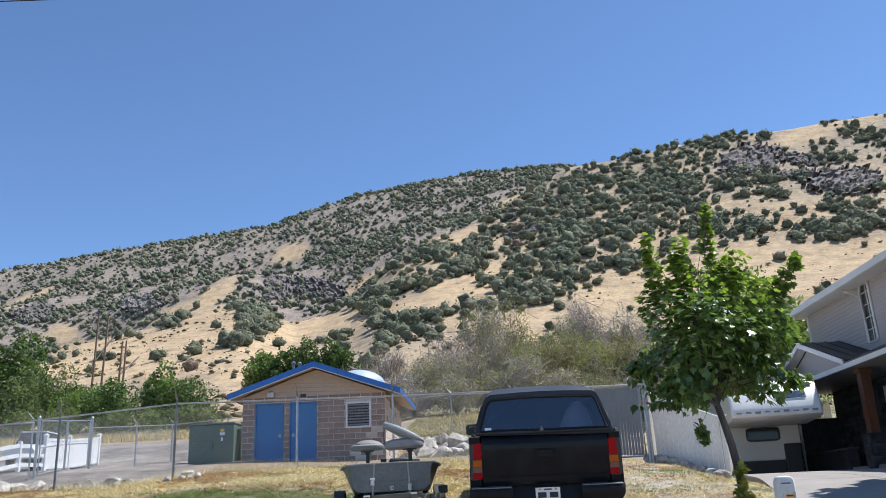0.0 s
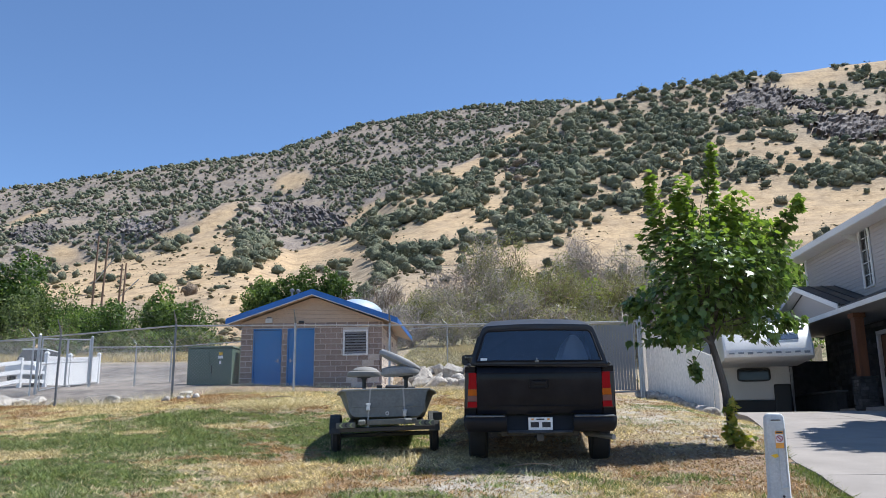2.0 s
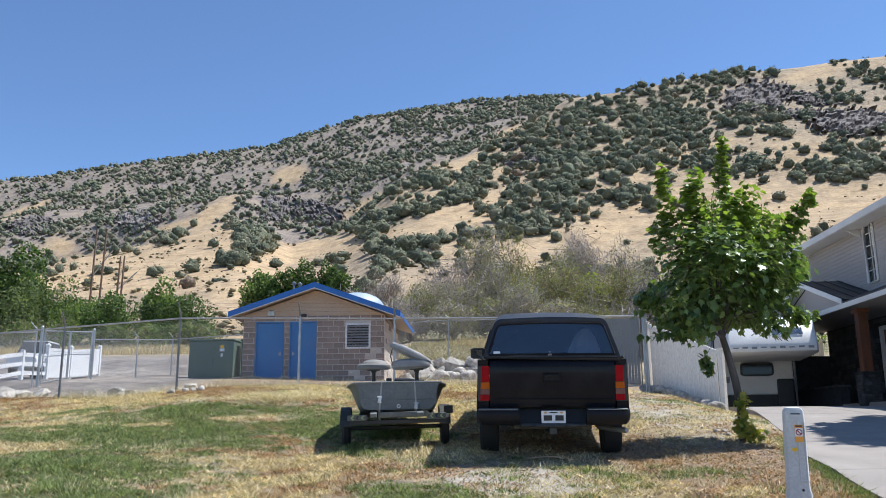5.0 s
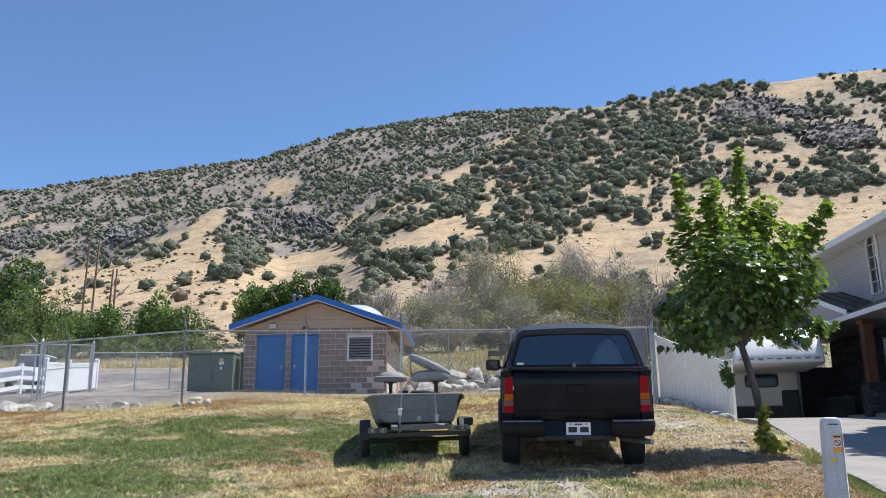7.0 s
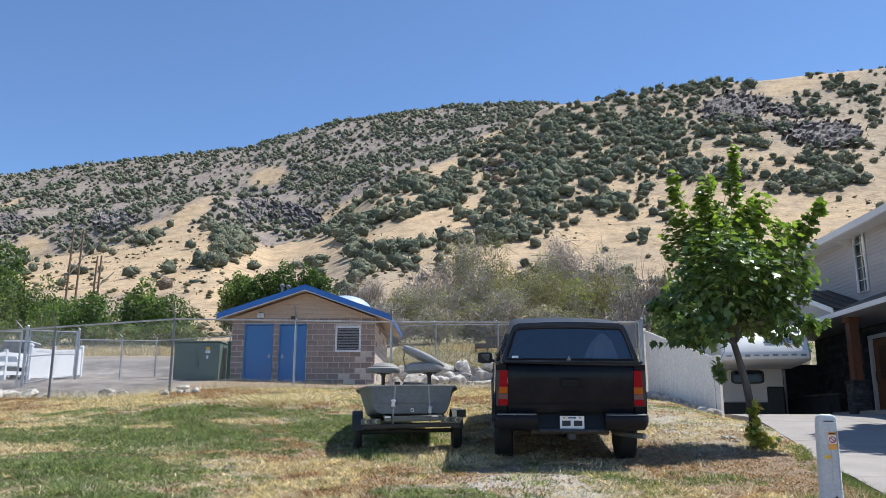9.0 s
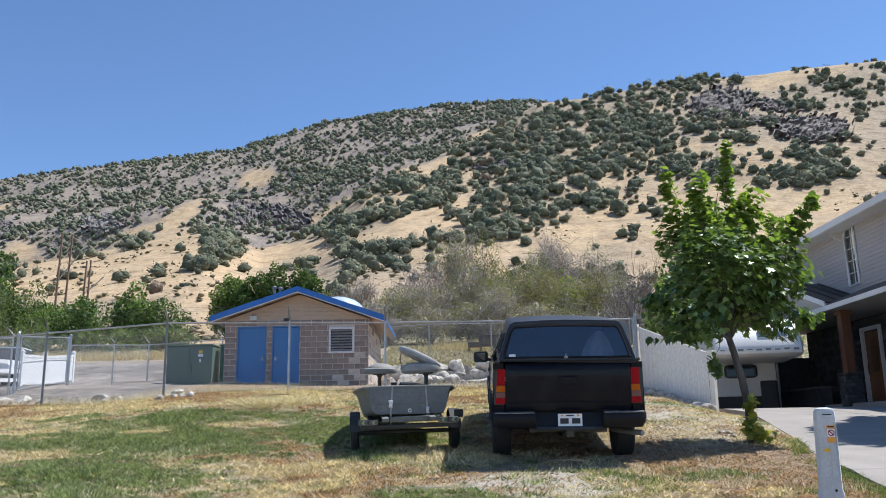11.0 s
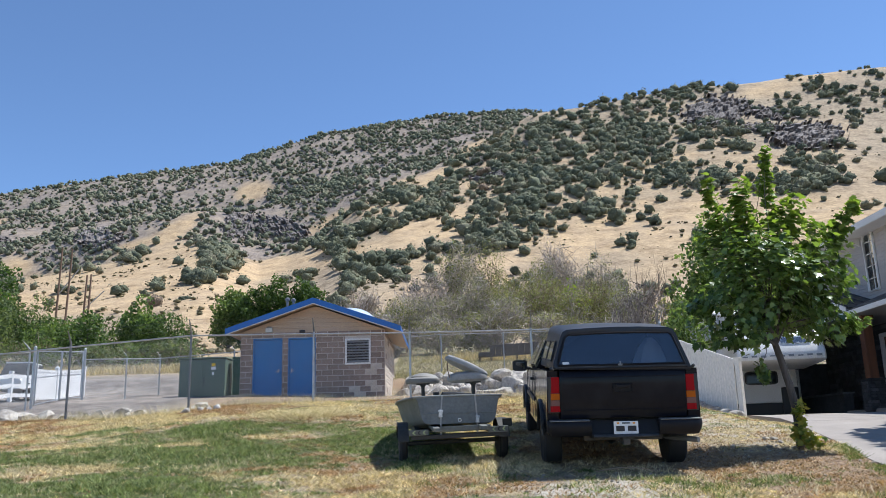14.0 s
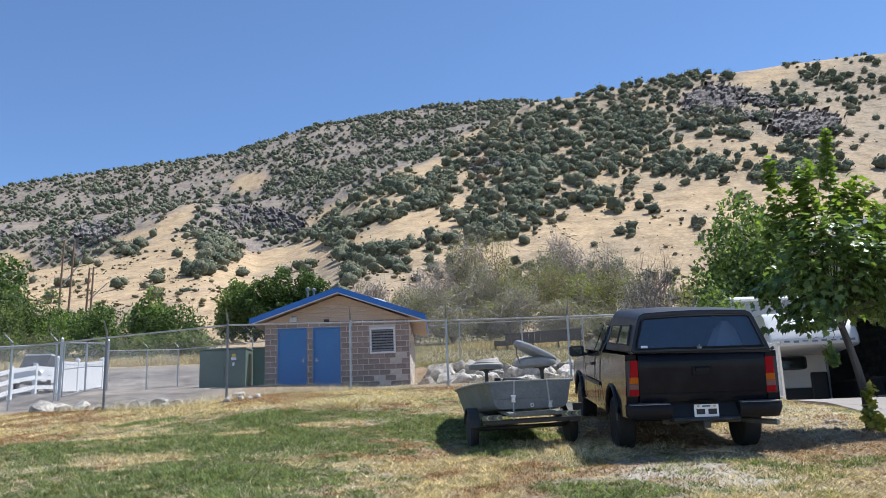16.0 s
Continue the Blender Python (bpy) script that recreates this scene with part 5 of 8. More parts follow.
    for sg in (-1, 1):
        for ya, yb, yt in ((2.36, 2.78, 2.78), (2.86, 3.95, 3.42)):
            bm = bmesh.new()
            lo, hi = 0.940, 0.760
            q = [(sg * lo, ya, 1.29), (sg * lo, yb, 1.29), (sg * hi, yt, 1.685), (sg * hi, ya + 0.05, 1.685)]
            slab(bm, q, (sg * 0.012, 0, 0.006))
            part("side_glass", bm, M["tinted_glass"], cab, "dark side window")
    bm = bmesh.new()
    slab(bm, [(-0.72, 3.62, 1.70), (0.72, 3.62, 1.70), (0.80, 4.12, 1.34), (-0.80, 4.12, 1.34)], (0, 0.02, 0.03))
    part("windscreen", bm, M["tinted_glass"], cab)
    bm = bmesh.new()
    loft(bm, [[(x, y, z) for x, z in mirrored([(0.90, 0.55), (0.93, zt - 0.10), (0.86, zt), (0.0, zt + 0.03)])[:-1]] for y, zt in ((4.2, 1.19), (5.0, 1.12), (5.55, 1.05), (5.68, 0.95))])
    part("bonnet", bm, M["car_paint"], t, "", True)
    bm = bmesh.new()
    box(bm, (0, 5.74, 0.58), (1.86, 0.20, 0.26), None, 0.05)
    part("front_bumper", bm, M["chrome"], t)
    for sg in (-1, 1):
        bm = bmesh.new()
        loft(bm, [[(sg * xx, 3.86 + dy * s, 1.26 + dz * s) for dy, dz in ((-0.045, -0.095), (0.06, -0.08), (0.075, 0.075), (-0.045, 0.09))] for xx, s in ((0.985, 0.75), (1.02, 1.0), (1.19, 1.0), (1.235, 0.75))])
        mir = part("door_mirror", bm, M["black_plastic"], t, "black folding door mirror", True)
        bm = bmesh.new()
        box(bm, (sg * 1.105, 3.8125, 1.26), (0.15, 0.005, 0.115), (9, 0, sg * 6), 0.001)
        part("mirror_glass", bm, M["mirror"], mir)
        bm = bmesh.new()
        tube(bm, [(sg * 0.93, 3.9, 1.20), (sg * 1.0, 3.88, 1.22)], 0.03, 8)
        part("mirror_arm", bm, M["black_plastic"], mir)
    return t


pickup()


# ---------------------------------------------------------------- boat and trailer
M["boat_grey"] = surface("boat_paint", (0.115, 0.128, 0.130), (0.225, 0.240, 0.240), 2.4, 0.6, 0.1, 0.2, 30)
M["boat_rim"] = surface("boat_rim", (0.16, 0.17, 0.16), (0.26, 0.27, 0.255), 6, 0.5, 0.2, 0.15, 40)
M["boat_inside"] = surface("boat_inside", (0.20, 0.205, 0.20), (0.28, 0.285, 0.275), 2.4, 0.7, 0.0, 0.1, 40)
M["seat_vinyl"] = surface("seat_vinyl", (0.25, 0.245, 0.24), (0.36, 0.355, 0.345), 3, 0.6, 0, 0.1, 50)
M["seat_grey"] = surface("seat_grey", (0.17, 0.16, 0.143), (0.25, 0.235, 0.21), 3, 0.6, 0, 0.1, 50)
M["trailer_steel"] = surface("trailer_steel", (0.035, 0.036, 0.034), (0.07, 0.072, 0.068), 4, 0.6, 0.3, 0.1, 40)
M["trailer_board"] = surface("trailer_board", (0.11, 0.118, 0.108), (0.19, 0.195, 0.178), 4, 0.7, 0.0, 0.2, 40)
M["strap"] = surface("grey_strap", (0.34, 0.34, 0.33), (0.46, 0.46, 0.45), 20, 0.8, 0, 0.2, 120)
M["reflector"] = plain("pale_reflector", (0.42, 0.50, 0.24), 0.3)


def boat():
    t = thing("jon_boat", "weathered grey aluminium jon boat strapped on a trailer", "boat", pose(-1.10, 11.86, 0.0, 1.2, -0.6, 6.5))

    def section(y, top, bot, zb, zt, r=0.10, th=0.03):
        """An open U with rounded bilges and a small outward lip."""
        half = [(bot - r, zb), (bot - r * 0.62, zb + r * 0.08), (bot - r * 0.25, zb + r * 0.32), (bot, zb + r * 0.85), (top - 0.03, zt - 0.04), (top, zt)]
        o = [(-x, y, z) for x, z in reversed(half)] + [(x, y, z) for x, z in half]
        i = [(x - th * (1 if k else 1.6) * (1 if x > 0 else -1), y, z + (th if z < zt - 0.1 else 0)) for k, (x, y, z) in enumerate(reversed(o))]
        return o + i

    bm = bmesh.new()
    loft(bm, [section(0.0, 0.60, 0.515, 0.69, 1.06), section(0.6, 0.68, 0.57, 0.67, 1.055), section(1.3, 0.75, 0.61, 0.66, 1.045), section(2.4, 0.74, 0.62, 0.63, 1.04), section(3.2, 0.62, 0.52, 0.70, 1.05), section(3.9, 0.46, 0.40, 0.84, 1.07)])
    part("hull", bm, M["boat_grey"], t, "", True)
    half = [(0.38, 0.690), (0.442, 0.697), (0.488, 0.722), (0.520, 0.785), (0.562, 1.015), (0.60, 1.058), (0.3, 1.068)]
    bm = bmesh.new()
    slab(bm, [(x, -0.012, z) for x, z in half] + [(-x, -0.012, z) for x, z in reversed(half)], (0, 0.04, 0))
    tr = part("transom", bm, M["boat_grey"], t, "weathered grey transom")
    bm = bmesh.new()
    slab(bm, [(-0.36, 3.88, 0.85), (0.36, 3.88, 0.85), (0.45, 3.92, 1.07), (-0.45, 3.92, 1.07)], (0, 0.04, 0))
    part("bow", bm, M["boat_grey"], t)
    bm = bmesh.new()
    for sg in (-1, 1):
        tube(bm, [(sg * 0.605, 0.0, 1.06), (sg * 0.70, 0.6, 1.055), (sg * 0.765, 1.3, 1.045), (sg * 0.74, 2.4, 1.04), (sg * 0.62, 3.2, 1.05), (sg * 0.46, 3.9, 1.07)], 0.018, 8)
    tube(bm, [(-0.605, 0.0, 1.06), (-0.3, -0.006, 1.068), (0.3, -0.006, 1.068), (0.605, 0.0, 1.06)], 0.016, 8)
    part("gunwale", bm, M["boat_rim"], t, "worn pale rim", True)
    for y, zt in ((0.42, 0.95), (1.9, 0.93)):
        bm = bmesh.new()
        box(bm, (0, y, zt - 0.03), (1.16 if y < 1 else 1.30, 0.36, 0.05), None, 0.012)
        part("bench", bm, M["boat_inside"], t)
    bm = bmesh.new()
    box(bm, (0, -0.016, 0.83), (0.98, 0.010, 0.010), None, 0.004)
    part("transom_rib", bm, M["boat_grey"], tr)
    bm = bmesh.new()
    ring = [(0.01 + 0.022 * math.cos(a), -0.022, 0.735 + 0.022 * math.sin(a)) for a in np.linspace(0, 2 * math.pi, 13)]
    tube(bm, ring, 0.008, 6)
    part("drain_plug", bm, M["white_label"], tr, "white drain fitting")
    # straps over the transom with ratchets
    for x, zl, lean, mat, zr in ((-0.255, 0.52, 0.03, "strap", 0.83), (0.255, 0.55, -0.02, "strap", 0.74)):
        bm = bmesh.new()
        pts = [(x + lean, 0.10, 1.06), (x + lean, -0.02, 1.078), (x + lean * 0.5, -0.028, 0.9), (x, -0.030, 0.72), (x - 0.005, -0.03, zl)]
        for a, b2 in zip(pts, pts[1:]):
            slab(bm, [(a[0] - 0.011, a[1], a[2]), (a[0] + 0.011, a[1], a[2]), (b2[0] + 0.011, b2[1], b2[2]), (b2[0] - 0.011, b2[1], b2[2])], (0, -0.004, 0))
        sp = part("strap", bm, M[mat], t, "woven tie-down strap")
        bm = bmesh.new()
        box(bm, (x, -0.052, zr), (0.05, 0.04, 0.10), (0, 8, 0), 0.01)
        tube(bm, [(x - 0.035, -0.058, zr + 0.035), (x + 0.035, -0.058, zr + 0.035)], 0.011, 8)
        tube(bm, [(x - 0.03, -0.055, zr - 0.04), (x + 0.03, -0.055, zr - 0.04)], 0.010, 8)
        part("ratchet", bm, M["white_metal"] if x < 0 else M["galv"], sp, "ratchet buckle")

    # pedestal seats: a shallow dish on a post, and a clam-shell seat folded half open
    def cushion(name, parent, c, size, rot, mat, lab, prof=((0.80, -0.5), (0.97, -0.3), (1.0, 0.0), (0.94, 0.3), (0.6, 0.48), (0.15, 0.54))):
        bm = bmesh.new()
        w, d, h = size
        rings = []
        for f, zz in prof:
            rings.append([(w / 2 * f * math.copysign(abs(math.cos(a)) ** 0.75, math.cos(a)), d / 2 * f * math.copysign(abs(math.sin(a)) ** 0.75, math.sin(a)), zz * h) for a in np.linspace(0, 2 * math.pi, 28, endpoint=False)])
        loft(bm, rings)
        return part(name, bm, mat, parent, lab, True, at=pose(*c, *rot))

    for x, y, z0, zt in ((-0.36, 1.45, 0.90, 1.31), (0.285, 0.44, 0.90, 1.27)):
        bm = bmesh.new()
        tube(bm, [(x, y, z0), (x, y, zt - 0.05), (x, y, zt)], [0.028, 0.028, 0.06], 12)
        box(bm, (x, y, zt), (0.2, 0.2, 0.02), None, 0.005)
        part("seat_post", bm, M["trailer_steel"], t, "dark steel pedestal")
    cushion("seat", t, (-0.36, 1.45, 1.365), (0.54, 0.46, 0.10), (0, 0, 0), M["seat_grey"], "grey-brown boat seat base", ((0.72, -0.5), (0.96, -0.42), (1.0, -0.1), (0.97, 0.2), (0.85, 0.42), (0.4, 0.5)))
    cushion("backrest", t, (-0.33, 1.45, 1.44), (0.42, 0.38, 0.075), (0, 3, 0), M["seat_grey"], "grey-brown folded backrest", ((0.95, -0.5), (1.0, -0.35), (0.8, 0.1), (0.45, 0.4), (0.1, 0.5)))
    cushion("seat", t, (0.20, 0.44, 1.345), (0.58, 0.46, 0.15), (0, -2, 0), M["seat_vinyl"], "pale boat seat")
    cushion("backrest", t, (0.20, 0.44, 1.50), (0.66, 0.44, 0.11), (0, 26, 0), M["seat_vinyl"], "pale half-folded backrest", ((0.85, -0.5), (1.0, -0.3), (1.0, 0.1), (0.92, 0.35), (0.5, 0.5)))
    bm = bmesh.new()
    tube(bm, [(-0.07, 0.44, 1.58), (-0.10, 0.30, 1.46), (-0.07, 0.26, 1.33)], 0.008, 6)
    part("seat_strap", bm, M["pole_wood"], t, "thin brown seat cord")
    bm = bmesh.new()
    tube(bm, [(-0.06, 1.9, 1.08), (0.0, 1.9, 1.17), (0.20, 1.92, 1.16), (0.36, 1.9, 1.14), (0.46, 1.9, 1.15)], [0.02, 0.03, 0.034, 0.03, 0.02], 8)
    box(bm, (-0.12, 1.85, 1.14), (0.09, 0.12, 0.11), None, 0.01)
    part("tiller", bm, M["black_plastic"], t, "black tiller bar")
    return t


def trailer():
    t = thing("boat_trailer", "dark steel boat trailer with small black wheels on the grass", "trailer", pose(-1.13, 12.05, 0.14, 5.5, -1.5, 6.0))
    bm = bmesh.new()
    box(bm, (0.02, -0.19, 0.405), (1.34, 0.06, 0.055), None, 0.006)
    part("rear_beam", bm, M["black_plastic"], t, "black rear beam")
    for sg in (-1, 1):
        bm = bmesh.new()
        slab(bm, [(sg * 0.48, -0.2, 0.40), (sg * 0.55, -0.2, 0.40), (sg * 0.55, 2.2, 0.40), (sg * 0.06, 4.2, 0.42), (sg * 0.02, 4.2, 0.42), (sg * 0.47, 2.2, 0.40)], (0, 0, 0.07))
        part("side_rail", bm, M["trailer_steel"], t)
        bm = bmesh.new()
        box(bm, (sg * 0.32, 0.7, 0.52), (0.09, 2.4, 0.05), None, 0.01)
        part("bunk", bm, M["trailer_board"], t, "carpeted bunk board")
        bm = bmesh.new()
        box(bm, (sg * 0.55, -0.245, 0.475), (0.27, 0.03, 0.075), None, 0.006)
        lb = part("light_bar", bm, M["trailer_board"], t)
        for k in range(3):
            bm = bmesh.new()
            x = sg * 0.55 - 0.07 + 0.07 * k
            slab(bm, [(x - 0.02, -0.263, 0.475), (x + 0.01, -0.263, 0.505), (x + 0.03, -0.263, 0.505), (x, -0.263, 0.475), (x + 0.03, -0.263, 0.447), (x + 0.01, -0.263, 0.447)], (0, -0.004, 0))
            part("reflector", bm, M["reflector"] if k != 1 else M["black_ink"], lb)
    bm = bmesh.new()
    box(bm, (0.09, -0.24, 0.505), (0.70, 0.04, 0.075), None, 0.012)
    part("cross_board", bm, M["trailer_board"], t, "grey cross board")
    bm = bmesh.new()
    tube(bm, [(-0.70, 0.45, 0.27), (0.70, 0.45, 0.27)], 0.03, 10)
    part("axle", bm, M["trailer_steel"], t)
    for y in (0.15, 1.3, 2.1):
        bm = bmesh.new()
        box(bm, (0, y, 0.385), (1.0, 0.06, 0.05), None, 0.006)
        part("cross_member", bm, M["trailer_steel"], t)
    for x in (-0.735, 0.70):
        wheel(t, x, 0.45, 0.265, 0.115, M["galv_dark"], M["black_rubber"])
        bm = bmesh.new()
        sg = 1 if x > 0 else -1
        rings = []
        for a in np.linspace(15, 165, 11):
            yy, zz = 0.45 + 0.33 * math.cos(radians(a)), 0.25 + 0.33 * math.sin(radians(a))
            rings.append([(x - 0.075, yy, zz), (x + 0.075, yy, zz), (x + 0.075, yy, zz - 0.012), (x - 0.075, yy, zz - 0.012)])
        loft(bm, rings)
        part("mudguard", bm, M["trailer_steel"], t)
    bm = bmesh.new()
    box(bm, (0.745, 0.14, 0.53), (0.13, 0.06, 0.11), None, 0.01)
    part("tail_lamp", bm, M["trailer_steel"], t)
    bm = bmesh.new()
    tube(bm, [(0, 4.1, 0.45), (0, 4.6, 0.45)], 0.04, 8)
    tube(bm, [(0, 4.3, 0.0), (0, 4.3, 0.7)], 0.025, 8)
    part("tongue", bm, M["trailer_steel"], t)


boat()
trailer()


# ---------------------------------------------------------------- utility marker
M["marker_grey"] = surface("marker_plastic", (0.50, 0.51, 0.50), (0.62, 0.63, 0.62), 2.5, 0.55, 0, 0.06, 60)


def marker():
    x, y = 2.945, 8.08
    z = gz(x, y)
    h = 0.60 - z
    t = thing("utility_marker", "grey plastic cable marker post with an orange warning label", "marker post", pose(x, y, z, 1.5, 0.8, -12))
    def ring(zz, s=1.0, push=0.0):
        return [(px_ * s, py_ * s + push, zz) for px_, py_ in ((-0.095, 0.05), (-0.10, 0.0), (-0.075, -0.045), (-0.03, -0.06), (0.045, -0.06), (0.085, -0.045), (0.10, 0.0), (0.095, 0.05))]
    bm = bmesh.new()
    loft(bm, [ring(-0.2, 1.16), ring(0.17, 1.14), ring(0.20, 1.02), ring(h - 0.10, 0.94), ring(h - 0.035, 0.90), ring(h - 0.008, 0.72), ring(h + 0.004, 0.35)])
    body = part("post", bm, M["marker_grey"], t, "", True)
    bm = bmesh.new()
    top = h - 0.13
    box(bm, (0.018, -0.060, (0.27 + top) / 2), (0.012, 0.012, top - 0.27), None, 0.004)
    box(bm, (0.078, -0.050, (0.27 + top) / 2), (0.010, 0.014, top - 0.27), None, 0.004)
    box(bm, (0.05, -0.060, 0.275), (0.075, 0.016, 0.016), None, 0.004)
    part("channel_ridge", bm, M["marker_grey"], body)
    bm = bmesh.new()
    box(bm, (0.01, -0.056, h - 0.06), (0.085, 0.01, 0.010), None, 0.004)
    part("lip", bm, M["black_plastic"], body)
    bm = bmesh.new()
    box(bm, (0.03, -0.0635, h - 0.235), (0.07, 0.006, 0.155), None, 0.002)
    lab = part("warning_label", bm, M["orange"], t, "orange warning label")
    bm = bmesh.new()
    box(bm, (0.03, -0.0675, h - 0.225), (0.066, 0.003, 0.075))
    part("label_patch", bm, M["white_label"], lab)
    bm = bmesh.new()
    tube(bm, [(0.03 + 0.025 * math.cos(a), -0.0705, h - 0.225 + 0.025 * math.sin(a)) for a in np.linspace(0, 2 * math.pi, 17)], 0.004, 5)
    tube(bm, [(0.013, -0.0705, h - 0.207), (0.047, -0.0705, h - 0.243)], 0.004, 5)
    part("ban_sign", bm, M["tail_red"], lab, "red ban ring")
    bm = bmesh.new()
    box(bm, (0.03, -0.067, h - 0.17), (0.055, 0.003, 0.012))
    part("label_bar", bm, M["black_ink"], lab)
    bm = bmesh.new()
    slab(bm, [(-0.055, -0.062, h - 0.375), (0.0, -0.066, h - 0.36), (0.012, -0.066, h - 0.385), (-0.02, -0.064, h - 0.40)], (0, -0.003, 0))
    part("torn_label", bm, M["yellow"], t, "torn yellow label")
    bm = bmesh.new()
    tube(bm, [(0.03, -0.070, 0.20), (0.03, -0.076, 0.20)], 0.012, 10)
    part("bolt", bm, M["black_ink"], t)


marker()


# ---------------------------------------------------------------- truck camper on the drive
M["camper_white"] = surface("camper_white", (0.70, 0.69, 0.67), (0.80, 0.79, 0.77), 1.0, 0.45, 0, 0.04, 40)
M["black_glass"] = plain("black_glass", (0.012, 0.013, 0.015), 0.06, 0, 0.35)
M["trailer_grey"] = surface("trailer_grey", (0.40, 0.39, 0.375), (0.50, 0.49, 0.47), 1.2, 0.55, 0, 0.05, 40)
M["stripe_grey"] = plain("stripe_grey", (0.22, 0.24, 0.27), 0.5)


def camper():
    t = thing("truck_camper", "white slide-in truck camper on jacks with an overhanging bunk", "camper", pose(8.28, 23.72, 0.90, 0, 0, -10.4))
    prof = [(0.14, 1.53), (0.03, 1.58), (0.0, 1.66), (0.03, 1.80), (0.52, 2.48), (0.82, 2.61), (3.1, 2.70), (3.1, 1.53), (2.9, 1.50)]
    bm = bmesh.new()
    loft(bm, [[(x, y + (0.05 if abs(x) > 1.17 else 0), z) for y, z in prof] for x in (-1.2, -1.15, 1.15, 1.2)])
    bunk = part("bunk", bm, M["camper_white"], t, "white overhanging bunk", True)
    bm = bmesh.new()
    box(bm, (-0.10, 4.55, 1.58), (2.18, 3.0, 2.2), None, 0.04)
    body = part("body", bm, M["camper_white"], t)
    bm = bmesh.new()
    slab(bm, [(-0.08 + 0.50 * math.copysign(abs(math.cos(a)) ** 0.35, math.cos(a)), 3.05, 1.27 + 0.215 * math.copysign(abs(math.sin(a)) ** 0.35, math.sin(a))) for a in np.linspace(0, 2 * math.pi, 32, endpoint=False)], (0, -0.045, 0))
    fr = part("front_window", bm, M["black_plastic"], t, "dark rounded front window")
    bm = bmesh.new()
    box(bm, (-0.08, 2.998, 1.27), (0.88, 0.012, 0.33), None, 0.004)
    part("pane", bm, M["black_glass"], fr)
    bm = bmesh.new()
    box(bm, (0.45, 0.265, 2.16), (0.80, 0.03, 0.26), (-36, 0, 0), 0.012)
    part("bunk_window", bm, M["tinted_glass"], bunk, "dark bunk window")
    for k in range(9):
        bm = bmesh.new()
        box(bm, (-1.0 + k * 0.25, -0.004, 1.68 + 0.01 * (k % 2)), (0.15, 0.012, 0.035 + 0.015 * (k % 3)), None, 0.004)
        part("trim_graphic", bm, M["stripe_grey"], bunk, "grey trim graphic")
    bm = bmesh.new()
    box(bm, (0.98, 0.45, 2.40), (0.14, 0.03, 0.05), (-36, 0, 0), 0.01)
    part("marker_lamp", bm, M["black_plastic"], bunk)
    bm = bmesh.new()
    box(bm, (0.73, 3.02, 0.46), (0.50, 0.05, 1.0), None, 0.05)
    part("compartment", bm, M["black_plastic"], t, "black front compartment")
    bm = bmesh.new()
    box(bm, (-0.2, 4.5, 0.25), (1.55, 2.8, 0.50), None, 0.03)
    part("lower_box", bm, M["black_plastic"], t)
    for x, y in ((-1.26, 3.2), (1.06, 3.2), (-1.26, 5.7), (1.06, 5.7)):
        bm = bmesh.new()
        tube(bm, [(x, y, -0.06), (x, y, 1.0)], 0.03, 8)
        tube(bm, [(x, y, 0.6), (x, y, 1.5)], 0.042, 8)
        tube(bm, [(x, y, -0.07), (x, y, -0.03)], 0.09, 10)
        box(bm, (x * 0.97, y, 1.30), (0.10, 0.08, 0.08))
        part("jack_leg", bm, M["galv"], t, "steel jack leg")
    bm = bmesh.new()
    box(bm, (-1.0, 3.1, 0.95), (0.22, 0.10, 0.22), None, 0.02)
    part("inlet_box", bm, M["stripe_grey"], t)


camper()


# ---------------------------------------------------------------- house
M["siding"] = surface("lap_siding", (0.40, 0.355, 0.33), (0.46, 0.41, 0.385), 1.0, 0.75, 0, 0.1, 50, stretch=(1, 0.2, 1), vary=0.03)
M["roof_metal"] = surface("dark_roof_metal", (0.045, 0.042, 0.042), (0.075, 0.07, 0.068), 2, 0.45, 0.3, 0.05, 40)
M["trim_white"] = surface("white_trim", (0.68, 0.65, 0.62), (0.78, 0.755, 0.73), 1.5, 0.6, 0, 0.05, 40)
M["soffit_grey"] = surface("grey_soffit", (0.30, 0.29, 0.28), (0.38, 0.37, 0.36), 1.5, 0.7, 0, 0.05, 40)
M["cedar"] = surface("cedar_post", (0.13, 0.052, 0.026), (0.22, 0.09, 0.043), 3, 0.6, 0, 0.3, 60, stretch=(3, 3, 0.3))
M["stone"] = surface("stone_veneer", (0.042, 0.041, 0.042), (0.105, 0.10, 0.098), 4, 0.9, 0, 0.6, 30, vary=0.35)
M["stone_joint"] = surface("stone_joint", (0.03, 0.029, 0.029), (0.05, 0.049, 0.049), 8, 0.95, 0, 0.4, 50)
M["door_wood"] = surface("door_wood", (0.17, 0.07, 0.03), (0.26, 0.115, 0.05), 2, 0.45, 0, 0.2, 60, stretch=(4, 4, 0.4))
M["shingle"] = surface("shingle", (0.10, 0.09, 0.085), (0.17, 0.155, 0.145), 2, 0.95, 0, 0.5, 30)


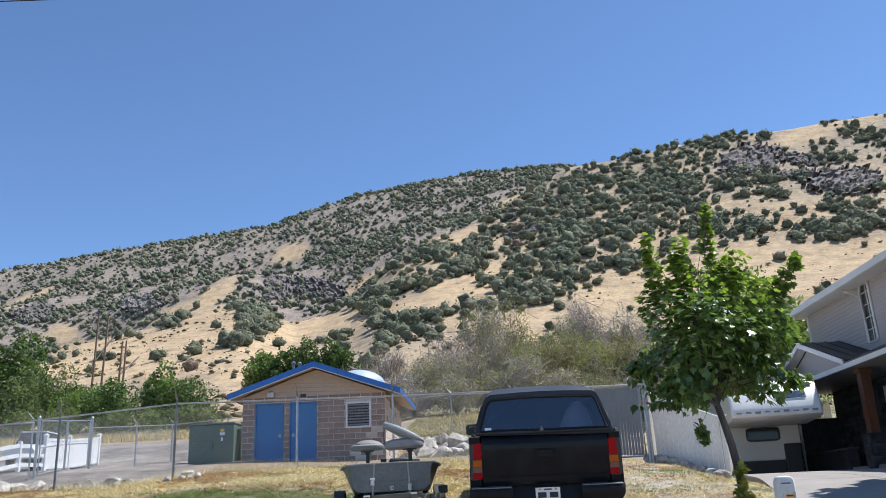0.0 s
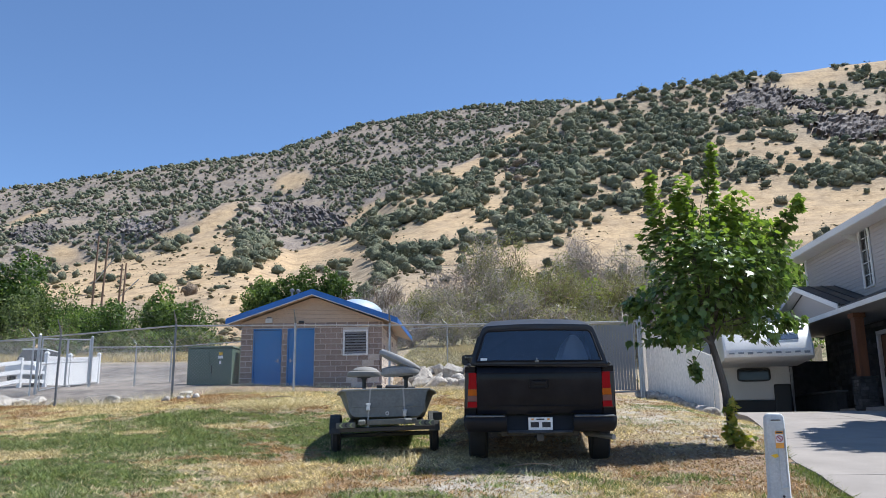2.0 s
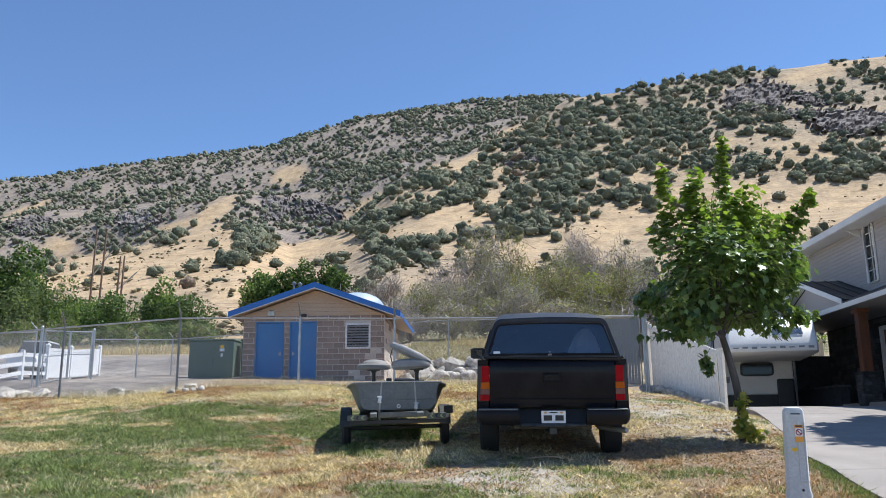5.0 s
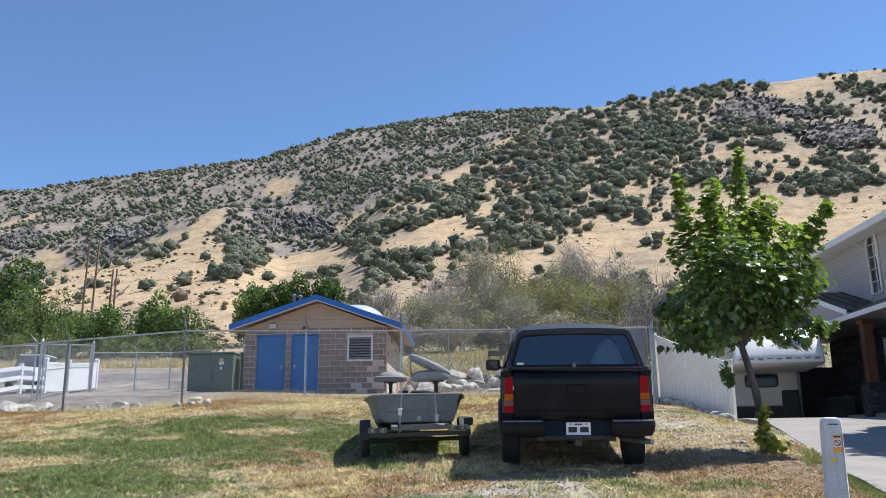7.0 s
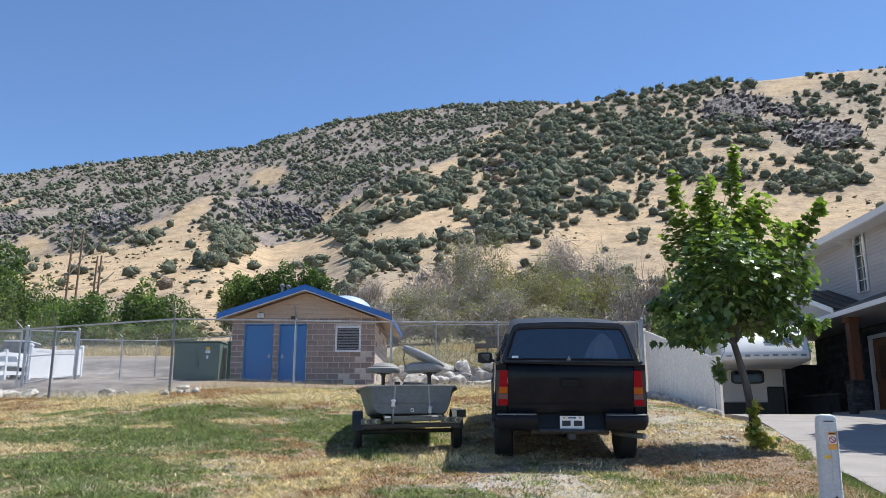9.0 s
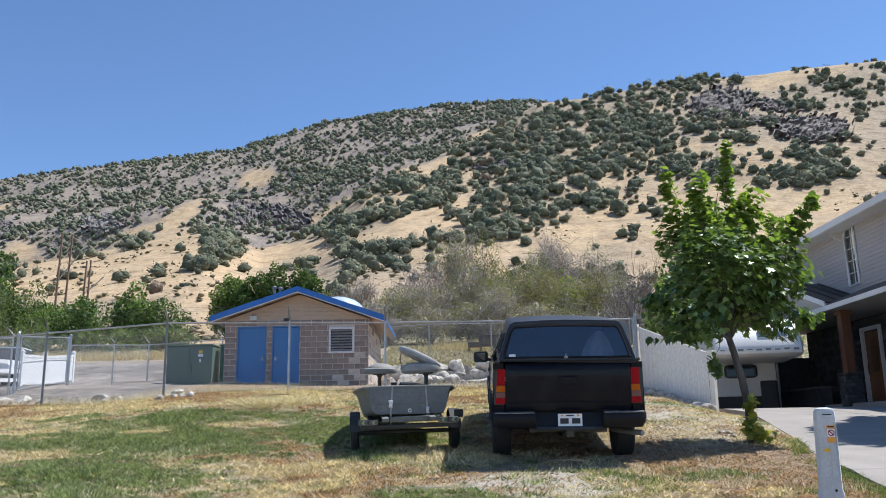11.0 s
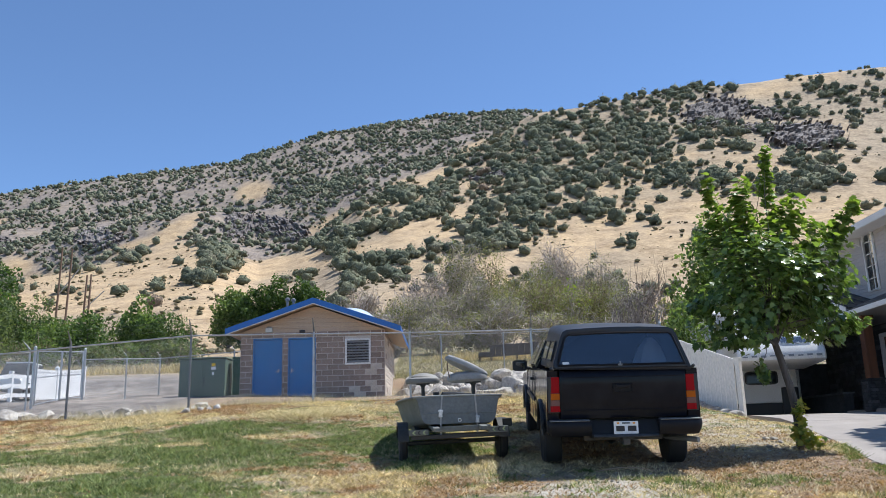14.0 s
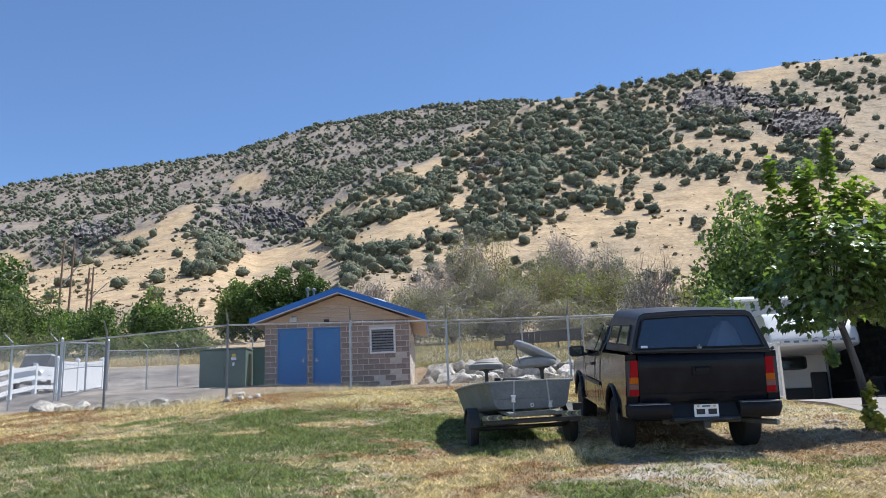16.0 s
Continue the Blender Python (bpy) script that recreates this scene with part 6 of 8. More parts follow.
def house():
    h = thing("house", "two-storey house with grey lap siding and a cedar-posted porch", "house", pose(0, 0, 0))
    X, ya, yb = 11.9, 15.5, 29.7
    ztop, zfloor = 6.55, 3.75
    win_y, win_w, wz0, wz1 = 25.02, 0.62, 4.62, 6.50
    # upper wall with an opening for the arched window
    bm = bmesh.new()
    for y0, y1 in ((ya, win_y - win_w / 2), (win_y + win_w / 2, yb)):
        box(bm, (X + 0.11, (y0 + y1) / 2, (zfloor + ztop) / 2), (0.2, y1 - y0, ztop - zfloor))
    box(bm, (X + 0.11, win_y, (zfloor + wz0) / 2), (0.2, win_w, wz0 - zfloor))
    wall = part("upper_wall", bm, M["siding"], h)
    bm = bmesh.new()
    box(bm, (X + 4.0, yb - 0.11, (zfloor + ztop) / 2), (7.7, 0.2, ztop - zfloor))
    box(bm, (X + 7.9, (ya + yb) / 2, (0.8 + ztop) / 2), (0.2, yb - ya - 0.3, ztop - 0.8))
    part("rear_wall", bm, M["siding"], h)
    n = 22
    for k in range(n):
        z0 = zfloor + 0.02 + k * 0.125
        for y0, y1 in ((ya, win_y - win_w / 2 - 0.05), (win_y + win_w / 2 + 0.05, yb)) if wz0 - 0.1 < z0 else ((ya, yb),):
            bm = bmesh.new()
            slab(bm, [(X, y0, z0 + 0.128), (X - 0.016, y0, z0), (X + 0.004, y0, z0)], (0, y1 - y0, 0))
            part("siding_board", bm, M["siding"], wall)
    # corner board
    bm = bmesh.new()
    box(bm, (X - 0.02, yb - 0.03, (zfloor + ztop) / 2), (0.06, 0.12, ztop - zfloor), None, 0.008)
    part("corner_board", bm, M["trim_white"], wall)
    # arched window
    bm = bmesh.new()
    r = win_w / 2
    outer = [(win_y - r, wz0), (win_y + r, wz0)] + [(win_y + r * math.cos(a), wz1 - r + r * math.sin(a)) for a in np.linspace(0, math.pi, 13)]
    ring = [(X - 0.03, y, z) for y, z in outer]
    tube(bm, ring + [ring[0]], 0.042, 6)
    wf = part("arched_window", bm, M["trim_white"], h, "tall arched window with white grid", True)
    bm = bmesh.new()
    slab(bm, [(X + 0.03, y, z) for y, z in outer], (0.012, 0, 0))
    part("pane", bm, M["house_glass"], wf)
    bm = bmesh.new()
    box(bm, (X + 0.6, win_y, (wz0 + wz1) / 2), (0.03, 1.4, 2.3))
    part("curtain", bm, M["white_cloth"], wf, "pale curtain")
    for z in (5.0, 5.38, 5.76, 6.14):
        bm = bmesh.new()
        box(bm, (X + 0.015, win_y, z), (0.025, win_w, 0.022))
        part("muntin", bm, M["trim_white"], wf)
    bm = bmesh.new()
    box(bm, (X + 0.015, win_y, (wz0 + wz1) / 2), (0.025, 0.022, wz1 - wz0))
    part("muntin", bm, M["trim_white"], wf)
    # main roof: eave along the side wall
    bm = bmesh.new()
    slab(bm, [(11.20, ya - 0.5, 6.44), (15.9, ya - 0.5, 8.4), (15.9, yb + 0.45, 8.4), (11.20, yb + 0.45, 6.44)], (0, 0, 0.10))
    slab(bm, [(20.4, ya - 0.5, 6.44), (15.9, ya - 0.5, 8.4), (15.9, yb + 0.45, 8.4), (20.4, yb + 0.45, 6.44)], (0, 0, 0.10))
    part("roof", bm, M["shingle"], h, "dark shingle roof")
    bm = bmesh.new()
    box(bm, (11.19, (ya + yb) / 2, 6.44), (0.03, yb - ya + 0.95, 0.20), None, 0.006)
    part("fascia", bm, M["trim_white"], h, "white eave fascia")
    bm = bmesh.new()
    slab(bm, [(11.2, ya - 0.5, 6.33), (X + 0.2, ya - 0.5, 6.40), (X + 0.2, yb + 0.45, 6.40), (11.2, yb + 0.45, 6.33)], (0, 0, 0.02))
    part("soffit", bm, M["trim_white"], h, "white soffit")
    bm = bmesh.new()
    slab(bm, [(11.2, yb + 0.44, 6.34), (15.9, yb + 0.44, 8.3), (15.9, yb + 0.44, 8.5), (11.2, yb + 0.44, 6.54)], (0, 0.03, 0))
    part("rake_board", bm, M["trim_white"], h)
    bm = bmesh.new()
    for y in (win_y + 0.55,):
        slab(bm, [(X, y, 6.38), (X - 0.5, y, 6.36), (X, y, 6.12)], (0, 0.06, 0))
    part("eave_bracket", bm, M["trim_white"], h)
    # porch roof: a low metal gable facing the drive, then a plain shed along the wall
    gx = 10.55
    y0, ym, y1, ze, zr = 24.25, 27.45, 30.65, 3.95, 5.02
    for a, s in ((y0, 1), (y1, -1)):
        bm = bmesh.new()
        slab(bm, [(gx, a, ze), (gx, ym, zr), (X, ym, zr), (X, a, ze)], (0, 0, 0.05))
        pr = part("porch_roof", bm, M["roof_metal"], h, "dark standing-seam porch roof")
        for k in range(4):
            x = gx + 0.04 + k * (X - gx - 0.08) / 3
            bm = bmesh.new()
            slab(bm, [(x - 0.012, a, ze + 0.05), (x - 0.012, ym, zr + 0.05), (x + 0.012, ym, zr + 0.05), (x + 0.012, a, ze + 0.05)], (0, 0, 0.03))
            part("seam", bm, M["roof_metal"], pr)
        bm = bmesh.new()
        slab(bm, [(gx - 0.03, a, ze - 0.10), (gx - 0.03, ym, zr - 0.10), (gx - 0.03, ym, zr + 0.055), (gx - 0.03, a, ze + 0.055)], (0.028, 0, 0))
        part("rake_board", bm, M["trim_white"], pr)
    bm = bmesh.new()
    slab(bm, [(gx + 0.35, y0 + 0.15, ze - 0.08), (gx + 0.35, ym, zr - 0.10), (gx + 0.35, y1 - 0.15, ze - 0.08)], (0.05, 0, 0))
    part("porch_gable", bm, M["siding"], h, "grey sided porch gable")
    bm = bmesh.new()
    slab(bm, [(gx, y0, ze - 0.02), (gx, ym, zr - 0.02), (gx + 0.36, ym, zr - 0.02), (gx + 0.36, y0, ze - 0.02)], (0, 0, -0.02))
    slab(bm, [(gx, y1, ze - 0.02), (gx, ym, zr - 0.02), (gx + 0.36, ym, zr - 0.02), (gx + 0.36, y1, ze - 0.02)], (0, 0, -0.02))
    part("rake_soffit", bm, M["trim_white"], h)
    bm = bmesh.new()
    slab(bm, [(gx, ya, 3.86), (X, ya, 4.38), (X, y0 + 0.4, 4.38), (gx, y0 - 0.02, 3.86)], (0, 0, 0.05))
    part("porch_roof", bm, M["roof_metal"], h, "dark standing-seam porch roof")
    bm = bmesh.new()
    box(bm, (gx - 0.015, (ya + y1) / 2, 3.80), (0.03, y1 - ya, 0.14), None, 0.006)
    part("porch_fascia", bm, M["trim_white"], h, "white porch fascia")
    bm = bmesh.new()
    box(bm, ((gx + 12.6) / 2, (ya + y1) / 2, 3.735), (12.6 - gx, y1 - ya - 0.1, 0.02))
    part("porch_ceiling", bm, M["soffit_grey"], h, "grey porch ceiling")
    # porch: floor, posts on stone piers, stone wall with door
    bm = bmesh.new()
    box(bm, (11.9, (19 + 29) / 2, 0.90), (2.0, 10.0, 0.30), None, 0.02)
    part("porch_floor", bm, M["concrete"], h)
    for y in (24.3, 20.0):
        bm = bmesh.new()
        box(bm, (11.05, y, 2.80), (0.27, 0.27, 1.86), None, 0.012)
        post = part("porch_post", bm, M["cedar"], h, "reddish cedar post")
        bm = bmesh.new()
        box(bm, (11.05, y, 3.66), (0.36, 0.36, 0.14), None, 0.01)
        part("post_cap", bm, M["cedar"], post)
        bm = bmesh.new()
        box(bm, (11.05, y, 1.36), (0.44, 0.44, 1.0), None, 0.01)
        pier = part("stone_pier", bm, M["stone_joint"], h, "stacked stone pier")
        rr = random.Random(int(y * 10))
        z = 1.0
        while z < 1.80:
            hh = rr.uniform(0.07, 0.12)
            for sx, sy, ww in ((0, -1, 0.46), (-1, 0, 0.46)):
                s = -0.23
                while s < 0.22:
                    ln = min(rr.uniform(0.12, 0.24), 0.23 - s)
                    bm = bmesh.new()
                    c = s + ln / 2
                    box(bm, (11.05 + (c if sy else sx * 0.225), y + (c if sx else sy * 0.225), z + hh / 2), ((ln - 0.012) if sy else 0.05, (ln - 0.012) if sx else 0.05, hh - 0.012), None, 0.008)
                    part("stone", bm, M["stone"], pier)
                    s += ln
            z += hh
        bm = bmesh.new()
        box(bm, (11.05, y, 1.88), (0.54, 0.54, 0.06), None, 0.012)
        part("pier_cap", bm, M["stone"], pier)
    bm = bmesh.new()
    for y0w, y1w, z0w, z1w in ((16, 25.15, 1.05, 3.74), (26.2, 30.3, 1.05, 3.74), (25.15, 26.2, 3.3, 3.74)):
        box(bm, (12.62, (y0w + y1w) / 2, (z0w + z1w) / 2), (0.2, y1w - y0w, z1w - z0w))
    lw = part("lower_wall", bm, M["stone_joint"], h, "shaded stone-faced lower wall")
    rr = random.Random(8)
    z = 1.08
    while z < 3.66:
        hh = rr.uniform(0.12, 0.19)
        y = 23.6
        while y < 30.15:
            ln = min(rr.uniform(0.22, 0.5), 30.18 - y)
            if not (25.0 < y + ln and y < 26.35 and z < 3.45):
                bm = bmesh.new()
                box(bm, (12.51, y + ln / 2, z + hh / 2), (0.05 + rr.uniform(0, 0.02), ln - 0.015, hh - 0.015), None, 0.01)
                part("stone", bm, M["stone"], lw)
            y += ln
        z += hh
    bm = bmesh.new()
    for y in (25.12, 26.23):
        box(bm, (12.50, y, 2.2), (0.10, 0.12, 2.35), None, 0.01)
    box(bm, (12.50, 25.68, 3.36), (0.10, 1.23, 0.12), None, 0.01)
    df = part("door_frame", bm, M["trim_white"], h, "white door casing")
    bm = bmesh.new()
    box(bm, (12.58, 25.68, 2.17), (0.05, 0.98, 2.22), None, 0.01)
    dr = part("front_door", bm, M["door_wood"], h, "brown wooden front door")
    bm = bmesh.new()
    box(bm, (12.548, 25.68, 2.55), (0.02, 0.40, 1.0), None, 0.01)
    part("door_glass", bm, M["house_glass"], dr)
    bm = bmesh.new()
    tube(bm, [(12.53, 26.05, 1.95), (12.48, 26.05, 2.0), (12.48, 26.05, 2.25), (12.53, 26.05, 2.3)], 0.014, 8)
    part("door_pull", bm, M["black_plastic"], dr)
    bm = bmesh.new()
    box(bm, (11.75, 30.4, 1.90), (2.1, 0.25, 1.9), None, 0.02)
    part("porch_end_wall", bm, M["stone"], h, "dark stone end wall")
    bm = bmesh.new()
    box(bm, (11.0, 27.6, 1.20), (0.30, 3.6, 0.72), None, 0.02)
    low = part("porch_wall", bm, M["stone"], h, "low stone porch wall")
    bm = bmesh.new()
    box(bm, (11.0, 27.6, 1.59), (0.38, 3.7, 0.06), None, 0.01)
    part("coping", bm, M["stone"], low)


house()


def far_vinyl():
    f = thing("vinyl_fence", "pale vinyl fence seen beyond the porch", "fence", pose(0, 0, 0))
    for k in range(12):
        bm = bmesh.new()
        x = 12.0 + k * 0.16
        box(bm, (x, 34.0, 2.65), (0.15, 0.03, 2.2), None, 0.006)
        part("board", bm, M["vinyl"], f)
    bm = bmesh.new()
    box(bm, (12.9, 34.0, 3.78), (2.1, 0.07, 0.10), None, 0.01)
    part("rail", bm, M["vinyl"], f)


far_vinyl()


# ---------------------------------------------------------------- travel trailer behind the vinyl fence
def travel_trailer(x0, x1, y0, y1, zt):
    zb = gz((x0 + x1) / 2, y0)
    t = thing("travel_trailer", "dull grey travel trailer parked behind the vinyl fence", "trailer", pose(x0, y0, zb))
    w, d, h = x1 - x0, y1 - y0, zt - zb
    prof = [(0.0, 0.45), (0.0, h - 0.10), (0.05, h - 0.03), (0.14, h), (d / 2, h + 0.05), (d - 0.14, h), (d, h - 0.10), (d, 0.45)]
    bm = bmesh.new()
    loft(bm, [[(x, y, z) for y, z in prof] for x in (0.0, w)])
    body = part("body", bm, M["trailer_grey"], t, "", True)
    for z in (0.9, 1.9):
        bm = bmesh.new()
        box(bm, (w / 2, -0.006, z), (w - 0.02, 0.012, 0.05), None, 0.004)
        part("side_stripe", bm, M["stripe_grey"], body, "grey side stripe")
    bm = bmesh.new()
    tube(bm, [(0.1, -0.05, h - 0.14), (w - 0.1, -0.05, h - 0.14)], 0.05, 10)
    part("awning_roll", bm, M["white_metal"], t, "rolled white awning")
    for x in (w * 0.25, w * 0.7):
        bm = bmesh.new()
        box(bm, (x, -0.012, h * 0.62), (0.8, 0.024, 0.5), None, 0.01)
        part("window", bm, M["black_plastic"], t, "dark side window")
    for x in (w * 0.42, w * 0.58):
        wheel(t, x, 0.18, 0.34, 0.2, M["galv_dark"], M["black_rubber"])


travel_trailer(7.6, 10.2, 28.2, 30.6, 4.6)


# ---------------------------------------------------------------- foliage tools
def ico(sub):
    bm = bmesh.new()
    bmesh.ops.create_icosphere(bm, subdivisions=sub, radius=1.0)
    v = np.array([x.co[:] for x in bm.verts])
    f = np.array([[w.index for w in x.verts] for x in bm.faces])
    bm.free()
    return v, f


ICO1, ICO2, ICO3 = ico(1), ico(2), ico(4)


def leaf_quads(points, size, rs, aspect=0.55, up=0.3):
    """Pointed four-sided leaves at points, turned at random."""
    n = len(points)
    d = rs.normal(size=(n, 3))
    d[:, 2] += up
    d /= np.linalg.norm(d, axis=1, keepdims=True)
    e = np.cross(d, rs.normal(size=(n, 3)))
    e /= np.linalg.norm(e, axis=1, keepdims=True)
    s = (size * rs.uniform(0.6, 1.35, n))[:, None]
    p = np.asarray(points)
    v = np.stack([p - d * s * 0.5, p + e * s * aspect * 0.5, p + d * s * 0.5, p - e * s * aspect * 0.5], 1).reshape(-1, 3)
    f = np.arange(4 * n).reshape(-1, 4)
    return v, f


def lobe_points(lobes, n, rs, hollow=0.45):
    """n points in ellipsoid lobes (x, y, z, rx, ry, rz), denser to the outside."""
    w = np.array([l[3] * l[4] * l[5] for l in lobes]) ** 0.75
    idx = rs.choice(len(lobes), n, p=w / w.sum())
    d = rs.normal(size=(n, 3))
    d /= np.linalg.norm(d, axis=1, keepdims=True)
    r = (hollow + (1 - hollow) * rs.uniform(0, 1, n) ** 0.6)
    r = r * (1 + 0.22 * np.sin(d[:, 0] * 6 + idx) * np.cos(d[:, 2] * 5 + 2 * idx))
    l = np.array(lobes)[idx]
    return l[:, :3] + d * r[:, None] * l[:, 3:6]


def join(parts):
    vs, fs, k = [], [], 0
    for v, f in parts:
        vs.append(v)
        fs.append(f + k)
        k += len(v)
    return np.concatenate(vs), np.concatenate(fs)


def mesh_part(name, vf, mat, parent, label="", smooth=False):
    ob = new(name, numpy_mesh(name, vf[0], vf[1], mat, smooth))
    ob.parent = parent
    if label:
        ob["label"] = label
    return ob


M["maple"] = leafy("maple_leaf", (0.042, 0.080, 0.022), (0.165, 0.23, 0.066), 0.34, 0.32, 0.5)
M["maple_top"] = leafy("maple_young_leaf", (0.078, 0.138, 0.026), (0.20, 0.265, 0.05), 0.45, 0.40, 0.4)
M["willow_leaf"] = leafy("willow_leaf", (0.062, 0.086, 0.042), (0.18, 0.212, 0.105), 0.7, 0.4, 0.2)
M["maple_yellow"] = leafy("maple_shoot_leaf", (0.13, 0.19, 0.03), (0.38, 0.33, 0.06), 0.5, 0.4)
M["green_leaf"] = leafy("green_leaf", (0.052, 0.088, 0.028), (0.17, 0.225, 0.082), 0.6, 0.4, 0.3)
M["dark_leaf"] = leafy("dark_leaf", (0.022, 0.046, 0.013), (0.082, 0.128, 0.034), 0.6, 0.35, 0.3)
M["olive_leaf"] = leafy("olive_leaf", (0.078, 0.082, 0.042), (0.255, 0.245, 0.132), 0.75, 0.4, 0.2)
M["greygreen_leaf"] = leafy("greygreen_leaf", (0.115, 0.108, 0.078), (0.32, 0.295, 0.22), 0.8, 0.4, 0.2)
M["lime_leaf"] = leafy("lime_leaf", (0.16, 0.22, 0.03), (0.32, 0.37, 0.06), 0.6, 0.35, 0.3)
M["twig_grey"] = surface("grey_twig", (0.27, 0.225, 0.20), (0.54, 0.465, 0.415), 3, 0.9, 0, 0.3, 30, island=0.25)
M["twig_brown"] = surface("brown_twig", (0.18, 0.13, 0.092), (0.36, 0.275, 0.195), 3, 0.9, 0, 0.3, 30, island=0.25)


def limbs(bm, base, tips, r0, rs, bend=0.25):
    """Tapered limbs from base to each tip."""
    b0 = Vector(base)
    for tip in tips:
        t = Vector(tip)
        m1 = b0.lerp(t, 0.35) + Vector(rs.normal(size=3) * bend * 0.4 * (t - b0).length * 0.3)
        m2 = b0.lerp(t, 0.7) + Vector(rs.normal(size=3) * bend * 0.4 * (t - b0).length * 0.3)
        tube(bm, [b0, m1, m2, t], [r0, r0 * 0.62, r0 * 0.36, r0 * 0.1], 6)


def twig_quads(base, lobes, n, rs, width=0.03, length=1.2):
    """Long thin twigs that fan up and outward inside the lobes."""
    p = lobe_points(lobes, n, rs, 0.1)
    d = p - np.asarray(base)
    d /= np.linalg.norm(d, axis=1, keepdims=True) + 1e-6
    d = d * 0.7 + rs.normal(size=(n, 3)) * 0.6
    d /= np.linalg.norm(d, axis=1, keepdims=True)
    e = np.cross(d, rs.normal(size=(n, 3)))
    e /= np.linalg.norm(e, axis=1, keepdims=True)
    s = (length * rs.uniform(0.5, 1.3, n))[:, None]
    w = width
    v = np.stack([p - d * s * 0.5 - e * w, p - d * s * 0.5 + e * w, p + d * s * 0.5 + e * w * 0.3, p + d * s * 0.5 - e * w * 0.3], 1).reshape(-1, 3)
    return v, np.arange(4 * n).reshape(-1, 4)


def shrub(name, label, x, y, h, r, leaf, twig, seed, n=900, size=0.28, twigs=200, group="", squash=0.5, top=None):
    rs = np.random.RandomState(seed)
    z = gz(x, y)
    t = thing(name, label, "tree" if name.endswith("tree") else "shrub", pose(x, y, z), group=group)
    lobes = []
    k = 6
    for i in range(k):
        a = 2 * math.pi * (i + rs.uniform(-0.3, 0.3)) / k
        rr = r * rs.uniform(0.25, 0.62)
        zz = h * rs.uniform(0.30, 0.72)
        s = r * rs.uniform(0.38, 0.6)
        lobes.append((rr * math.cos(a), rr * math.sin(a), zz, s, s, min(s * 1.1, h * 0.32)))
    lobes.append((rs.uniform(-0.15, 0.15) * r, 0, h * 0.72, r * 0.5, r * 0.5, h * 0.28))
    lobes.append((0, 0, h * 0.28, r * 0.75, r * 0.7, h * 0.28))
    bm = bmesh.new()
    limbs(bm, (0, 0, -0.1), [l[:3] for l in lobes[:7]], max(0.05, h * 0.016), rs)
    stems = part("trunk" if name.endswith("tree") else "stems", bm, twig if twig else M["bark"], t, "", True)
    if not name.endswith("tree"):
        stems["kind"] = "stuff"
    if n:
        mesh_part("crown", leaf_quads(lobe_points(lobes, n, rs), size, rs, 0.6), leaf, t)
    if twigs and twig:
        mesh_part("twig_mass", twig_quads((0, 0, 0), lobes, twigs, rs, 0.026, h * 0.24), twig, t)["kind"] = "stuff"
    return t


# ---------------------------------------------------------------- young maple by the drive
def maple_leaf_mesh():
    half = [(0.0, 0.0), (0.10, 0.02), (0.30, -0.06), (0.26, 0.10), (0.50, 0.22), (0.36, 0.34), (0.44, 0.56), (0.22, 0.52), (0.14, 0.66), (0.0, 1.0)]
    out = half + [(-x, y) for x, y in reversed(half[1:-1])]
    v = [(x, y, 0.10 * abs(x) - 0.18 * (y - 0.4) ** 2) for x, y in out]
    c = (0.0, 0.35, -0.03)
    verts = np.array([c] + v)
    verts[:, 1] -= 0.3
    n = len(v)
    faces = np.array([[0, 1 + i, 1 + (i + 1) % n] for i in range(n)])
    return verts, faces


LEAF_V, LEAF_F = maple_leaf_mesh()


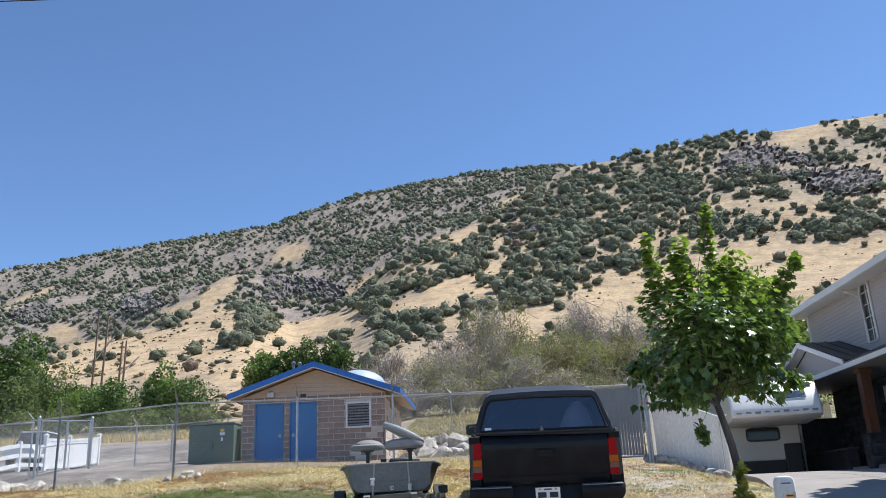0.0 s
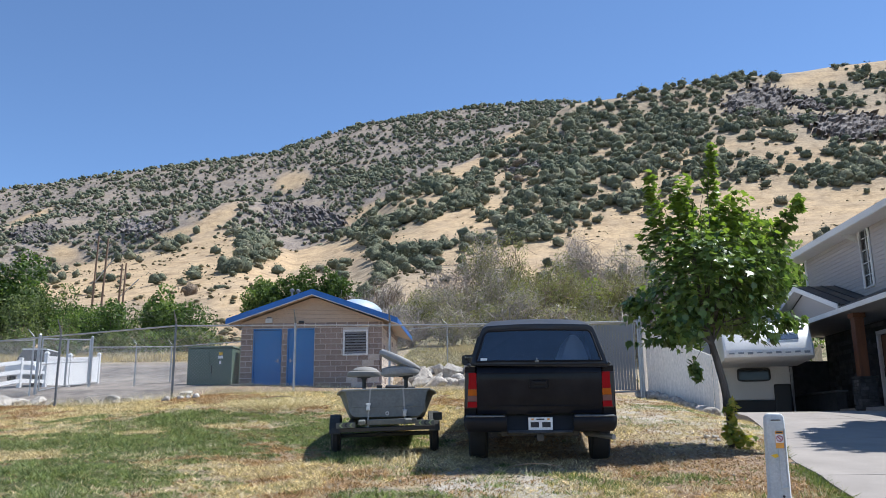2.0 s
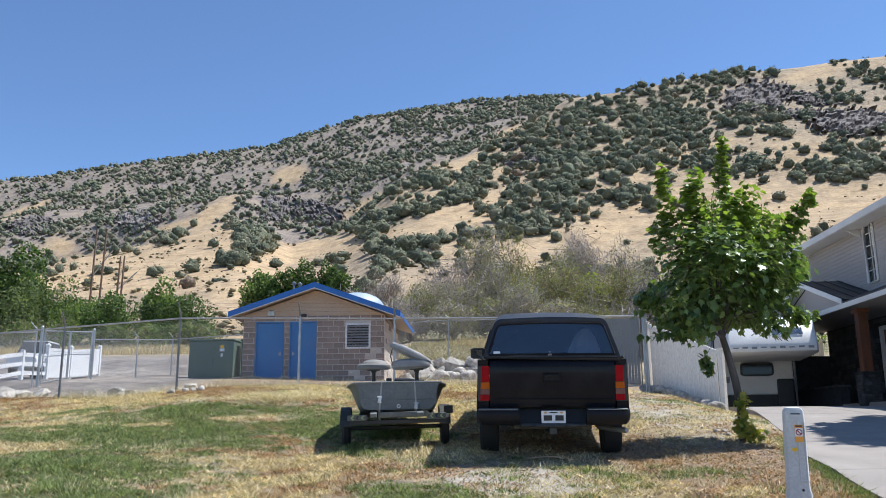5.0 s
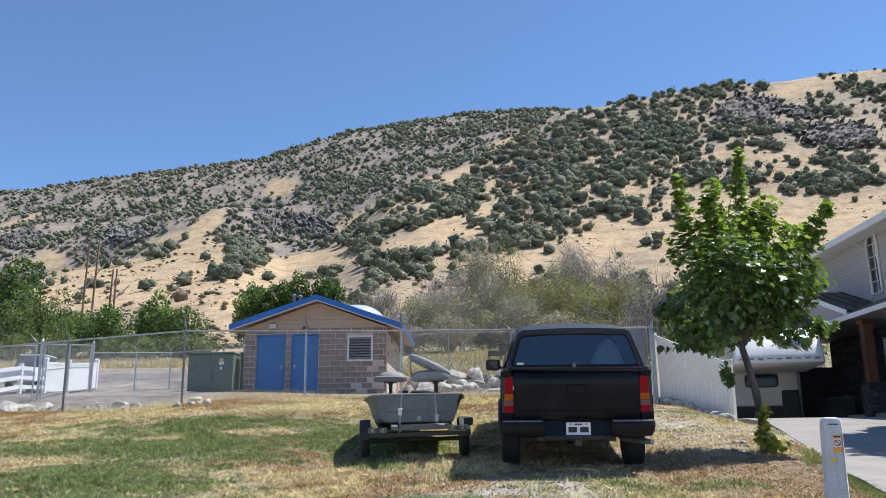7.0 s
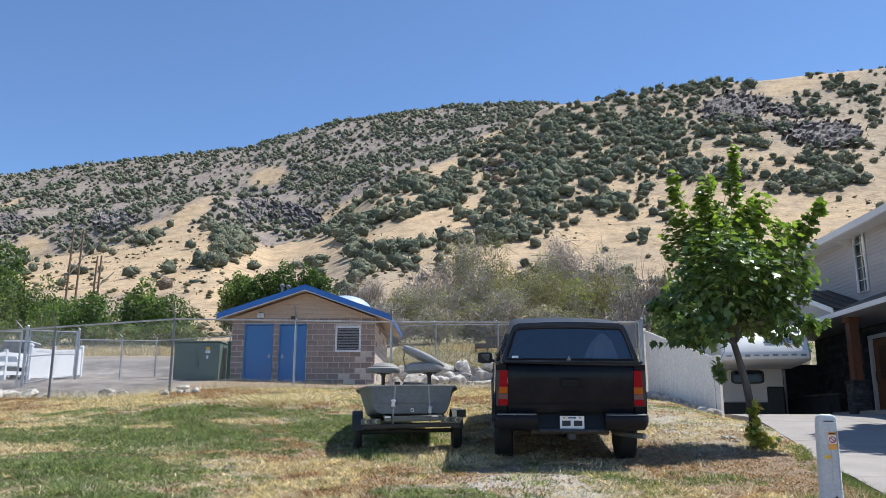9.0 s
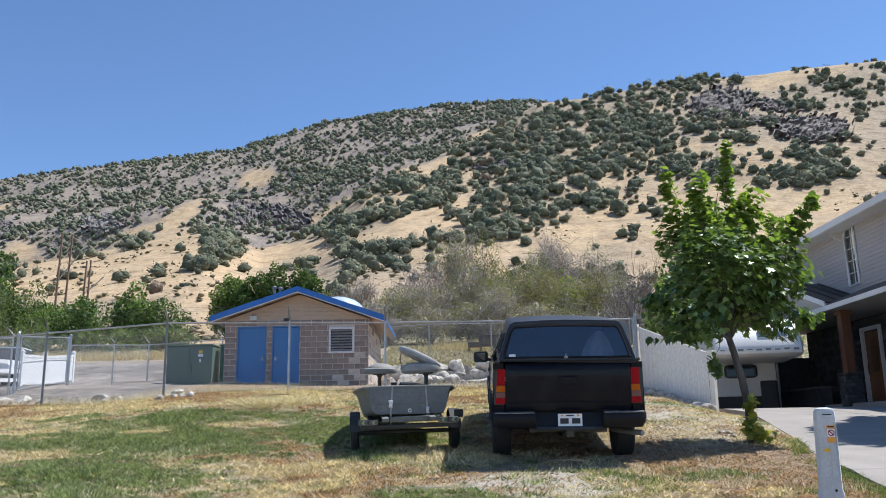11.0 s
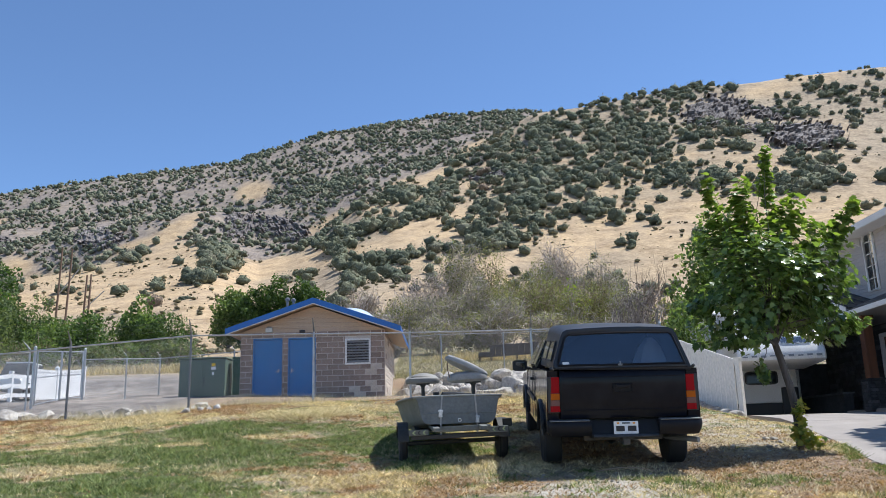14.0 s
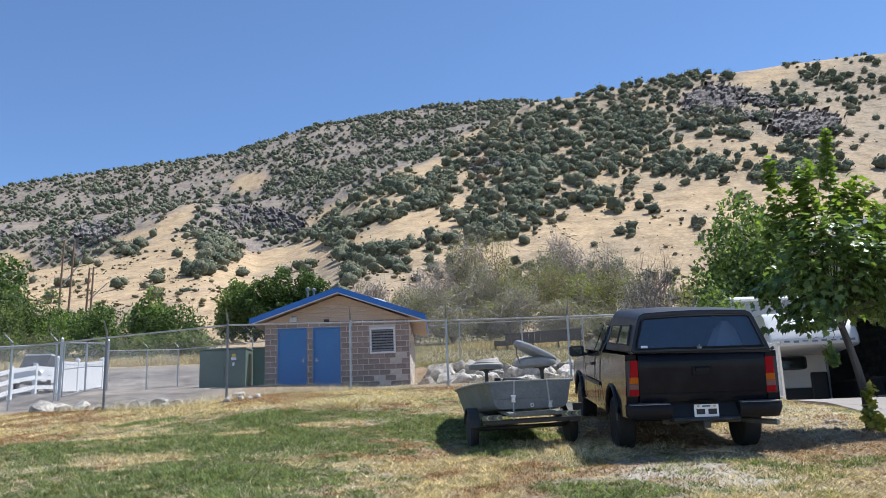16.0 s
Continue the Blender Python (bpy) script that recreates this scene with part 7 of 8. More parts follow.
def maple():
    bx, by = 3.83, 12.45
    bz = gz(bx, by)
    t = thing("maple_tree", "young green maple tree with a leaning trunk beside the driveway", "tree", pose(bx, by, bz))
    rs = np.random.RandomState(42)
    W = lambda x, y, z: (x - 0.06 - bx, y - by, z - bz)
    fork = Vector(W(3.66, 12.55, 1.98))
    bm = bmesh.new()
    tube(bm, [(0.03, 0, -0.25), (0, 0, 0.0), W(3.88, 12.45, 0.70), W(3.83, 12.47, 1.12), W(3.76, 12.5, 1.50), fork], [0.095, 0.074, 0.060, 0.055, 0.050, 0.042], 12)
    trunk = part("trunk", bm, M["bark"], t, "brown leaning trunk", True)
    lobes_w = [(3.75, 12.6, 2.65, 0.90, 0.85, 0.72), (3.00, 12.45, 2.25, 0.55, 0.5, 0.42), (3.25, 12.4, 1.88, 0.45, 0.45, 0.28), (4.55, 12.7, 2.75, 0.60, 0.6, 0.55),
               (4.70, 12.8, 3.35, 0.42, 0.4, 0.36), (3.65, 12.7, 3.40, 0.50, 0.5, 0.45), (2.98, 12.7, 3.30, 0.24, 0.22, 0.42), (3.48, 12.7, 3.85, 0.22, 0.2, 0.45), (4.04, 12.85, 4.66, 0.08, 0.08, 0.34), (4.15, 12.8, 3.6, 0.26, 0.26, 0.42), (4.0, 12.9, 4.25, 0.12, 0.12, 0.45), (3.06, 12.7, 3.80, 0.17, 0.17, 0.40), (3.00, 12.7, 4.22, 0.09, 0.09, 0.28), (4.92, 12.7, 3.45, 0.13, 0.12, 0.22), (5.26, 12.7, 3.86, 0.10, 0.09, 0.16),
               (4.25, 12.7, 3.85, 0.30, 0.25, 0.36), (4.42, 12.35, 1.95, 0.48, 0.4, 0.26), (3.50, 12.3, 2.95, 0.66, 0.6, 0.45), (4.1, 12.9, 2.2, 0.6, 0.6, 0.4), (3.45, 12.5, 4.0, 0.18, 0.18, 0.35),
               (2.60, 12.4, 2.28, 0.22, 0.2, 0.14), (2.75, 12.35, 1.72, 0.38, 0.2, 0.07), (3.40, 12.3, 1.30, 0.09, 0.09, 0.20), (5.08, 12.7, 3.62, 0.14, 0.12, 0.22), (4.85, 12.4, 2.0, 0.25, 0.2, 0.14)]
    lobes = [(*W(*l[:3]), *l[3:]) for l in lobes_w]
    for i, l in enumerate(lobes):
        bm = bmesh.new()
        tip = Vector(l[:3]) + Vector((0, 0, l[5] * 0.7))
        limbs(bm, fork if i not in (2, 9, 14, 15) else Vector(W(3.72, 12.5, 1.7)), [tip], 0.026 if l[3] > 0.3 else 0.014, rs)
        part("branch", bm, M["bark"], t, "", True)
    n = 4800
    pts = lobe_points(lobes, n, rs, 0.35)
    small = [k for k, l in enumerate(lobes_w) if l[3] < 0.3]
    extra = np.concatenate([lobe_points([lobes[k]], 40, rs, 0.1) for k in small])
    pts = np.concatenate([pts, extra])
    # blades hang a little outwards from the crown's middle and lie to the light
    ctr = np.array(W(3.7, 12.6, 2.3))
    out = pts - ctr
    out /= np.linalg.norm(out, axis=1, keepdims=True)
    nrm = out * 0.7 + rs.normal(size=pts.shape) * 0.45 + np.array([0.15, 0.0, 0.55])
    nrm /= np.linalg.norm(nrm, axis=1, keepdims=True)
    tip = out * 0.6 + rs.normal(size=pts.shape) * 0.5 + np.array([0, 0, -0.65])
    tip -= nrm * (tip * nrm).sum(1, keepdims=True)
    tip /= np.linalg.norm(tip, axis=1, keepdims=True)
    side = np.cross(tip, nrm)
    size = rs.uniform(0.07, 0.155, len(pts))
    near = np.argsort(pts[:, 1] + rs.uniform(0, 0.5, len(pts)))
    solo, rest = near[:240], near[240:]
    young = pts[:, 2] + bz + rs.normal(size=len(pts)) * 0.25 > 3.35
    top, rest = rest[young[rest]], rest[~young[rest]]
    V = pts[top, None, :] + size[top, None, None] * (LEAF_V[None, :, 0:1] * side[top, None, :] + LEAF_V[None, :, 1:2] * tip[top, None, :] + LEAF_V[None, :, 2:3] * nrm[top, None, :])
    F = LEAF_F[None] + (np.arange(len(top)) * len(LEAF_V))[:, None, None]
    mesh_part("leader_leaves", (V.reshape(-1, 3), F.reshape(-1, 3)), M["maple_top"], t, "bright young leaves")["kind"] = "stuff"
    V = pts[rest, None, :] + size[rest, None, None] * (LEAF_V[None, :, 0:1] * side[rest, None, :] + LEAF_V[None, :, 1:2] * tip[rest, None, :] + LEAF_V[None, :, 2:3] * nrm[rest, None, :])
    F = LEAF_F[None] + (np.arange(len(rest)) * len(LEAF_V))[:, None, None]
    crown = mesh_part("crown", (V.reshape(-1, 3), F.reshape(-1, 3)), M["maple"], t, "dense green lobed leaves")
    crown["kind"] = "stuff"
    one = numpy_mesh("leaf", LEAF_V, LEAF_F, M["maple"])
    for i in solo:
        ob = new("leaf", one)
        ob.parent = crown
        m = Matrix((side[i], tip[i], nrm[i])).transposed().to_4x4()
        ob.matrix_basis = Matrix.Translation(pts[i]) @ m @ Matrix.Scale(float(size[i]), 4)
    # shoots at the foot of the trunk
    lob = [(*W(3.87, 12.28, 0.42), 0.16, 0.15, 0.24), (*W(3.86, 12.30, 0.74), 0.14, 0.13, 0.16), (*W(4.00, 12.25, 0.30), 0.14, 0.1, 0.12)]
    p = lobe_points(lob, 170, rs, 0.1)
    nr = rs.normal(size=p.shape) * 0.5 + np.array([0, -0.3, 0.7])
    nr /= np.linalg.norm(nr, axis=1, keepdims=True)
    tp = rs.normal(size=p.shape)
    tp -= nr * (tp * nr).sum(1, keepdims=True)
    tp /= np.linalg.norm(tp, axis=1, keepdims=True)
    sd = np.cross(tp, nr)
    sz = rs.uniform(0.07, 0.12, len(p))
    V = p[:, None, :] + sz[:, None, None] * (LEAF_V[None, :, 0:1] * sd[:, None, :] + LEAF_V[None, :, 1:2] * tp[:, None, :] + LEAF_V[None, :, 2:3] * nr[:, None, :])
    F = LEAF_F[None] + (np.arange(len(p)) * len(LEAF_V))[:, None, None]
    mesh_part("basal_growth", (V.reshape(-1, 3), F.reshape(-1, 3)), M["maple_yellow"], t, "yellowing shoots at the foot")


maple()

# ---------------------------------------------------------------- trees and shrubs behind the yard
LEFT = "green shrubs behind the gravel yard"
shrub("broadleaf_tree", "tall leafy green tree beyond the gravel yard", -34.6, 60, 7.6, 3.2, M["dark_leaf"], None, 1, 9000, 0.27, 0)
shrub("broadleaf_tree", "tall leafy green tree beyond the gravel yard", -39.5, 62, 7.5, 4.0, M["dark_leaf"], None, 2, 7000, 0.28, 0)
shrub("broadleaf_tree", "tall leafy green tree beyond the gravel yard", -37.0, 59, 7.0, 3.0, M["dark_leaf"], None, 6, 8000, 0.27, 0)
shrub("broadleaf_tree", "leafy green tree standing out of the shrub belt", -22.6, 57.5, 4.9, 1.7, M["green_leaf"], None, 3, 2400, 0.26, 0)
rr = random.Random(5)
for k, x in enumerate(np.arange(-33.0, -20.2, 1.35)):
    h = rr.uniform(3.3, 4.0) + (1.2 if x < -29.5 else 0)
    leaf = M["willow_leaf"] if x < -29.5 else (M["green_leaf"] if k % 3 else M["dark_leaf"])
    shrub("shrub", "dusty willow shrub behind the gravel yard" if x < -29.5 else "dense green leafy shrub behind the gravel yard", x + rr.uniform(-0.4, 0.4), 57 + rr.uniform(-2.5, 2), h, rr.uniform(1.6, 2.1), leaf, None, 20 + k, 2600, 0.19, 0, LEFT)
for k, x in enumerate(np.arange(-33, -17.5, 1.7)):
    shrub("shrub", "dusty grey-green shrub at the edge of the yard", x + rr.uniform(-0.5, 0.5), 51.5 + rr.uniform(-1, 1.5), rr.uniform(1.6, 2.4), rr.uniform(1.2, 1.6), (M["willow_leaf"], M["green_leaf"], M["willow_leaf"])[k % 3], M["twig_brown"], 60 + k, 800, 0.18, 120, "dusty shrubs at the yard")
for k, (x, y, h, r) in enumerate(((-29.8, 108, 8.6, 3.0), (-26.4, 106, 8.2, 3.0), (-23.6, 108, 10.0, 3.2), (-20.6, 108, 9.6, 3.0), (-17.6, 104, 8.0, 2.6))):
    shrub("broadleaf_tree", "dark green broadleaf tree above the pump house", x, y, h, r, M["green_leaf"] if k == 0 else M["dark_leaf"], None, 90 + k, 9000, 0.34, 0, "trees above the pump house")
shrub("broadleaf_tree", "large dark green tree behind the vinyl fence", 10.5, 33.5, 8.4, 3.5, M["green_leaf"], None, 110, 16000, 0.23, 0)
shrub("shrub", "leafy green shrub behind the vinyl fence", 6.1, 25.5, 4.86 - gz(6.1, 25.5), 0.98, M["green_leaf"], None, 111, 3600, 0.13, 0)
shrub("broadleaf_tree", "leafy tree shading the driveway from beyond the view", 11.3, 15.4, 11.2, 2.6, M["green_leaf"], None, 120, 14000, 0.36, 0)
# grey brush on the slope, three ranks deep
kinds = [("greygreen_leaf", "twig_grey", 700, 520, "grey-green half-bare brush on the slope"), ("olive_leaf", "twig_brown", 1100, 260, "olive brush on the slope"), ("greygreen_leaf", "twig_grey", 160, 900, "bare grey dead brush on the slope"), ("olive_leaf", "twig_grey", 900, 400, "olive and grey brush on the slope")]
k = 0
for y0, hmin, hmax, step in ((53, 2.4, 3.8, 2.1), (67, 4.6, 6.2, 2.7), (82, 8.0, 10.8, 3.4)):
    xa, xb = (-0.155 * y0, 0.215 * y0)
    for x in np.arange(xa, xb, step):
        lf, tw, n, tn, lab = kinds[rr.choice((0, 0, 1, 2, 2, 3, 3) if x > -0.03 * y0 else (0, 2, 2, 2, 3, 2, 0))]
        hh = rr.uniform(hmin, hmax) * (0.62 if x < -0.07 * y0 else 0.85 if x < -0.01 * y0 else 1.12)
        shrub("brush", lab, x + rr.uniform(-0.7, 0.7), y0 + rr.uniform(-3, 3), hh * 0.94, step * rr.uniform(0.85, 1.15), M[lf], M[tw], 200 + k, int(n * 5.4), 0.0070 * y0 ** 0.72, int(tn * 1.5), "brush on the slope")
        k += 1
M["twig_dark"] = surface("dead_wood", (0.11, 0.092, 0.084), (0.30, 0.255, 0.235), 3, 0.9, 0, 0.3, 30, island=0.25)
for k, (x, y, top) in enumerate(((10.2, 52.5, 10.6), (11.7, 53.5, 11.0))):
    shrub("dead_bush", "bare dead bush with dark upright stems", x, y, top - gz(x, y), 1.5, None, M["twig_dark"], 340 + k, 0, 0.2, 300, "dead bushes on the slope")
shrub("brush", "bright lime-green bush among the brush", 9.3, 68, 6.2, 1.7, M["lime_leaf"], M["twig_brown"], 301, 420, 0.26, 100, "brush on the slope")
for k, x in enumerate((17.5, 20.5, 24, 28, 33)):
    shrub("shrub", "green shrub on the slope beyond the house", x, 66 + 3 * (k % 2), 5.0 + (k % 3), 2.6, M["green_leaf"] if k % 2 else M["olive_leaf"], None, 330 + k, 1100, 0.3, 0, LEFT)


def bare_tree(x, y, h, seed):
    rs = np.random.RandomState(seed)
    t = thing("bare_tree", "bare dark dead tree on the slope", "tree", pose(x, y, gz(x, y)), group="bare trees on the slope")
    bm = bmesh.new()
    tips = [(rs.uniform(-0.28, 0.28) * h, rs.uniform(-0.2, 0.2) * h, h * rs.uniform(0.75, 1.0)) for _ in range(7)]
    limbs(bm, (0, 0, -0.1), tips, 0.11, rs, 0.5)
    for tp in tips:
        limbs(bm, Vector(tp) * 0.62, [Vector(tp) + Vector(rs.normal(size=3)) * 0.7 for _ in range(4)], 0.035, rs, 0.5)
    part("trunk", bm, M["twig_brown"], t)


for k, (x, y, h) in enumerate(((21.2, 88, 8.5), (20.0, 86, 7.5), (-9.5, 78, 6.2), (15.0, 84, 7.5))):
    bare_tree(x, y, h, 400 + k)


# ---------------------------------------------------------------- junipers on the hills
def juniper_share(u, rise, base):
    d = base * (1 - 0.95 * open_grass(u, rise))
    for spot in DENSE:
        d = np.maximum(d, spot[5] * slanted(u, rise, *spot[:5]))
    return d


def juniper_field(name, label, x, y, wide, sprigs, seed, fan=0.1, mat="juniper", body=ICO1, inside="juniper_body", flat=1.0):
    """Irregular rounded bushes: a lumpy body of foliage with sprigs standing out of it all round."""
    rs = np.random.RandomState(seed)
    z = ground_z(x, y)
    n = len(x)
    hgt = wide * rs.uniform(0.62, 1.05, n) * flat
    wave = rs.normal(size=(n, 5, 3)) * np.array([2.0, 2.6, 3.4, 4.4, 5.4])[None, :, None]
    phase = rs.uniform(0, 6.283, (n, 5))

    def swell(d, tree):
        """How far each bush bulges in that direction."""
        return 1 + 0.14 * np.sin(np.einsum("nkj,nj->nk", wave[tree], d) + phase[tree]).sum(1)

    def surface_at(d, tree, r):
        q = d * (0.5 * r * swell(d, tree))[:, None] * np.stack([wide[tree], wide[tree], hgt[tree]], 1)
        return q + np.stack([x[tree], y[tree], z[tree] + 0.40 * hgt[tree]], 1)

    tree = np.repeat(np.arange(n), sprigs)
    d = rs.normal(size=(n * sprigs, 3))
    d[:, 2] += 0.25
    d /= np.linalg.norm(d, axis=1, keepdims=True)
    p = surface_at(d, tree, rs.uniform(0.78, 1.22, n * sprigs))
    nrm = d + rs.normal(size=d.shape) * 0.45
    nrm /= np.linalg.norm(nrm, axis=1, keepdims=True)
    e1 = np.cross(nrm, rs.normal(size=d.shape))
    e1 /= np.linalg.norm(e1, axis=1, keepdims=True)
    e2 = np.cross(nrm, e1)
    s = (wide[tree] * fan * rs.uniform(0.5, 1.3, len(tree)))[:, None]
    v = np.stack([p - e1 * s, p - e2 * s * 0.55 - e1 * s * 0.1, p + e1 * s, p + e2 * s * 0.6], 1).reshape(-1, 3)
    me = numpy_mesh(name, v, np.arange(4 * len(p)).reshape(-1, 4), M[mat])
    own = rs.uniform(size=n)
    me.attributes.new("bush_tint", "FLOAT", "POINT").data.foreach_set("value", np.repeat(own[tree], 4).astype(np.float32))
    ob = tagged(new(name, me), label, "bushes", kind="stuff")
    bv, bf = body
    tree = np.repeat(np.arange(n), len(bv))
    core = surface_at(np.tile(bv, (n, 1)), tree, rs.uniform(0.62, 0.98, len(tree)))
    me = numpy_mesh("inner_foliage", core, (bf[None] + (np.arange(n) * len(bv))[:, None, None]).reshape(-1, 3), M[inside], True)
    me.attributes.new("bush_tint", "FLOAT", "POINT").data.foreach_set("value", own[tree].astype(np.float32))
    inner = new("inner_foliage", me)
    inner.parent = ob
    inner["kind"] = "stuff"
    return ob


rs = np.random.RandomState(77)
# the near spur
N1 = 30000
cu = rs.uniform(-0.72, 0.70, N1)
cs = rs.uniform(0.03, 1.02, N1)
cy = 112 + (np.interp(cu, *CREST) - 112) * cs
cx = cu * cy
rise = ground_z(cx, cy) / cy
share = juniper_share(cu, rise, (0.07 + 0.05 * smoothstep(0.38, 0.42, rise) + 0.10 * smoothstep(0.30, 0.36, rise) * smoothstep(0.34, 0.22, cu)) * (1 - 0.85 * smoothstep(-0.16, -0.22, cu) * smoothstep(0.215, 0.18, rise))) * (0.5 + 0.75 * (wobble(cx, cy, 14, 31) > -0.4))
for spot in ((0.353, 0.408, 0.038, 0.018, 0.1), (0.468, 0.371, 0.046, 0.016, 0.0)):
    share = share * (1 - 0.85 * slanted(cu, rise, *spot))
share = share * smoothstep(0.165, 0.18, rise + 0.2 * (cu > -0.15))
keep = rs.uniform(size=N1) < share * np.interp(rise, [0.24, 0.33], [0.30, 0.56])
cx, cy = cx[keep], cy[keep]
juniper_field("juniper_bushes", "grey-green juniper bushes scattered over the straw-coloured spur", cx, cy, rs.uniform(1.3, 4.5, len(cx)) * (1 + 0.35 * (rs.uniform(size=len(cx)) > 0.85)) * np.interp(cy, [110, 260], [0.8, 1.1]), 52, 5, 0.085, "juniper", ICO2)
# low sage tufts on the open grass
su = rs.uniform(-0.62, 0.60, 11000)
sy = 80 + 320 * rs.uniform(size=11000) ** 1.2
ok = ((sy > 118) | (su < -0.27)) & (wobble(su * sy, sy, 9, 35) + 0.6 * wobble(su * sy, sy, 30, 36) > 0.0)
ok &= rs.uniform(size=len(su)) < np.interp(su, [-0.30, -0.10], [0.8, 0.30])
su, sy = su[ok], sy[ok]
juniper_field("sage_tufts", "small olive sage tufts dotted over the open grass", su * sy, sy, 0.4 + 1.7 * rs.uniform(size=len(su)) ** 3, 7, 6, 0.17, "sage", ICO1, "sage", 0.6)
# the far ridge
N2 = 36000
cu = rs.uniform(-0.75, 0.16, N2)
cs = rs.uniform(0.0, 1.0, N2)
yc0 = np.interp(cu, *CREST) + 60
cy = yc0 + (FAR + 6 - yc0) * cs
cx = cu * cy
rise = ground_z(cx, cy) / cy
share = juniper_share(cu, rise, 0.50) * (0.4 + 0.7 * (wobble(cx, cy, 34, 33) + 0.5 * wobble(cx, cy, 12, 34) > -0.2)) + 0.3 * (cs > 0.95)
keep = rs.uniform(size=N2) < share * np.interp(rise, [0.30, 0.37], [0.56, 0.80])
cx, cy = cx[keep], cy[keep]
juniper_field("juniper_bushes", "grey-green juniper bushes speckling the grey far ridge", cx, cy, 1.6 + 4.2 * rs.uniform(size=len(cx)) ** 1.5, 9, 7, 0.15)


def rocky(v, rs, amount=0.25, squash=(1, 1, 0.75), cuts=7, deep=0.55):
    """A boulder: a ball cut by random planes, then roughened."""
    p = v.copy()
    for _ in range(cuts):
        d = rs.normal(size=3)
        d /= np.linalg.norm(d)
        lim = rs.uniform(deep, 0.85)
        h = p @ d
        p = p - np.maximum(h - lim, 0)[:, None] * d
    p = p * (1 + amount * 0.25 * rs.normal(size=(len(p), 1)))
    return p * np.array(squash)


def hill_hit(u, rise):
    """Where the hillside on that bearing first reaches that rise."""
    ysamp = np.linspace(118, 740, 1300)
    r = ground_z(u * ysamp, ysamp) / ysamp
    return float(ysamp[int(np.argmax(r >= rise))])


def outcrop(u, rise, wide, high, slant, seed, columns=26):
    """A fractured cliff: a face of many upright facets, each set forward or back, dying out into the slope."""
    rs2 = np.random.RandomState(seed)
    gu2, gr2 = np.linspace(-1.2, 1.2, 15), np.linspace(-1.2, 1.2, 11)
    coarse = np.array([[hill_hit(u + wide * a, rise + high * b3 + slant * wide * a) for a in gu2] for b3 in gr2])
    nu, nv = 120, 60
    A, B = np.meshgrid(np.linspace(-1.2, 1.2, nu), np.linspace(-1.2, 1.2, nv))
    fa, fb = (A + 1.2) / 2.4 * 14, (B + 1.2) / 2.4 * 10
    ia, ib = np.minimum(fa.astype(int), 13), np.minimum(fb.astype(int), 9)
    fa, fb = fa - ia, fb - ib
    Y = (coarse[ib, ia] * (1 - fa) + coarse[ib, ia + 1] * fa) * (1 - fb) + (coarse[ib + 1, ia] * (1 - fa) + coarse[ib + 1, ia + 1] * fa) * fb
    cells = int(columns * 16)
    cx2, cz2 = rs2.uniform(-1.3, 1.3, cells), rs2.uniform(-1.3, 1.3, cells)
    ratio = 0.8 * high / wide * columns / 10
    d2 = (A[..., None] - cx2 + 0.06 * np.sin(9 * B[..., None])) ** 2 + ((B[..., None] - cz2) * ratio) ** 2
    near = d2.argmin(-1)
    depth, tx2, tz2 = rs2.uniform(0.0, 1.0, cells) ** 1.3, rs2.normal(size=cells) * 1.6, rs2.normal(size=cells) * 0.5 + 0.5
    edge = 1 - (A ** 2 + B ** 2) ** 0.5 + 0.30 * rs2.uniform(-1, 1, cells)[near]
    scale = wide * Y * 0.20
    push = (0.25 + depth[near] + tx2[near] * (A - cx2[near]) - tz2[near] * (B - cz2[near]) * ratio) * scale
    push = np.where(edge > 0.0, push, -0.6)
    U = u + wide * A + 0.0
    Yp = Y - push
    X, Z = U * Y, ground_z(U * Y, Y) + np.maximum(push, 0) * 0.35 - (edge <= 0) * 0.8
    v = np.stack([X, Yp, Z], -1).reshape(-1, 3)
    i1 = (np.arange(nv - 1)[:, None] * nu + np.arange(nu - 1)[None, :]).ravel()
    keep2 = (edge.ravel()[i1] > -0.12)
    i1 = i1[keep2]
    f = np.stack([i1, i1 + 1, i1 + nu + 1, i1 + nu], -1)
    tagged(new("rock_outcrop", numpy_mesh("rock_outcrop", v, f, M["cliff"])), "dark purple-grey broken rock outcrop on the hillside", "rock", "outcrops on the hillside", "stuff")


for k, (u, ri, w, h, sl, n) in enumerate(((0.353, 0.408, 0.040, 0.019, 0.10, 26), (0.468, 0.371, 0.046, 0.017, -0.02, 30), (-0.434, 0.262, 0.026, 0.014, 0.0, 18), (-0.570, 0.257, 0.030, 0.010, 0.0, 18), (0.043, 0.352, 0.010, 0.007, 0.0, 9),
                                       (-0.256, 0.274, 0.020, 0.016, 0.0, 14), (0.060, 0.332, 0.026, 0.007, 0.1, 14), (0.42, 0.405, 0.026, 0.007, -0.18, 14), (0.41, 0.385, 0.025, 0.005, 0.0, 12), (-0.205, 0.268, 0.032, 0.013, -0.3, 18))):
    outcrop(u, ri, w, h, sl, 500 + k, n)


# ---------------------------------------------------------------- utility poles
def pole(x, y, base, top, lean, arm):
    t = thing("utility_pole", "weathered brown wooden utility pole on the slope", "utility pole", pose(x, y, base), group="utility poles")
    bm = bmesh.new()
    tube(bm, [(0, 0, -1), (lean, 0, top - base)], [0.19, 0.12], 10)
    part("shaft", bm, M["pole_wood"], t, "", True)
    if arm:
        bm = bmesh.new()
        tube(bm, [(lean * 0.75 - 0.2, 0, (top - base) * 0.52), (lean + 2.6, 0.2, (top - base) * 0.78)], 0.09, 6)
        part("brace", bm, M["galv"], t, "pale diagonal brace")


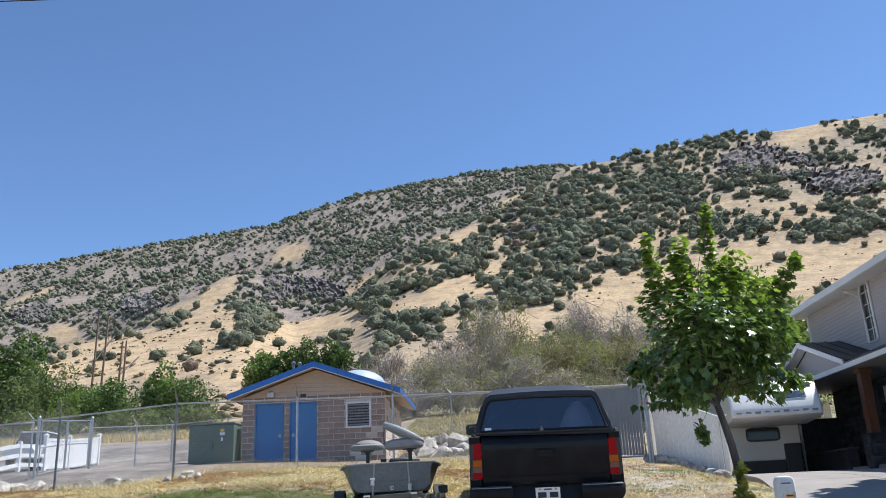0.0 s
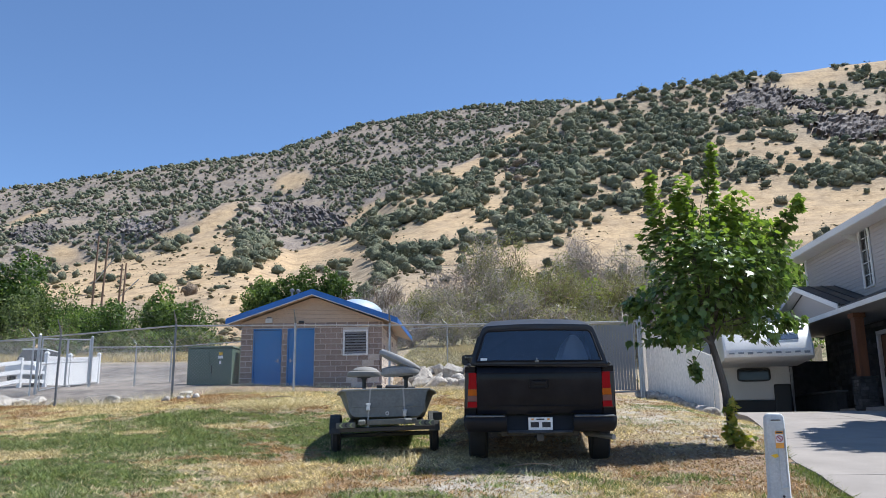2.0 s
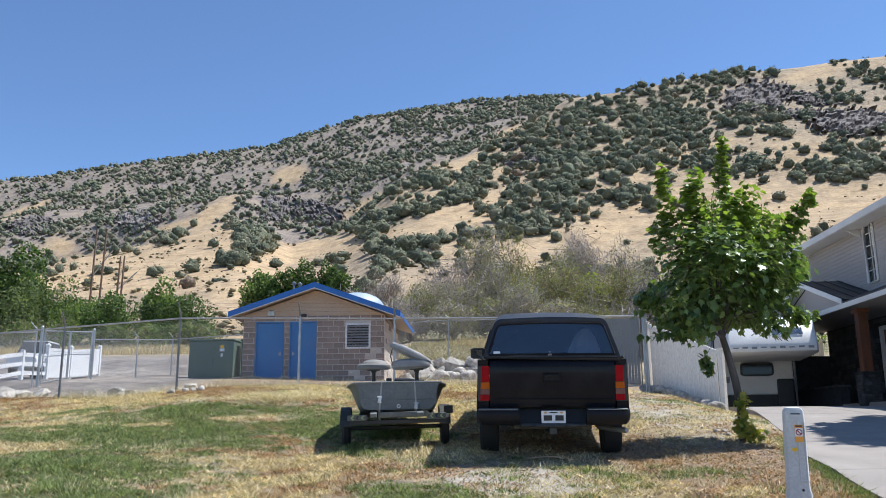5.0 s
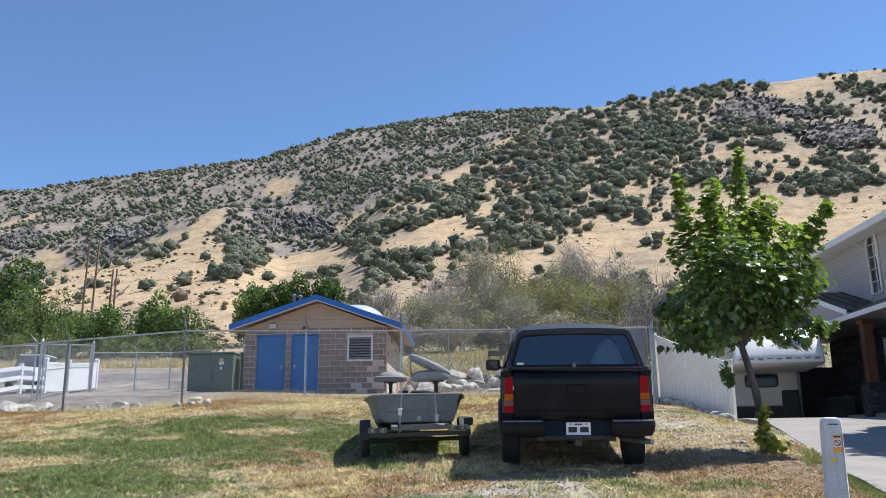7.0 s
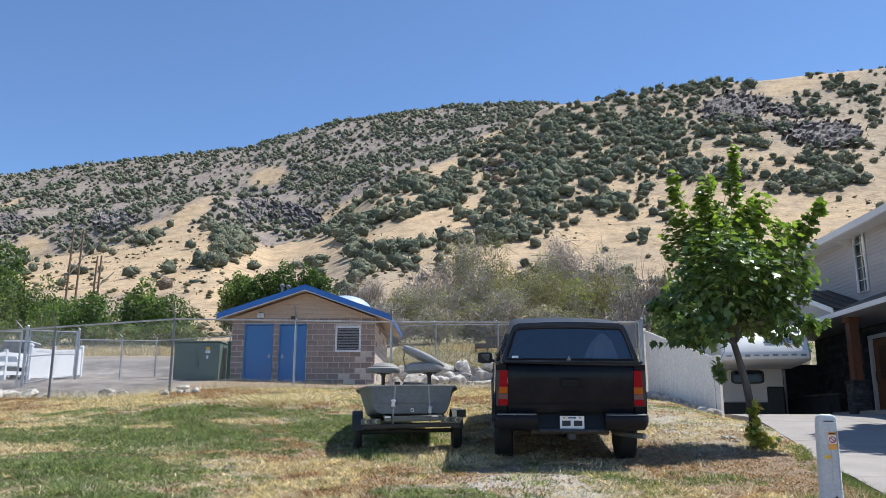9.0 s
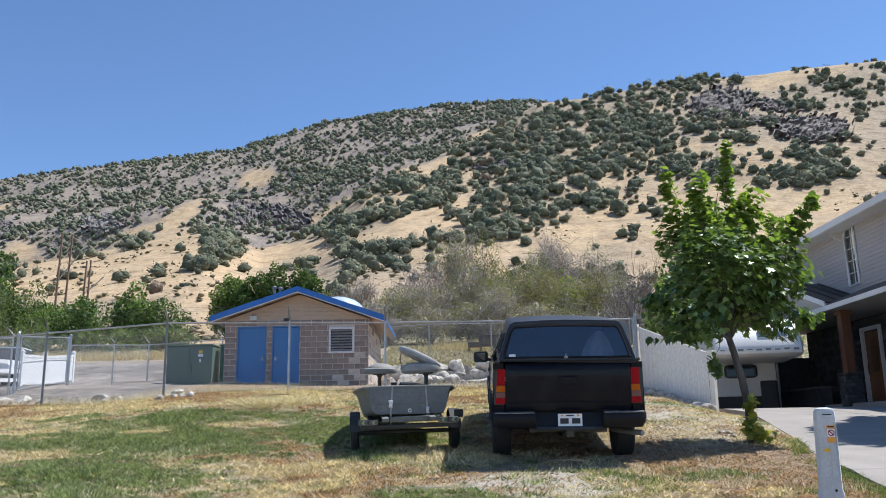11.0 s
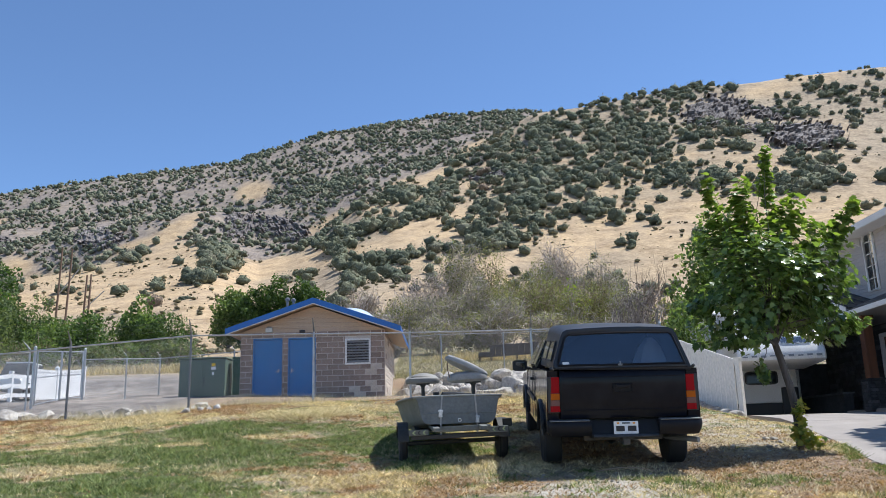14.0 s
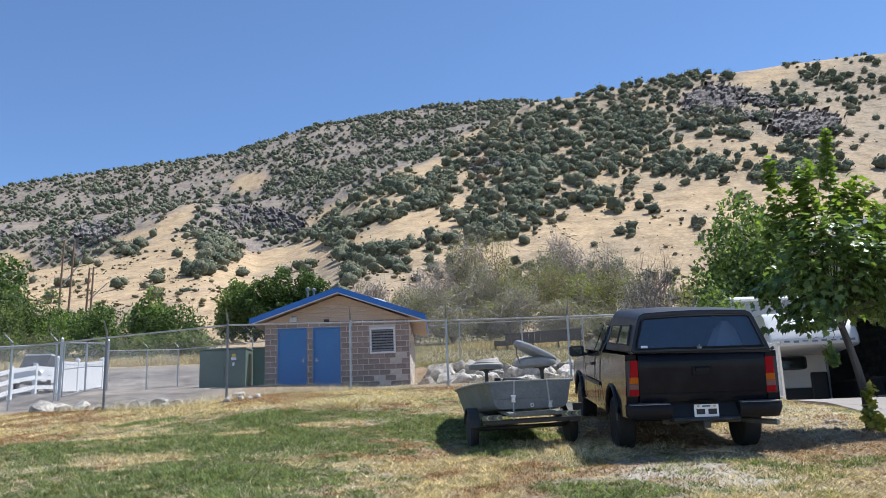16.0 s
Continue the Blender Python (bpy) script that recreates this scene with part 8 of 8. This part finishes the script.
for x, z0, z1, lean, arm in ((-58.6, 15.0, 30.6, 0.3, True), (-57.2, 15.0, 30.3, 0.4, False), (-54.6, 15.2, 26.2, 0.3, True), (-53.9, 15.2, 26.3, 0.2, False)):
    pole(x, 120, z0, z1, lean, arm)


# ---------------------------------------------------------------- boulders and stones
def boulder(name, label, group, x, y, z, size, seed, detail=ICO2):
    rs2 = np.random.RandomState(seed)
    lump = 1 + sum(0.035 * np.sin(detail[0] @ (rs2.normal(size=3) * f2) + rs2.uniform(0, 6.28)) for f2 in (3, 4, 6, 8, 11))[:, None]
    v = rocky(detail[0] * lump, rs2, 0.03, (size * rs2.uniform(0.85, 1.3), size * rs2.uniform(0.8, 1.1), size * rs2.uniform(0.65, 0.95)), 11, 0.40)
    ob = tagged(new(name, numpy_mesh(name, v, detail[1], M["rock"])), label, "rock", group)
    ob.matrix_basis = pose(x, y, z, 0, 0, rs2.uniform(0, 360))
    return ob


rr = random.Random(9)
k = 0
for row, (y, lift) in enumerate(((33.4, 0.18), (34.0, 0.50), (34.6, 0.84))):
    x = -3.15 + 0.2 * row
    while x < 3.9:
        s = rr.uniform(0.26, 0.66)
        boulder("boulder", "pale grey limestone boulder stacked against the bank", "stacked boulders", x + s * 0.5, y + rr.uniform(-0.12, 0.12), 2.10 + lift + rr.uniform(-0.06, 0.06), s, 600 + k, ICO3)
        x += s * 1.12
        k += 1
for i in range(17):
    x = -12.6 + i * 0.31 + rr.uniform(-0.1, 0.1)
    y = 22.1 + rr.uniform(-0.25, 0.25)
    s = rr.uniform(0.13, 0.30) * (1.0 if i < 13 else 0.7)
    boulder("fieldstone", "pale rough stone beside the chain-link fence", "stones along the fence", x, y, gz(x, y) + s * 0.25, s, 700 + i, ICO3)
for i in range(17):
    f = i / 16
    x, y = 4.30 + f * 1.45 + rr.uniform(-0.03, 0.03), 21.97 - f * 1.55 + rr.uniform(-0.05, 0.03)
    s = rr.uniform(0.16, 0.26)
    boulder("edging_stone", "small pale stone edging the vinyl fence", "edging stones", x, y, gz(x, y) + 0.10, s, 740 + i, ICO2)
for i in range(4):
    x, y = -7.2 + rr.uniform(-0.35, 0.5), 20.1 + rr.uniform(-0.2, 0.3)
    boulder("fieldstone", "pale rough stone beside the chain-link fence", "stones along the fence", x, y, gz(x, y) + 0.03, rr.uniform(0.07, 0.14), 760 + i)
for i in range(8):
    x, y = 3.4 + rr.uniform(-0.5, 0.6), 13.2 + rr.uniform(-0.7, 0.5)
    boulder("fieldstone", "small pale stone on the bare ground", "stones on the lawn", x, y, gz(x, y) + 0.01, rr.uniform(0.035, 0.085), 780 + i)
# pebbles too small to count
rs = np.random.RandomState(12)
P = []
for i in range(900):
    zone = rs.randint(5)
    if zone == 0:
        x, y = rs.uniform(-3.5, 3.8), rs.uniform(30.5, 33.5)
    elif zone == 1:
        x, y = rs.uniform(-5.2, -0.5), rs.uniform(20.2, 21.6)
    elif zone == 2:
        x, y = rs.normal(0.6, 1.1), rs.normal(9.8, 0.8)
    elif zone == 3:
        x, y = rs.uniform(2.3, 4.0), rs.uniform(13.5, 20.5)
    else:
        x, y = rs.normal(3.2, 0.7), rs.normal(12.6, 0.9)
    s = rs.uniform(0.006, 0.022) * (2.2 if zone == 0 else 1.5 if zone == 1 else 1)
    P.append((rocky(ICO1[0], rs, 0.3, (s * 1.3, s, s * 0.7), 4) + np.array([x, y, gz(x, y) + s * 0.3]), ICO1[1]))
tagged(new("pebbles", numpy_mesh("pebbles", *join(P), M["rock"])), "scattered pale pebbles on bare soil", "pebbles", kind="stuff")


def timber_panel():
    t = thing("timber_platform", "weathered dark timber platform standing on the bank", "platform", pose(0, 0, 0))
    y = 45.0

    def edge(x, low):
        return (4.97 if low else 5.53) + (x - 1.12) * (0.030 if low else 0.043)

    for k in range(13):
        xa = 1.12 + k * 0.319
        bm = bmesh.new()
        slab(bm, [(xa, y, edge(xa, True)), (xa + 0.30, y, edge(xa + 0.30, True)), (xa + 0.30, y, edge(xa + 0.30, False)), (xa, y, edge(xa, False))], (0, 0.05, 0))
        part("board", bm, M["dark_timber"], t)
    for nm, dz, h in (("top_rail", 0.0, 0.06), ("bottom_rail", -0.56, 0.07)):
        bm = bmesh.new()
        slab(bm, [(1.0, y - 0.06, edge(1.0, False) + dz), (5.35, y - 0.06, edge(5.35, False) + dz), (5.35, y - 0.06, edge(5.35, False) + dz - h), (1.0, y - 0.06, edge(1.0, False) + dz - h)], (0, 0.055, 0))
        part(nm, bm, M["dark_timber"], t)
    bm = bmesh.new()
    box(bm, (0.82, y, 5.03), (0.62, 0.5, 0.24), None, 0.015)
    part("ledge", bm, M["dark_timber"], t)
    for x, top in ((0.58, 4.92), (1.2, 4.98), (2.6, 5.0), (4.0, 5.06), (5.2, 5.1)):
        bm = bmesh.new()
        z0 = gz(x, y) - 0.1
        box(bm, (x, y + 0.1, (z0 + top) / 2), (0.09, 0.09, top - z0), None, 0.01)
        part("leg", bm, M["dark_timber"], t)


M["dark_timber"] = surface("dark_timber", (0.055, 0.045, 0.038), (0.15, 0.125, 0.105), 4, 0.9, 0, 0.4, 40, stretch=(0.4, 1, 2), vary=0.15)
timber_panel()


# ---------------------------------------------------------------- grass
M["grass_green"] = leafy("grass_green", (0.048, 0.078, 0.033), (0.255, 0.292, 0.138), 0.7, 0.3, 0.2, 5.0)
M["grass_dry"] = leafy("grass_dry", (0.30, 0.22, 0.115), (0.76, 0.63, 0.39), 0.8, 0.15, 0.2, 7.0)
M["grass_rust"] = leafy("grass_rust", (0.18, 0.095, 0.05), (0.52, 0.335, 0.19), 0.8, 0.15, 0.2, 7.0)
M["straw"] = leafy("straw", (0.42, 0.34, 0.20), (0.74, 0.65, 0.45), 0.7, 0.1, 0.3)


def blades(name, label, x, y, h, width, lean, mat, seed):
    rs2 = np.random.RandomState(seed)
    n = len(x)
    z = ground_z(x, y)
    a = rs2.uniform(0, 6.283, n)
    side = np.stack([np.cos(a), np.sin(a), np.zeros(n)], 1) * (width * rs2.uniform(0.6, 1.4, n))[:, None]
    tilt = np.stack([rs2.normal(size=n) * lean, rs2.normal(size=n) * lean, np.ones(n)], 1) * h[:, None]
    p = np.stack([x, y, z - 0.01], 1)
    v = np.stack([p - side, p + side, p + tilt], 1).reshape(-1, 3)
    ob = new(name, numpy_mesh(name, v, np.arange(3 * n).reshape(-1, 3), mat))
    return tagged(ob, label, "grass", kind="stuff")


rs = np.random.RandomState(99)
n = 900000
gx_ = rs.uniform(-13.0, 6.0, n)
gy_ = 7.2 + (21.5 - 7.2) * rs.uniform(0, 1, n) ** 1.3
edge = np.interp(gy_, [2.0, 8.67, 9.55, 10.2, 11.4, 12.66, 15.0, 17.2, 19.0, 21.0], [3.6, 3.94, 4.03, 4.15, 4.24, 4.62, 5.1, 5.6, 5.95, 6.2])
ok = (gx_ < edge - 0.03) & (np.abs(gx_) < 0.62 * gy_ + 2.2)
gx_, gy_ = gx_[ok], gy_[ok]
clump = wobble(gx_, gy_, 0.16, 47) + 0.8 * wobble(gx_, gy_, 0.42, 48)
green = lawn_green(gx_, gy_) * 1.05 + 0.42 * wobble(gx_, gy_, 0.9, 41) + 0.14 * wobble(gx_, gy_, 2.2, 49) + 0.30 * wobble(gx_, gy_, 0.25, 42) + 0.22 * wobble(gx_, gy_, 0.10, 43)
pick = rs.uniform(size=len(gx_))
bare = 0.75 * np.exp(-(((gx_ - 0.3) / 1.0) ** 2 + ((gy_ - 10.2) / 0.9) ** 2)) + 0.8 * np.exp(-(((gx_ - 3.2) / 0.9) ** 2 + ((gy_ - 12.4) / 1.2) ** 2)) + 0.65 * (np.abs(gx_ - 1.0) < 0.9) * (gy_ > 10.6) * (gy_ < 16.5) + 0.55 * smoothstep(1.8, 2.8, gx_) * smoothstep(12.5, 14, gy_) + 0.35 * np.exp(-(((gx_ - 0.8) / 1.5) ** 2 + ((gy_ - 9.3) / 1.0) ** 2))
bare = bare + 0.45 * smoothstep(0.2, 0.9, wobble(gx_, gy_, 1.3, 44)) + 0.22 * smoothstep(1.2, 2.4, gx_) * smoothstep(14.5, 12.5, gy_)
is_green = (green > 0.42 + 0.28 * (pick - 0.5)) & (rs.uniform(size=len(gx_)) > 0.10)
alive = rs.uniform(size=len(gx_)) > np.clip(bare + 0.45 * (clump < -0.2) * ~is_green, 0, 0.93)
m1 = is_green & alive
lush = np.clip(green[m1], 0.4, 1.2)
blades("lawn_grass", "short green lawn grass in patches", gx_[m1], gy_[m1], rs.uniform(0.02, 0.065, m1.sum()) * lush * (1 + 0.55 * np.clip(clump[m1], -1, 1)), 0.009, 0.9, M["grass_green"], 1)
rust = wobble(gx_, gy_, 1.6, 45) + 0.5 * wobble(gx_, gy_, 0.4, 46) + 0.8 * smoothstep(1.0, 2.4, gx_) * smoothstep(13.0, 11.0, gy_) > 0.15
m2 = ~is_green & alive & (pick < 0.80) & ~rust
blades("dry_grass", "short straw-coloured dry grass", gx_[m2], gy_[m2], rs.uniform(0.02, 0.07, m2.sum()), 0.008, 1.5, M["grass_dry"], 2)
m3 = ~is_green & alive & (pick < 0.92) & rust
blades("withered_grass", "short rusty withered grass", gx_[m3], gy_[m3], rs.uniform(0.015, 0.05, m3.sum()), 0.010, 1.4, M["grass_rust"], 3)
# pale straw lying flat over all of it, in drifts
sel = (rs.uniform(size=len(gx_)) < 0.045) & (wobble(gx_, gy_, 0.7, 51) + 0.5 * wobble(gx_, gy_, 0.2, 52) > 0.05 + 0.5 * is_green)
blades("loose_straw", "pale loose straw lying over the lawn", gx_[sel], gy_[sel] , rs.uniform(0.025, 0.07, sel.sum()), 0.0045, 2.0, M["straw"], 8)
# taller tufts
tx, ty, th = [], [], []
spots = [(-0.75, 11.35, 0.20), (-1.25, 11.3, 0.17), (-0.35, 11.25, 0.22), (0.9, 10.5, 0.12), (1.7, 10.35, 0.14), (-1.9, 11.3, 0.12), (2.2, 10.5, 0.12), (1.1, 8.9, 0.15), (-2.2, 8.8, 0.2), (-2.9, 8.7, 0.16), (-4.4, 9.3, 0.14), (0.2, 9.2, 0.1), (-6.5, 10.2, 0.12), (-7.8, 11.5, 0.12)]
for i in range(110):
    spots.append((rs.uniform(-11, 3.6), rs.uniform(8, 21.2), rs.uniform(0.06, 0.15)))
for i in range(90):
    spots.append((rs.uniform(-12, 2.8), 21.3 + rs.normal() * 0.3, rs.uniform(0.12, 0.32)))
for i in range(14):
    spots.append((rs.uniform(-9.2, -3.4), 30.4 + rs.normal() * 0.25, rs.uniform(0.08, 0.2)))
for sx, sy, sh in spots:
    k = 60
    tx.append(rs.normal(sx, 0.10 + sh * 0.4, k))
    ty.append(rs.normal(sy, 0.10, k))
    th.append(rs.uniform(0.4, 1.1, k) * sh)
tx, ty, th = np.concatenate(tx), np.concatenate(ty), np.concatenate(th)
blades("grass_tufts", "taller golden dry grass tufts", tx, ty, th, 0.004, 0.55, M["straw"], 4)
wx, wy = [], []
for i in range(34):
    cx0, cy0 = rs.normal(0.7, 1.3), rs.normal(9.4, 0.75)
    wx.append(rs.normal(cx0, rs.uniform(0.04, 0.14), 70))
    wy.append(rs.normal(cy0, rs.uniform(0.03, 0.08), 70))
wx, wy = np.concatenate(wx), np.concatenate(wy)
blades("weed_tufts", "small green weed tufts on the bare ground", wx, wy, rs.uniform(0.02, 0.075, len(wx)), 0.009, 0.9, M["grass_green"], 9)
# long weeds on the bank and round the yard
M["grass_olive"] = leafy("grass_olive", (0.15, 0.14, 0.075), (0.42, 0.375, 0.215), 0.8, 0.15, 0.2, 1.5)
wx, wy = rs.uniform(-4, 7, 26000), rs.uniform(35.4, 50, 26000)
blades("bank_grass", "short olive and dry grass on the bank behind the boulders", wx, wy, rs.uniform(0.05, 0.16, 26000), 0.014, 0.8, M["grass_olive"], 5)
wx, wy = rs.normal(1.6, 1.6, 3500), rs.normal(46.6, 0.7, 3500)
blades("tall_bank_grass", "tall straw grass at the foot of the brush", wx, wy, rs.uniform(0.2, 0.6, 3500), 0.014, 0.4, M["grass_dry"], 9)
wx, wy = rs.uniform(-34, -9, 9000), 47.0 + np.abs(rs.normal(size=9000)) * 1.6
blades("verge_weeds", "dry weeds along the back of the yard", wx, wy, rs.uniform(0.15, 0.6, 9000), 0.02, 0.4, M["grass_dry"], 6)
# a heap of pale cut stalks
hx, hy = rs.normal(-4.2, 0.5, 1500), rs.normal(18.0, 0.32, 1500)
blades("straw_heap", "heap of pale dry cut stalks on the lawn", hx, hy, rs.uniform(0.06, 0.22, 1500), 0.009, 2.2, M["straw"], 7)


def stick(x, y, yaw, length, seed):
    rs2 = np.random.RandomState(seed)
    t = thing("fallen_stick", "pale dry fallen stick on the grass", "stick", pose(x, y, gz(x, y) + 0.03, 0, 0, yaw), group="fallen sticks")
    bm = bmesh.new()
    pts = [(length * f, 0.03 * math.sin(5 * f), 0.02 + 0.05 * math.sin(3 * f)) for f in np.linspace(0, 1, 7)]
    tube(bm, pts, [0.010, 0.009, 0.008, 0.008, 0.007, 0.005, 0.003], 6)
    part("stem", bm, M["twig_brown"], t)
    bm = bmesh.new()
    tube(bm, [pts[3], (pts[3][0] + 0.12, 0.10, 0.07)], [0.005, 0.002], 5)
    part("side_twig", bm, M["twig_brown"], t)


stick(0.55, 10.75, -28, 0.75, 1)
stick(-4.9, 19.0, -35, 1.3, 2)


# ---------------------------------------------------------------- litter and weeds on the lawn
M["litter"] = leafy("leaf_litter", (0.10, 0.055, 0.032), (0.50, 0.37, 0.245), 0.8, 0.1, 0.2)
M["weed"] = leafy("weed_leaf", (0.06, 0.085, 0.03), (0.19, 0.22, 0.085), 0.7, 0.3, 0.2)


def flakes(name, label, x, y, size, mat, seed):
    """Small dry scraps lying nearly flat."""
    rs2 = np.random.RandomState(seed)
    n2 = len(x)
    p = np.stack([x, y, ground_z(x, y) + 0.012], 1)
    a = rs2.uniform(0, 6.283, n2)
    d = np.stack([np.cos(a), np.sin(a), rs2.normal(size=n2) * 0.45], 1) * size[:, None]
    e = np.stack([-np.sin(a), np.cos(a), rs2.normal(size=n2) * 0.45], 1) * (size * rs2.uniform(0.25, 0.6, n2))[:, None]
    v = np.stack([p - d, p + e, p + d, p - e], 1).reshape(-1, 3)
    return tagged(new(name, numpy_mesh(name, v, np.arange(4 * n2).reshape(-1, 4), mat)), label, "litter", kind="stuff")


lx, ly = rs.uniform(1.0, 4.6, 17000), 7.6 + 7.9 * rs.uniform(size=17000) ** 1.7
ok = (lx < np.interp(ly, [2.0, 8.67, 9.55, 10.2, 11.4, 12.66, 15.0, 17.2], [3.6, 3.94, 4.03, 4.15, 4.24, 4.62, 5.1, 5.6]) - 0.04) & (wobble(lx, ly, 0.5, 71) + 0.7 * wobble(lx, ly, 0.17, 72) > -0.35)
flakes("leaf_litter", "brown and straw leaf litter over bare soil", lx[ok], ly[ok], rs.uniform(0.006, 0.024, ok.sum()), M["litter"], 21)
lx, ly = rs.uniform(-9, 1.4, 26000), 7.6 + 13.5 * rs.uniform(size=26000) ** 1.3
ok = wobble(lx, ly, 0.7, 73) + 0.7 * wobble(lx, ly, 0.2, 74) > 0.1
flakes("lawn_litter", "dry scraps scattered through the lawn", lx[ok], ly[ok], rs.uniform(0.006, 0.02, ok.sum()), M["litter"], 22)
# green weeds along the drive's edge and in tufts
wy = 7.4 + 5.5 * rs.uniform(size=3600) ** 1.5
wx = np.interp(wy, [2.0, 8.67, 9.55, 10.2, 11.4, 12.66, 15.0], [3.6, 3.94, 4.03, 4.15, 4.24, 4.62, 5.1]) - 0.01 - np.abs(rs.normal(size=3600)) * 0.13
ok = wobble(wx, wy, 0.5, 75) > -0.2
blades("edge_weeds", "low green weeds along the driveway edge", wx[ok], wy[ok], rs.uniform(0.03, 0.07, ok.sum()), 0.009, 1.0, M["weed"], 23)
wx, wy, wh = [], [], []
for i in range(70):
    cx0, cy0, sp = rs.uniform(-8, 3.4), 8.0 + 8 * rs.uniform() ** 1.4, rs.uniform(0.06, 0.2)
    wx.append(rs.normal(cx0, sp, 50))
    wy.append(rs.normal(cy0, sp * 0.8, 50))
    wh.append(rs.uniform(0.02, 0.06, 50))
for cx0, cy0, sp in ((-1.72, 11.6, 0.20), (-1.55, 11.5, 0.16), (1.55, 9.7, 0.18), (1.35, 10.25, 0.15), (2.75, 10.1, 0.22), (3.25, 9.0, 0.15)):
    wx.append(rs.normal(cx0, sp, 110))
    wy.append(rs.normal(cy0, sp * 0.7, 110))
    wh.append(rs.uniform(0.03, 0.10, 110))
blades("weed_tufts", "leafy green weed tufts in the lawn", np.concatenate(wx), np.concatenate(wy), np.concatenate(wh), 0.009, 0.7, M["weed"], 24)


# ---------------------------------------------------------------- overhead cable
bm = bmesh.new()
tube(bm, [(x, 15.0, 11.36 - 0.043 * (x + 9.95) + 0.0012 * (x + 9.95) ** 2) for x in np.linspace(-26, 14, 21)], 0.012, 6)
tagged(part("overhead_cable", bm, M["black_rubber"]), "thin black overhead cable strung across the lawn", "cable")


# ---------------------------------------------------------------- blocks of the pump house, laid in running bond
def wall_blocks():
    x0, x1, y0, y1, zb, ze = pump_box
    va, vb, wz0, wz1 = pump_vent
    L, H, J = 0.4025, 0.2058, 0.024
    rr2 = random.Random(3)
    shared = {}

    def shape(w, h):
        key = (round(w, 3), round(h, 3))
        if key not in shared:
            bm = bmesh.new()
            box(bm, (0, 0, 0), (w, 0.04, h), None, 0.005)
            bmesh.ops.recalc_face_normals(bm, faces=bm.faces)
            me2 = bpy.data.meshes.new("block")
            bm.to_mesh(me2)
            bm.free()
            me2.materials.append(M["block"])
            shared[key] = me2
        return shared[key]

    for wall, length, on_front in ((pump_front, x1 - x0, True), (pump_side, y1 - y0, False)):
        for c in range(12):
            z0 = zb + 0.02 + c * H
            s = 0.0 if c % 2 else -L / 2
            while s < length - 0.02:
                a, b2 = max(s, 0), min(s + L, length)
                s += L
                if b2 - a < 0.06:
                    continue
                spans = [(a, b2)]
                if on_front:
                    holes = [(d0 - x0, d1 - x0) for d0, d1 in pump_doors if z0 < 4.36]
                    if z0 + H > wz0 + 0.06 and z0 < wz1 - 0.06:
                        holes.append((va - x0, vb - x0))
                    for h0, h1 in holes:
                        nxt = []
                        for p, q in spans:
                            if q <= h0 or p >= h1:
                                nxt.append((p, q))
                            else:
                                if h0 - p > 0.05:
                                    nxt.append((p, h0))
                                if q - h1 > 0.05:
                                    nxt.append((h1, q))
                        spans = nxt
                for p, q in spans:
                    ob = new("block", shape(q - p - J, H - J))
                    ob.parent = wall
                    proud = rr2.uniform(-0.002, 0.003)
                    mid = (p + q) / 2
                    zc = z0 + H / 2
                    if on_front:
                        ob.matrix_basis = pose(x0 + mid, y0 + 0.011 + proud, zc)
                        pale = x0 + mid > x1 - 1.3 and zc < zb + 0.35 + 1.1 * max(0, (x0 + mid - (x1 - 1.3)) / 1.3) and rr2.random() < 0.3
                    else:
                        ob.matrix_basis = pose(x1 - 0.011 + proud, y0 + mid, zc, 0, 0, 90)
                        # sunlit look below the eave, put into the block colour
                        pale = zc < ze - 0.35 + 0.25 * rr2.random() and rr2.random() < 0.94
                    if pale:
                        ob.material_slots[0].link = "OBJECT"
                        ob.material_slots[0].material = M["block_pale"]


wall_blocks()
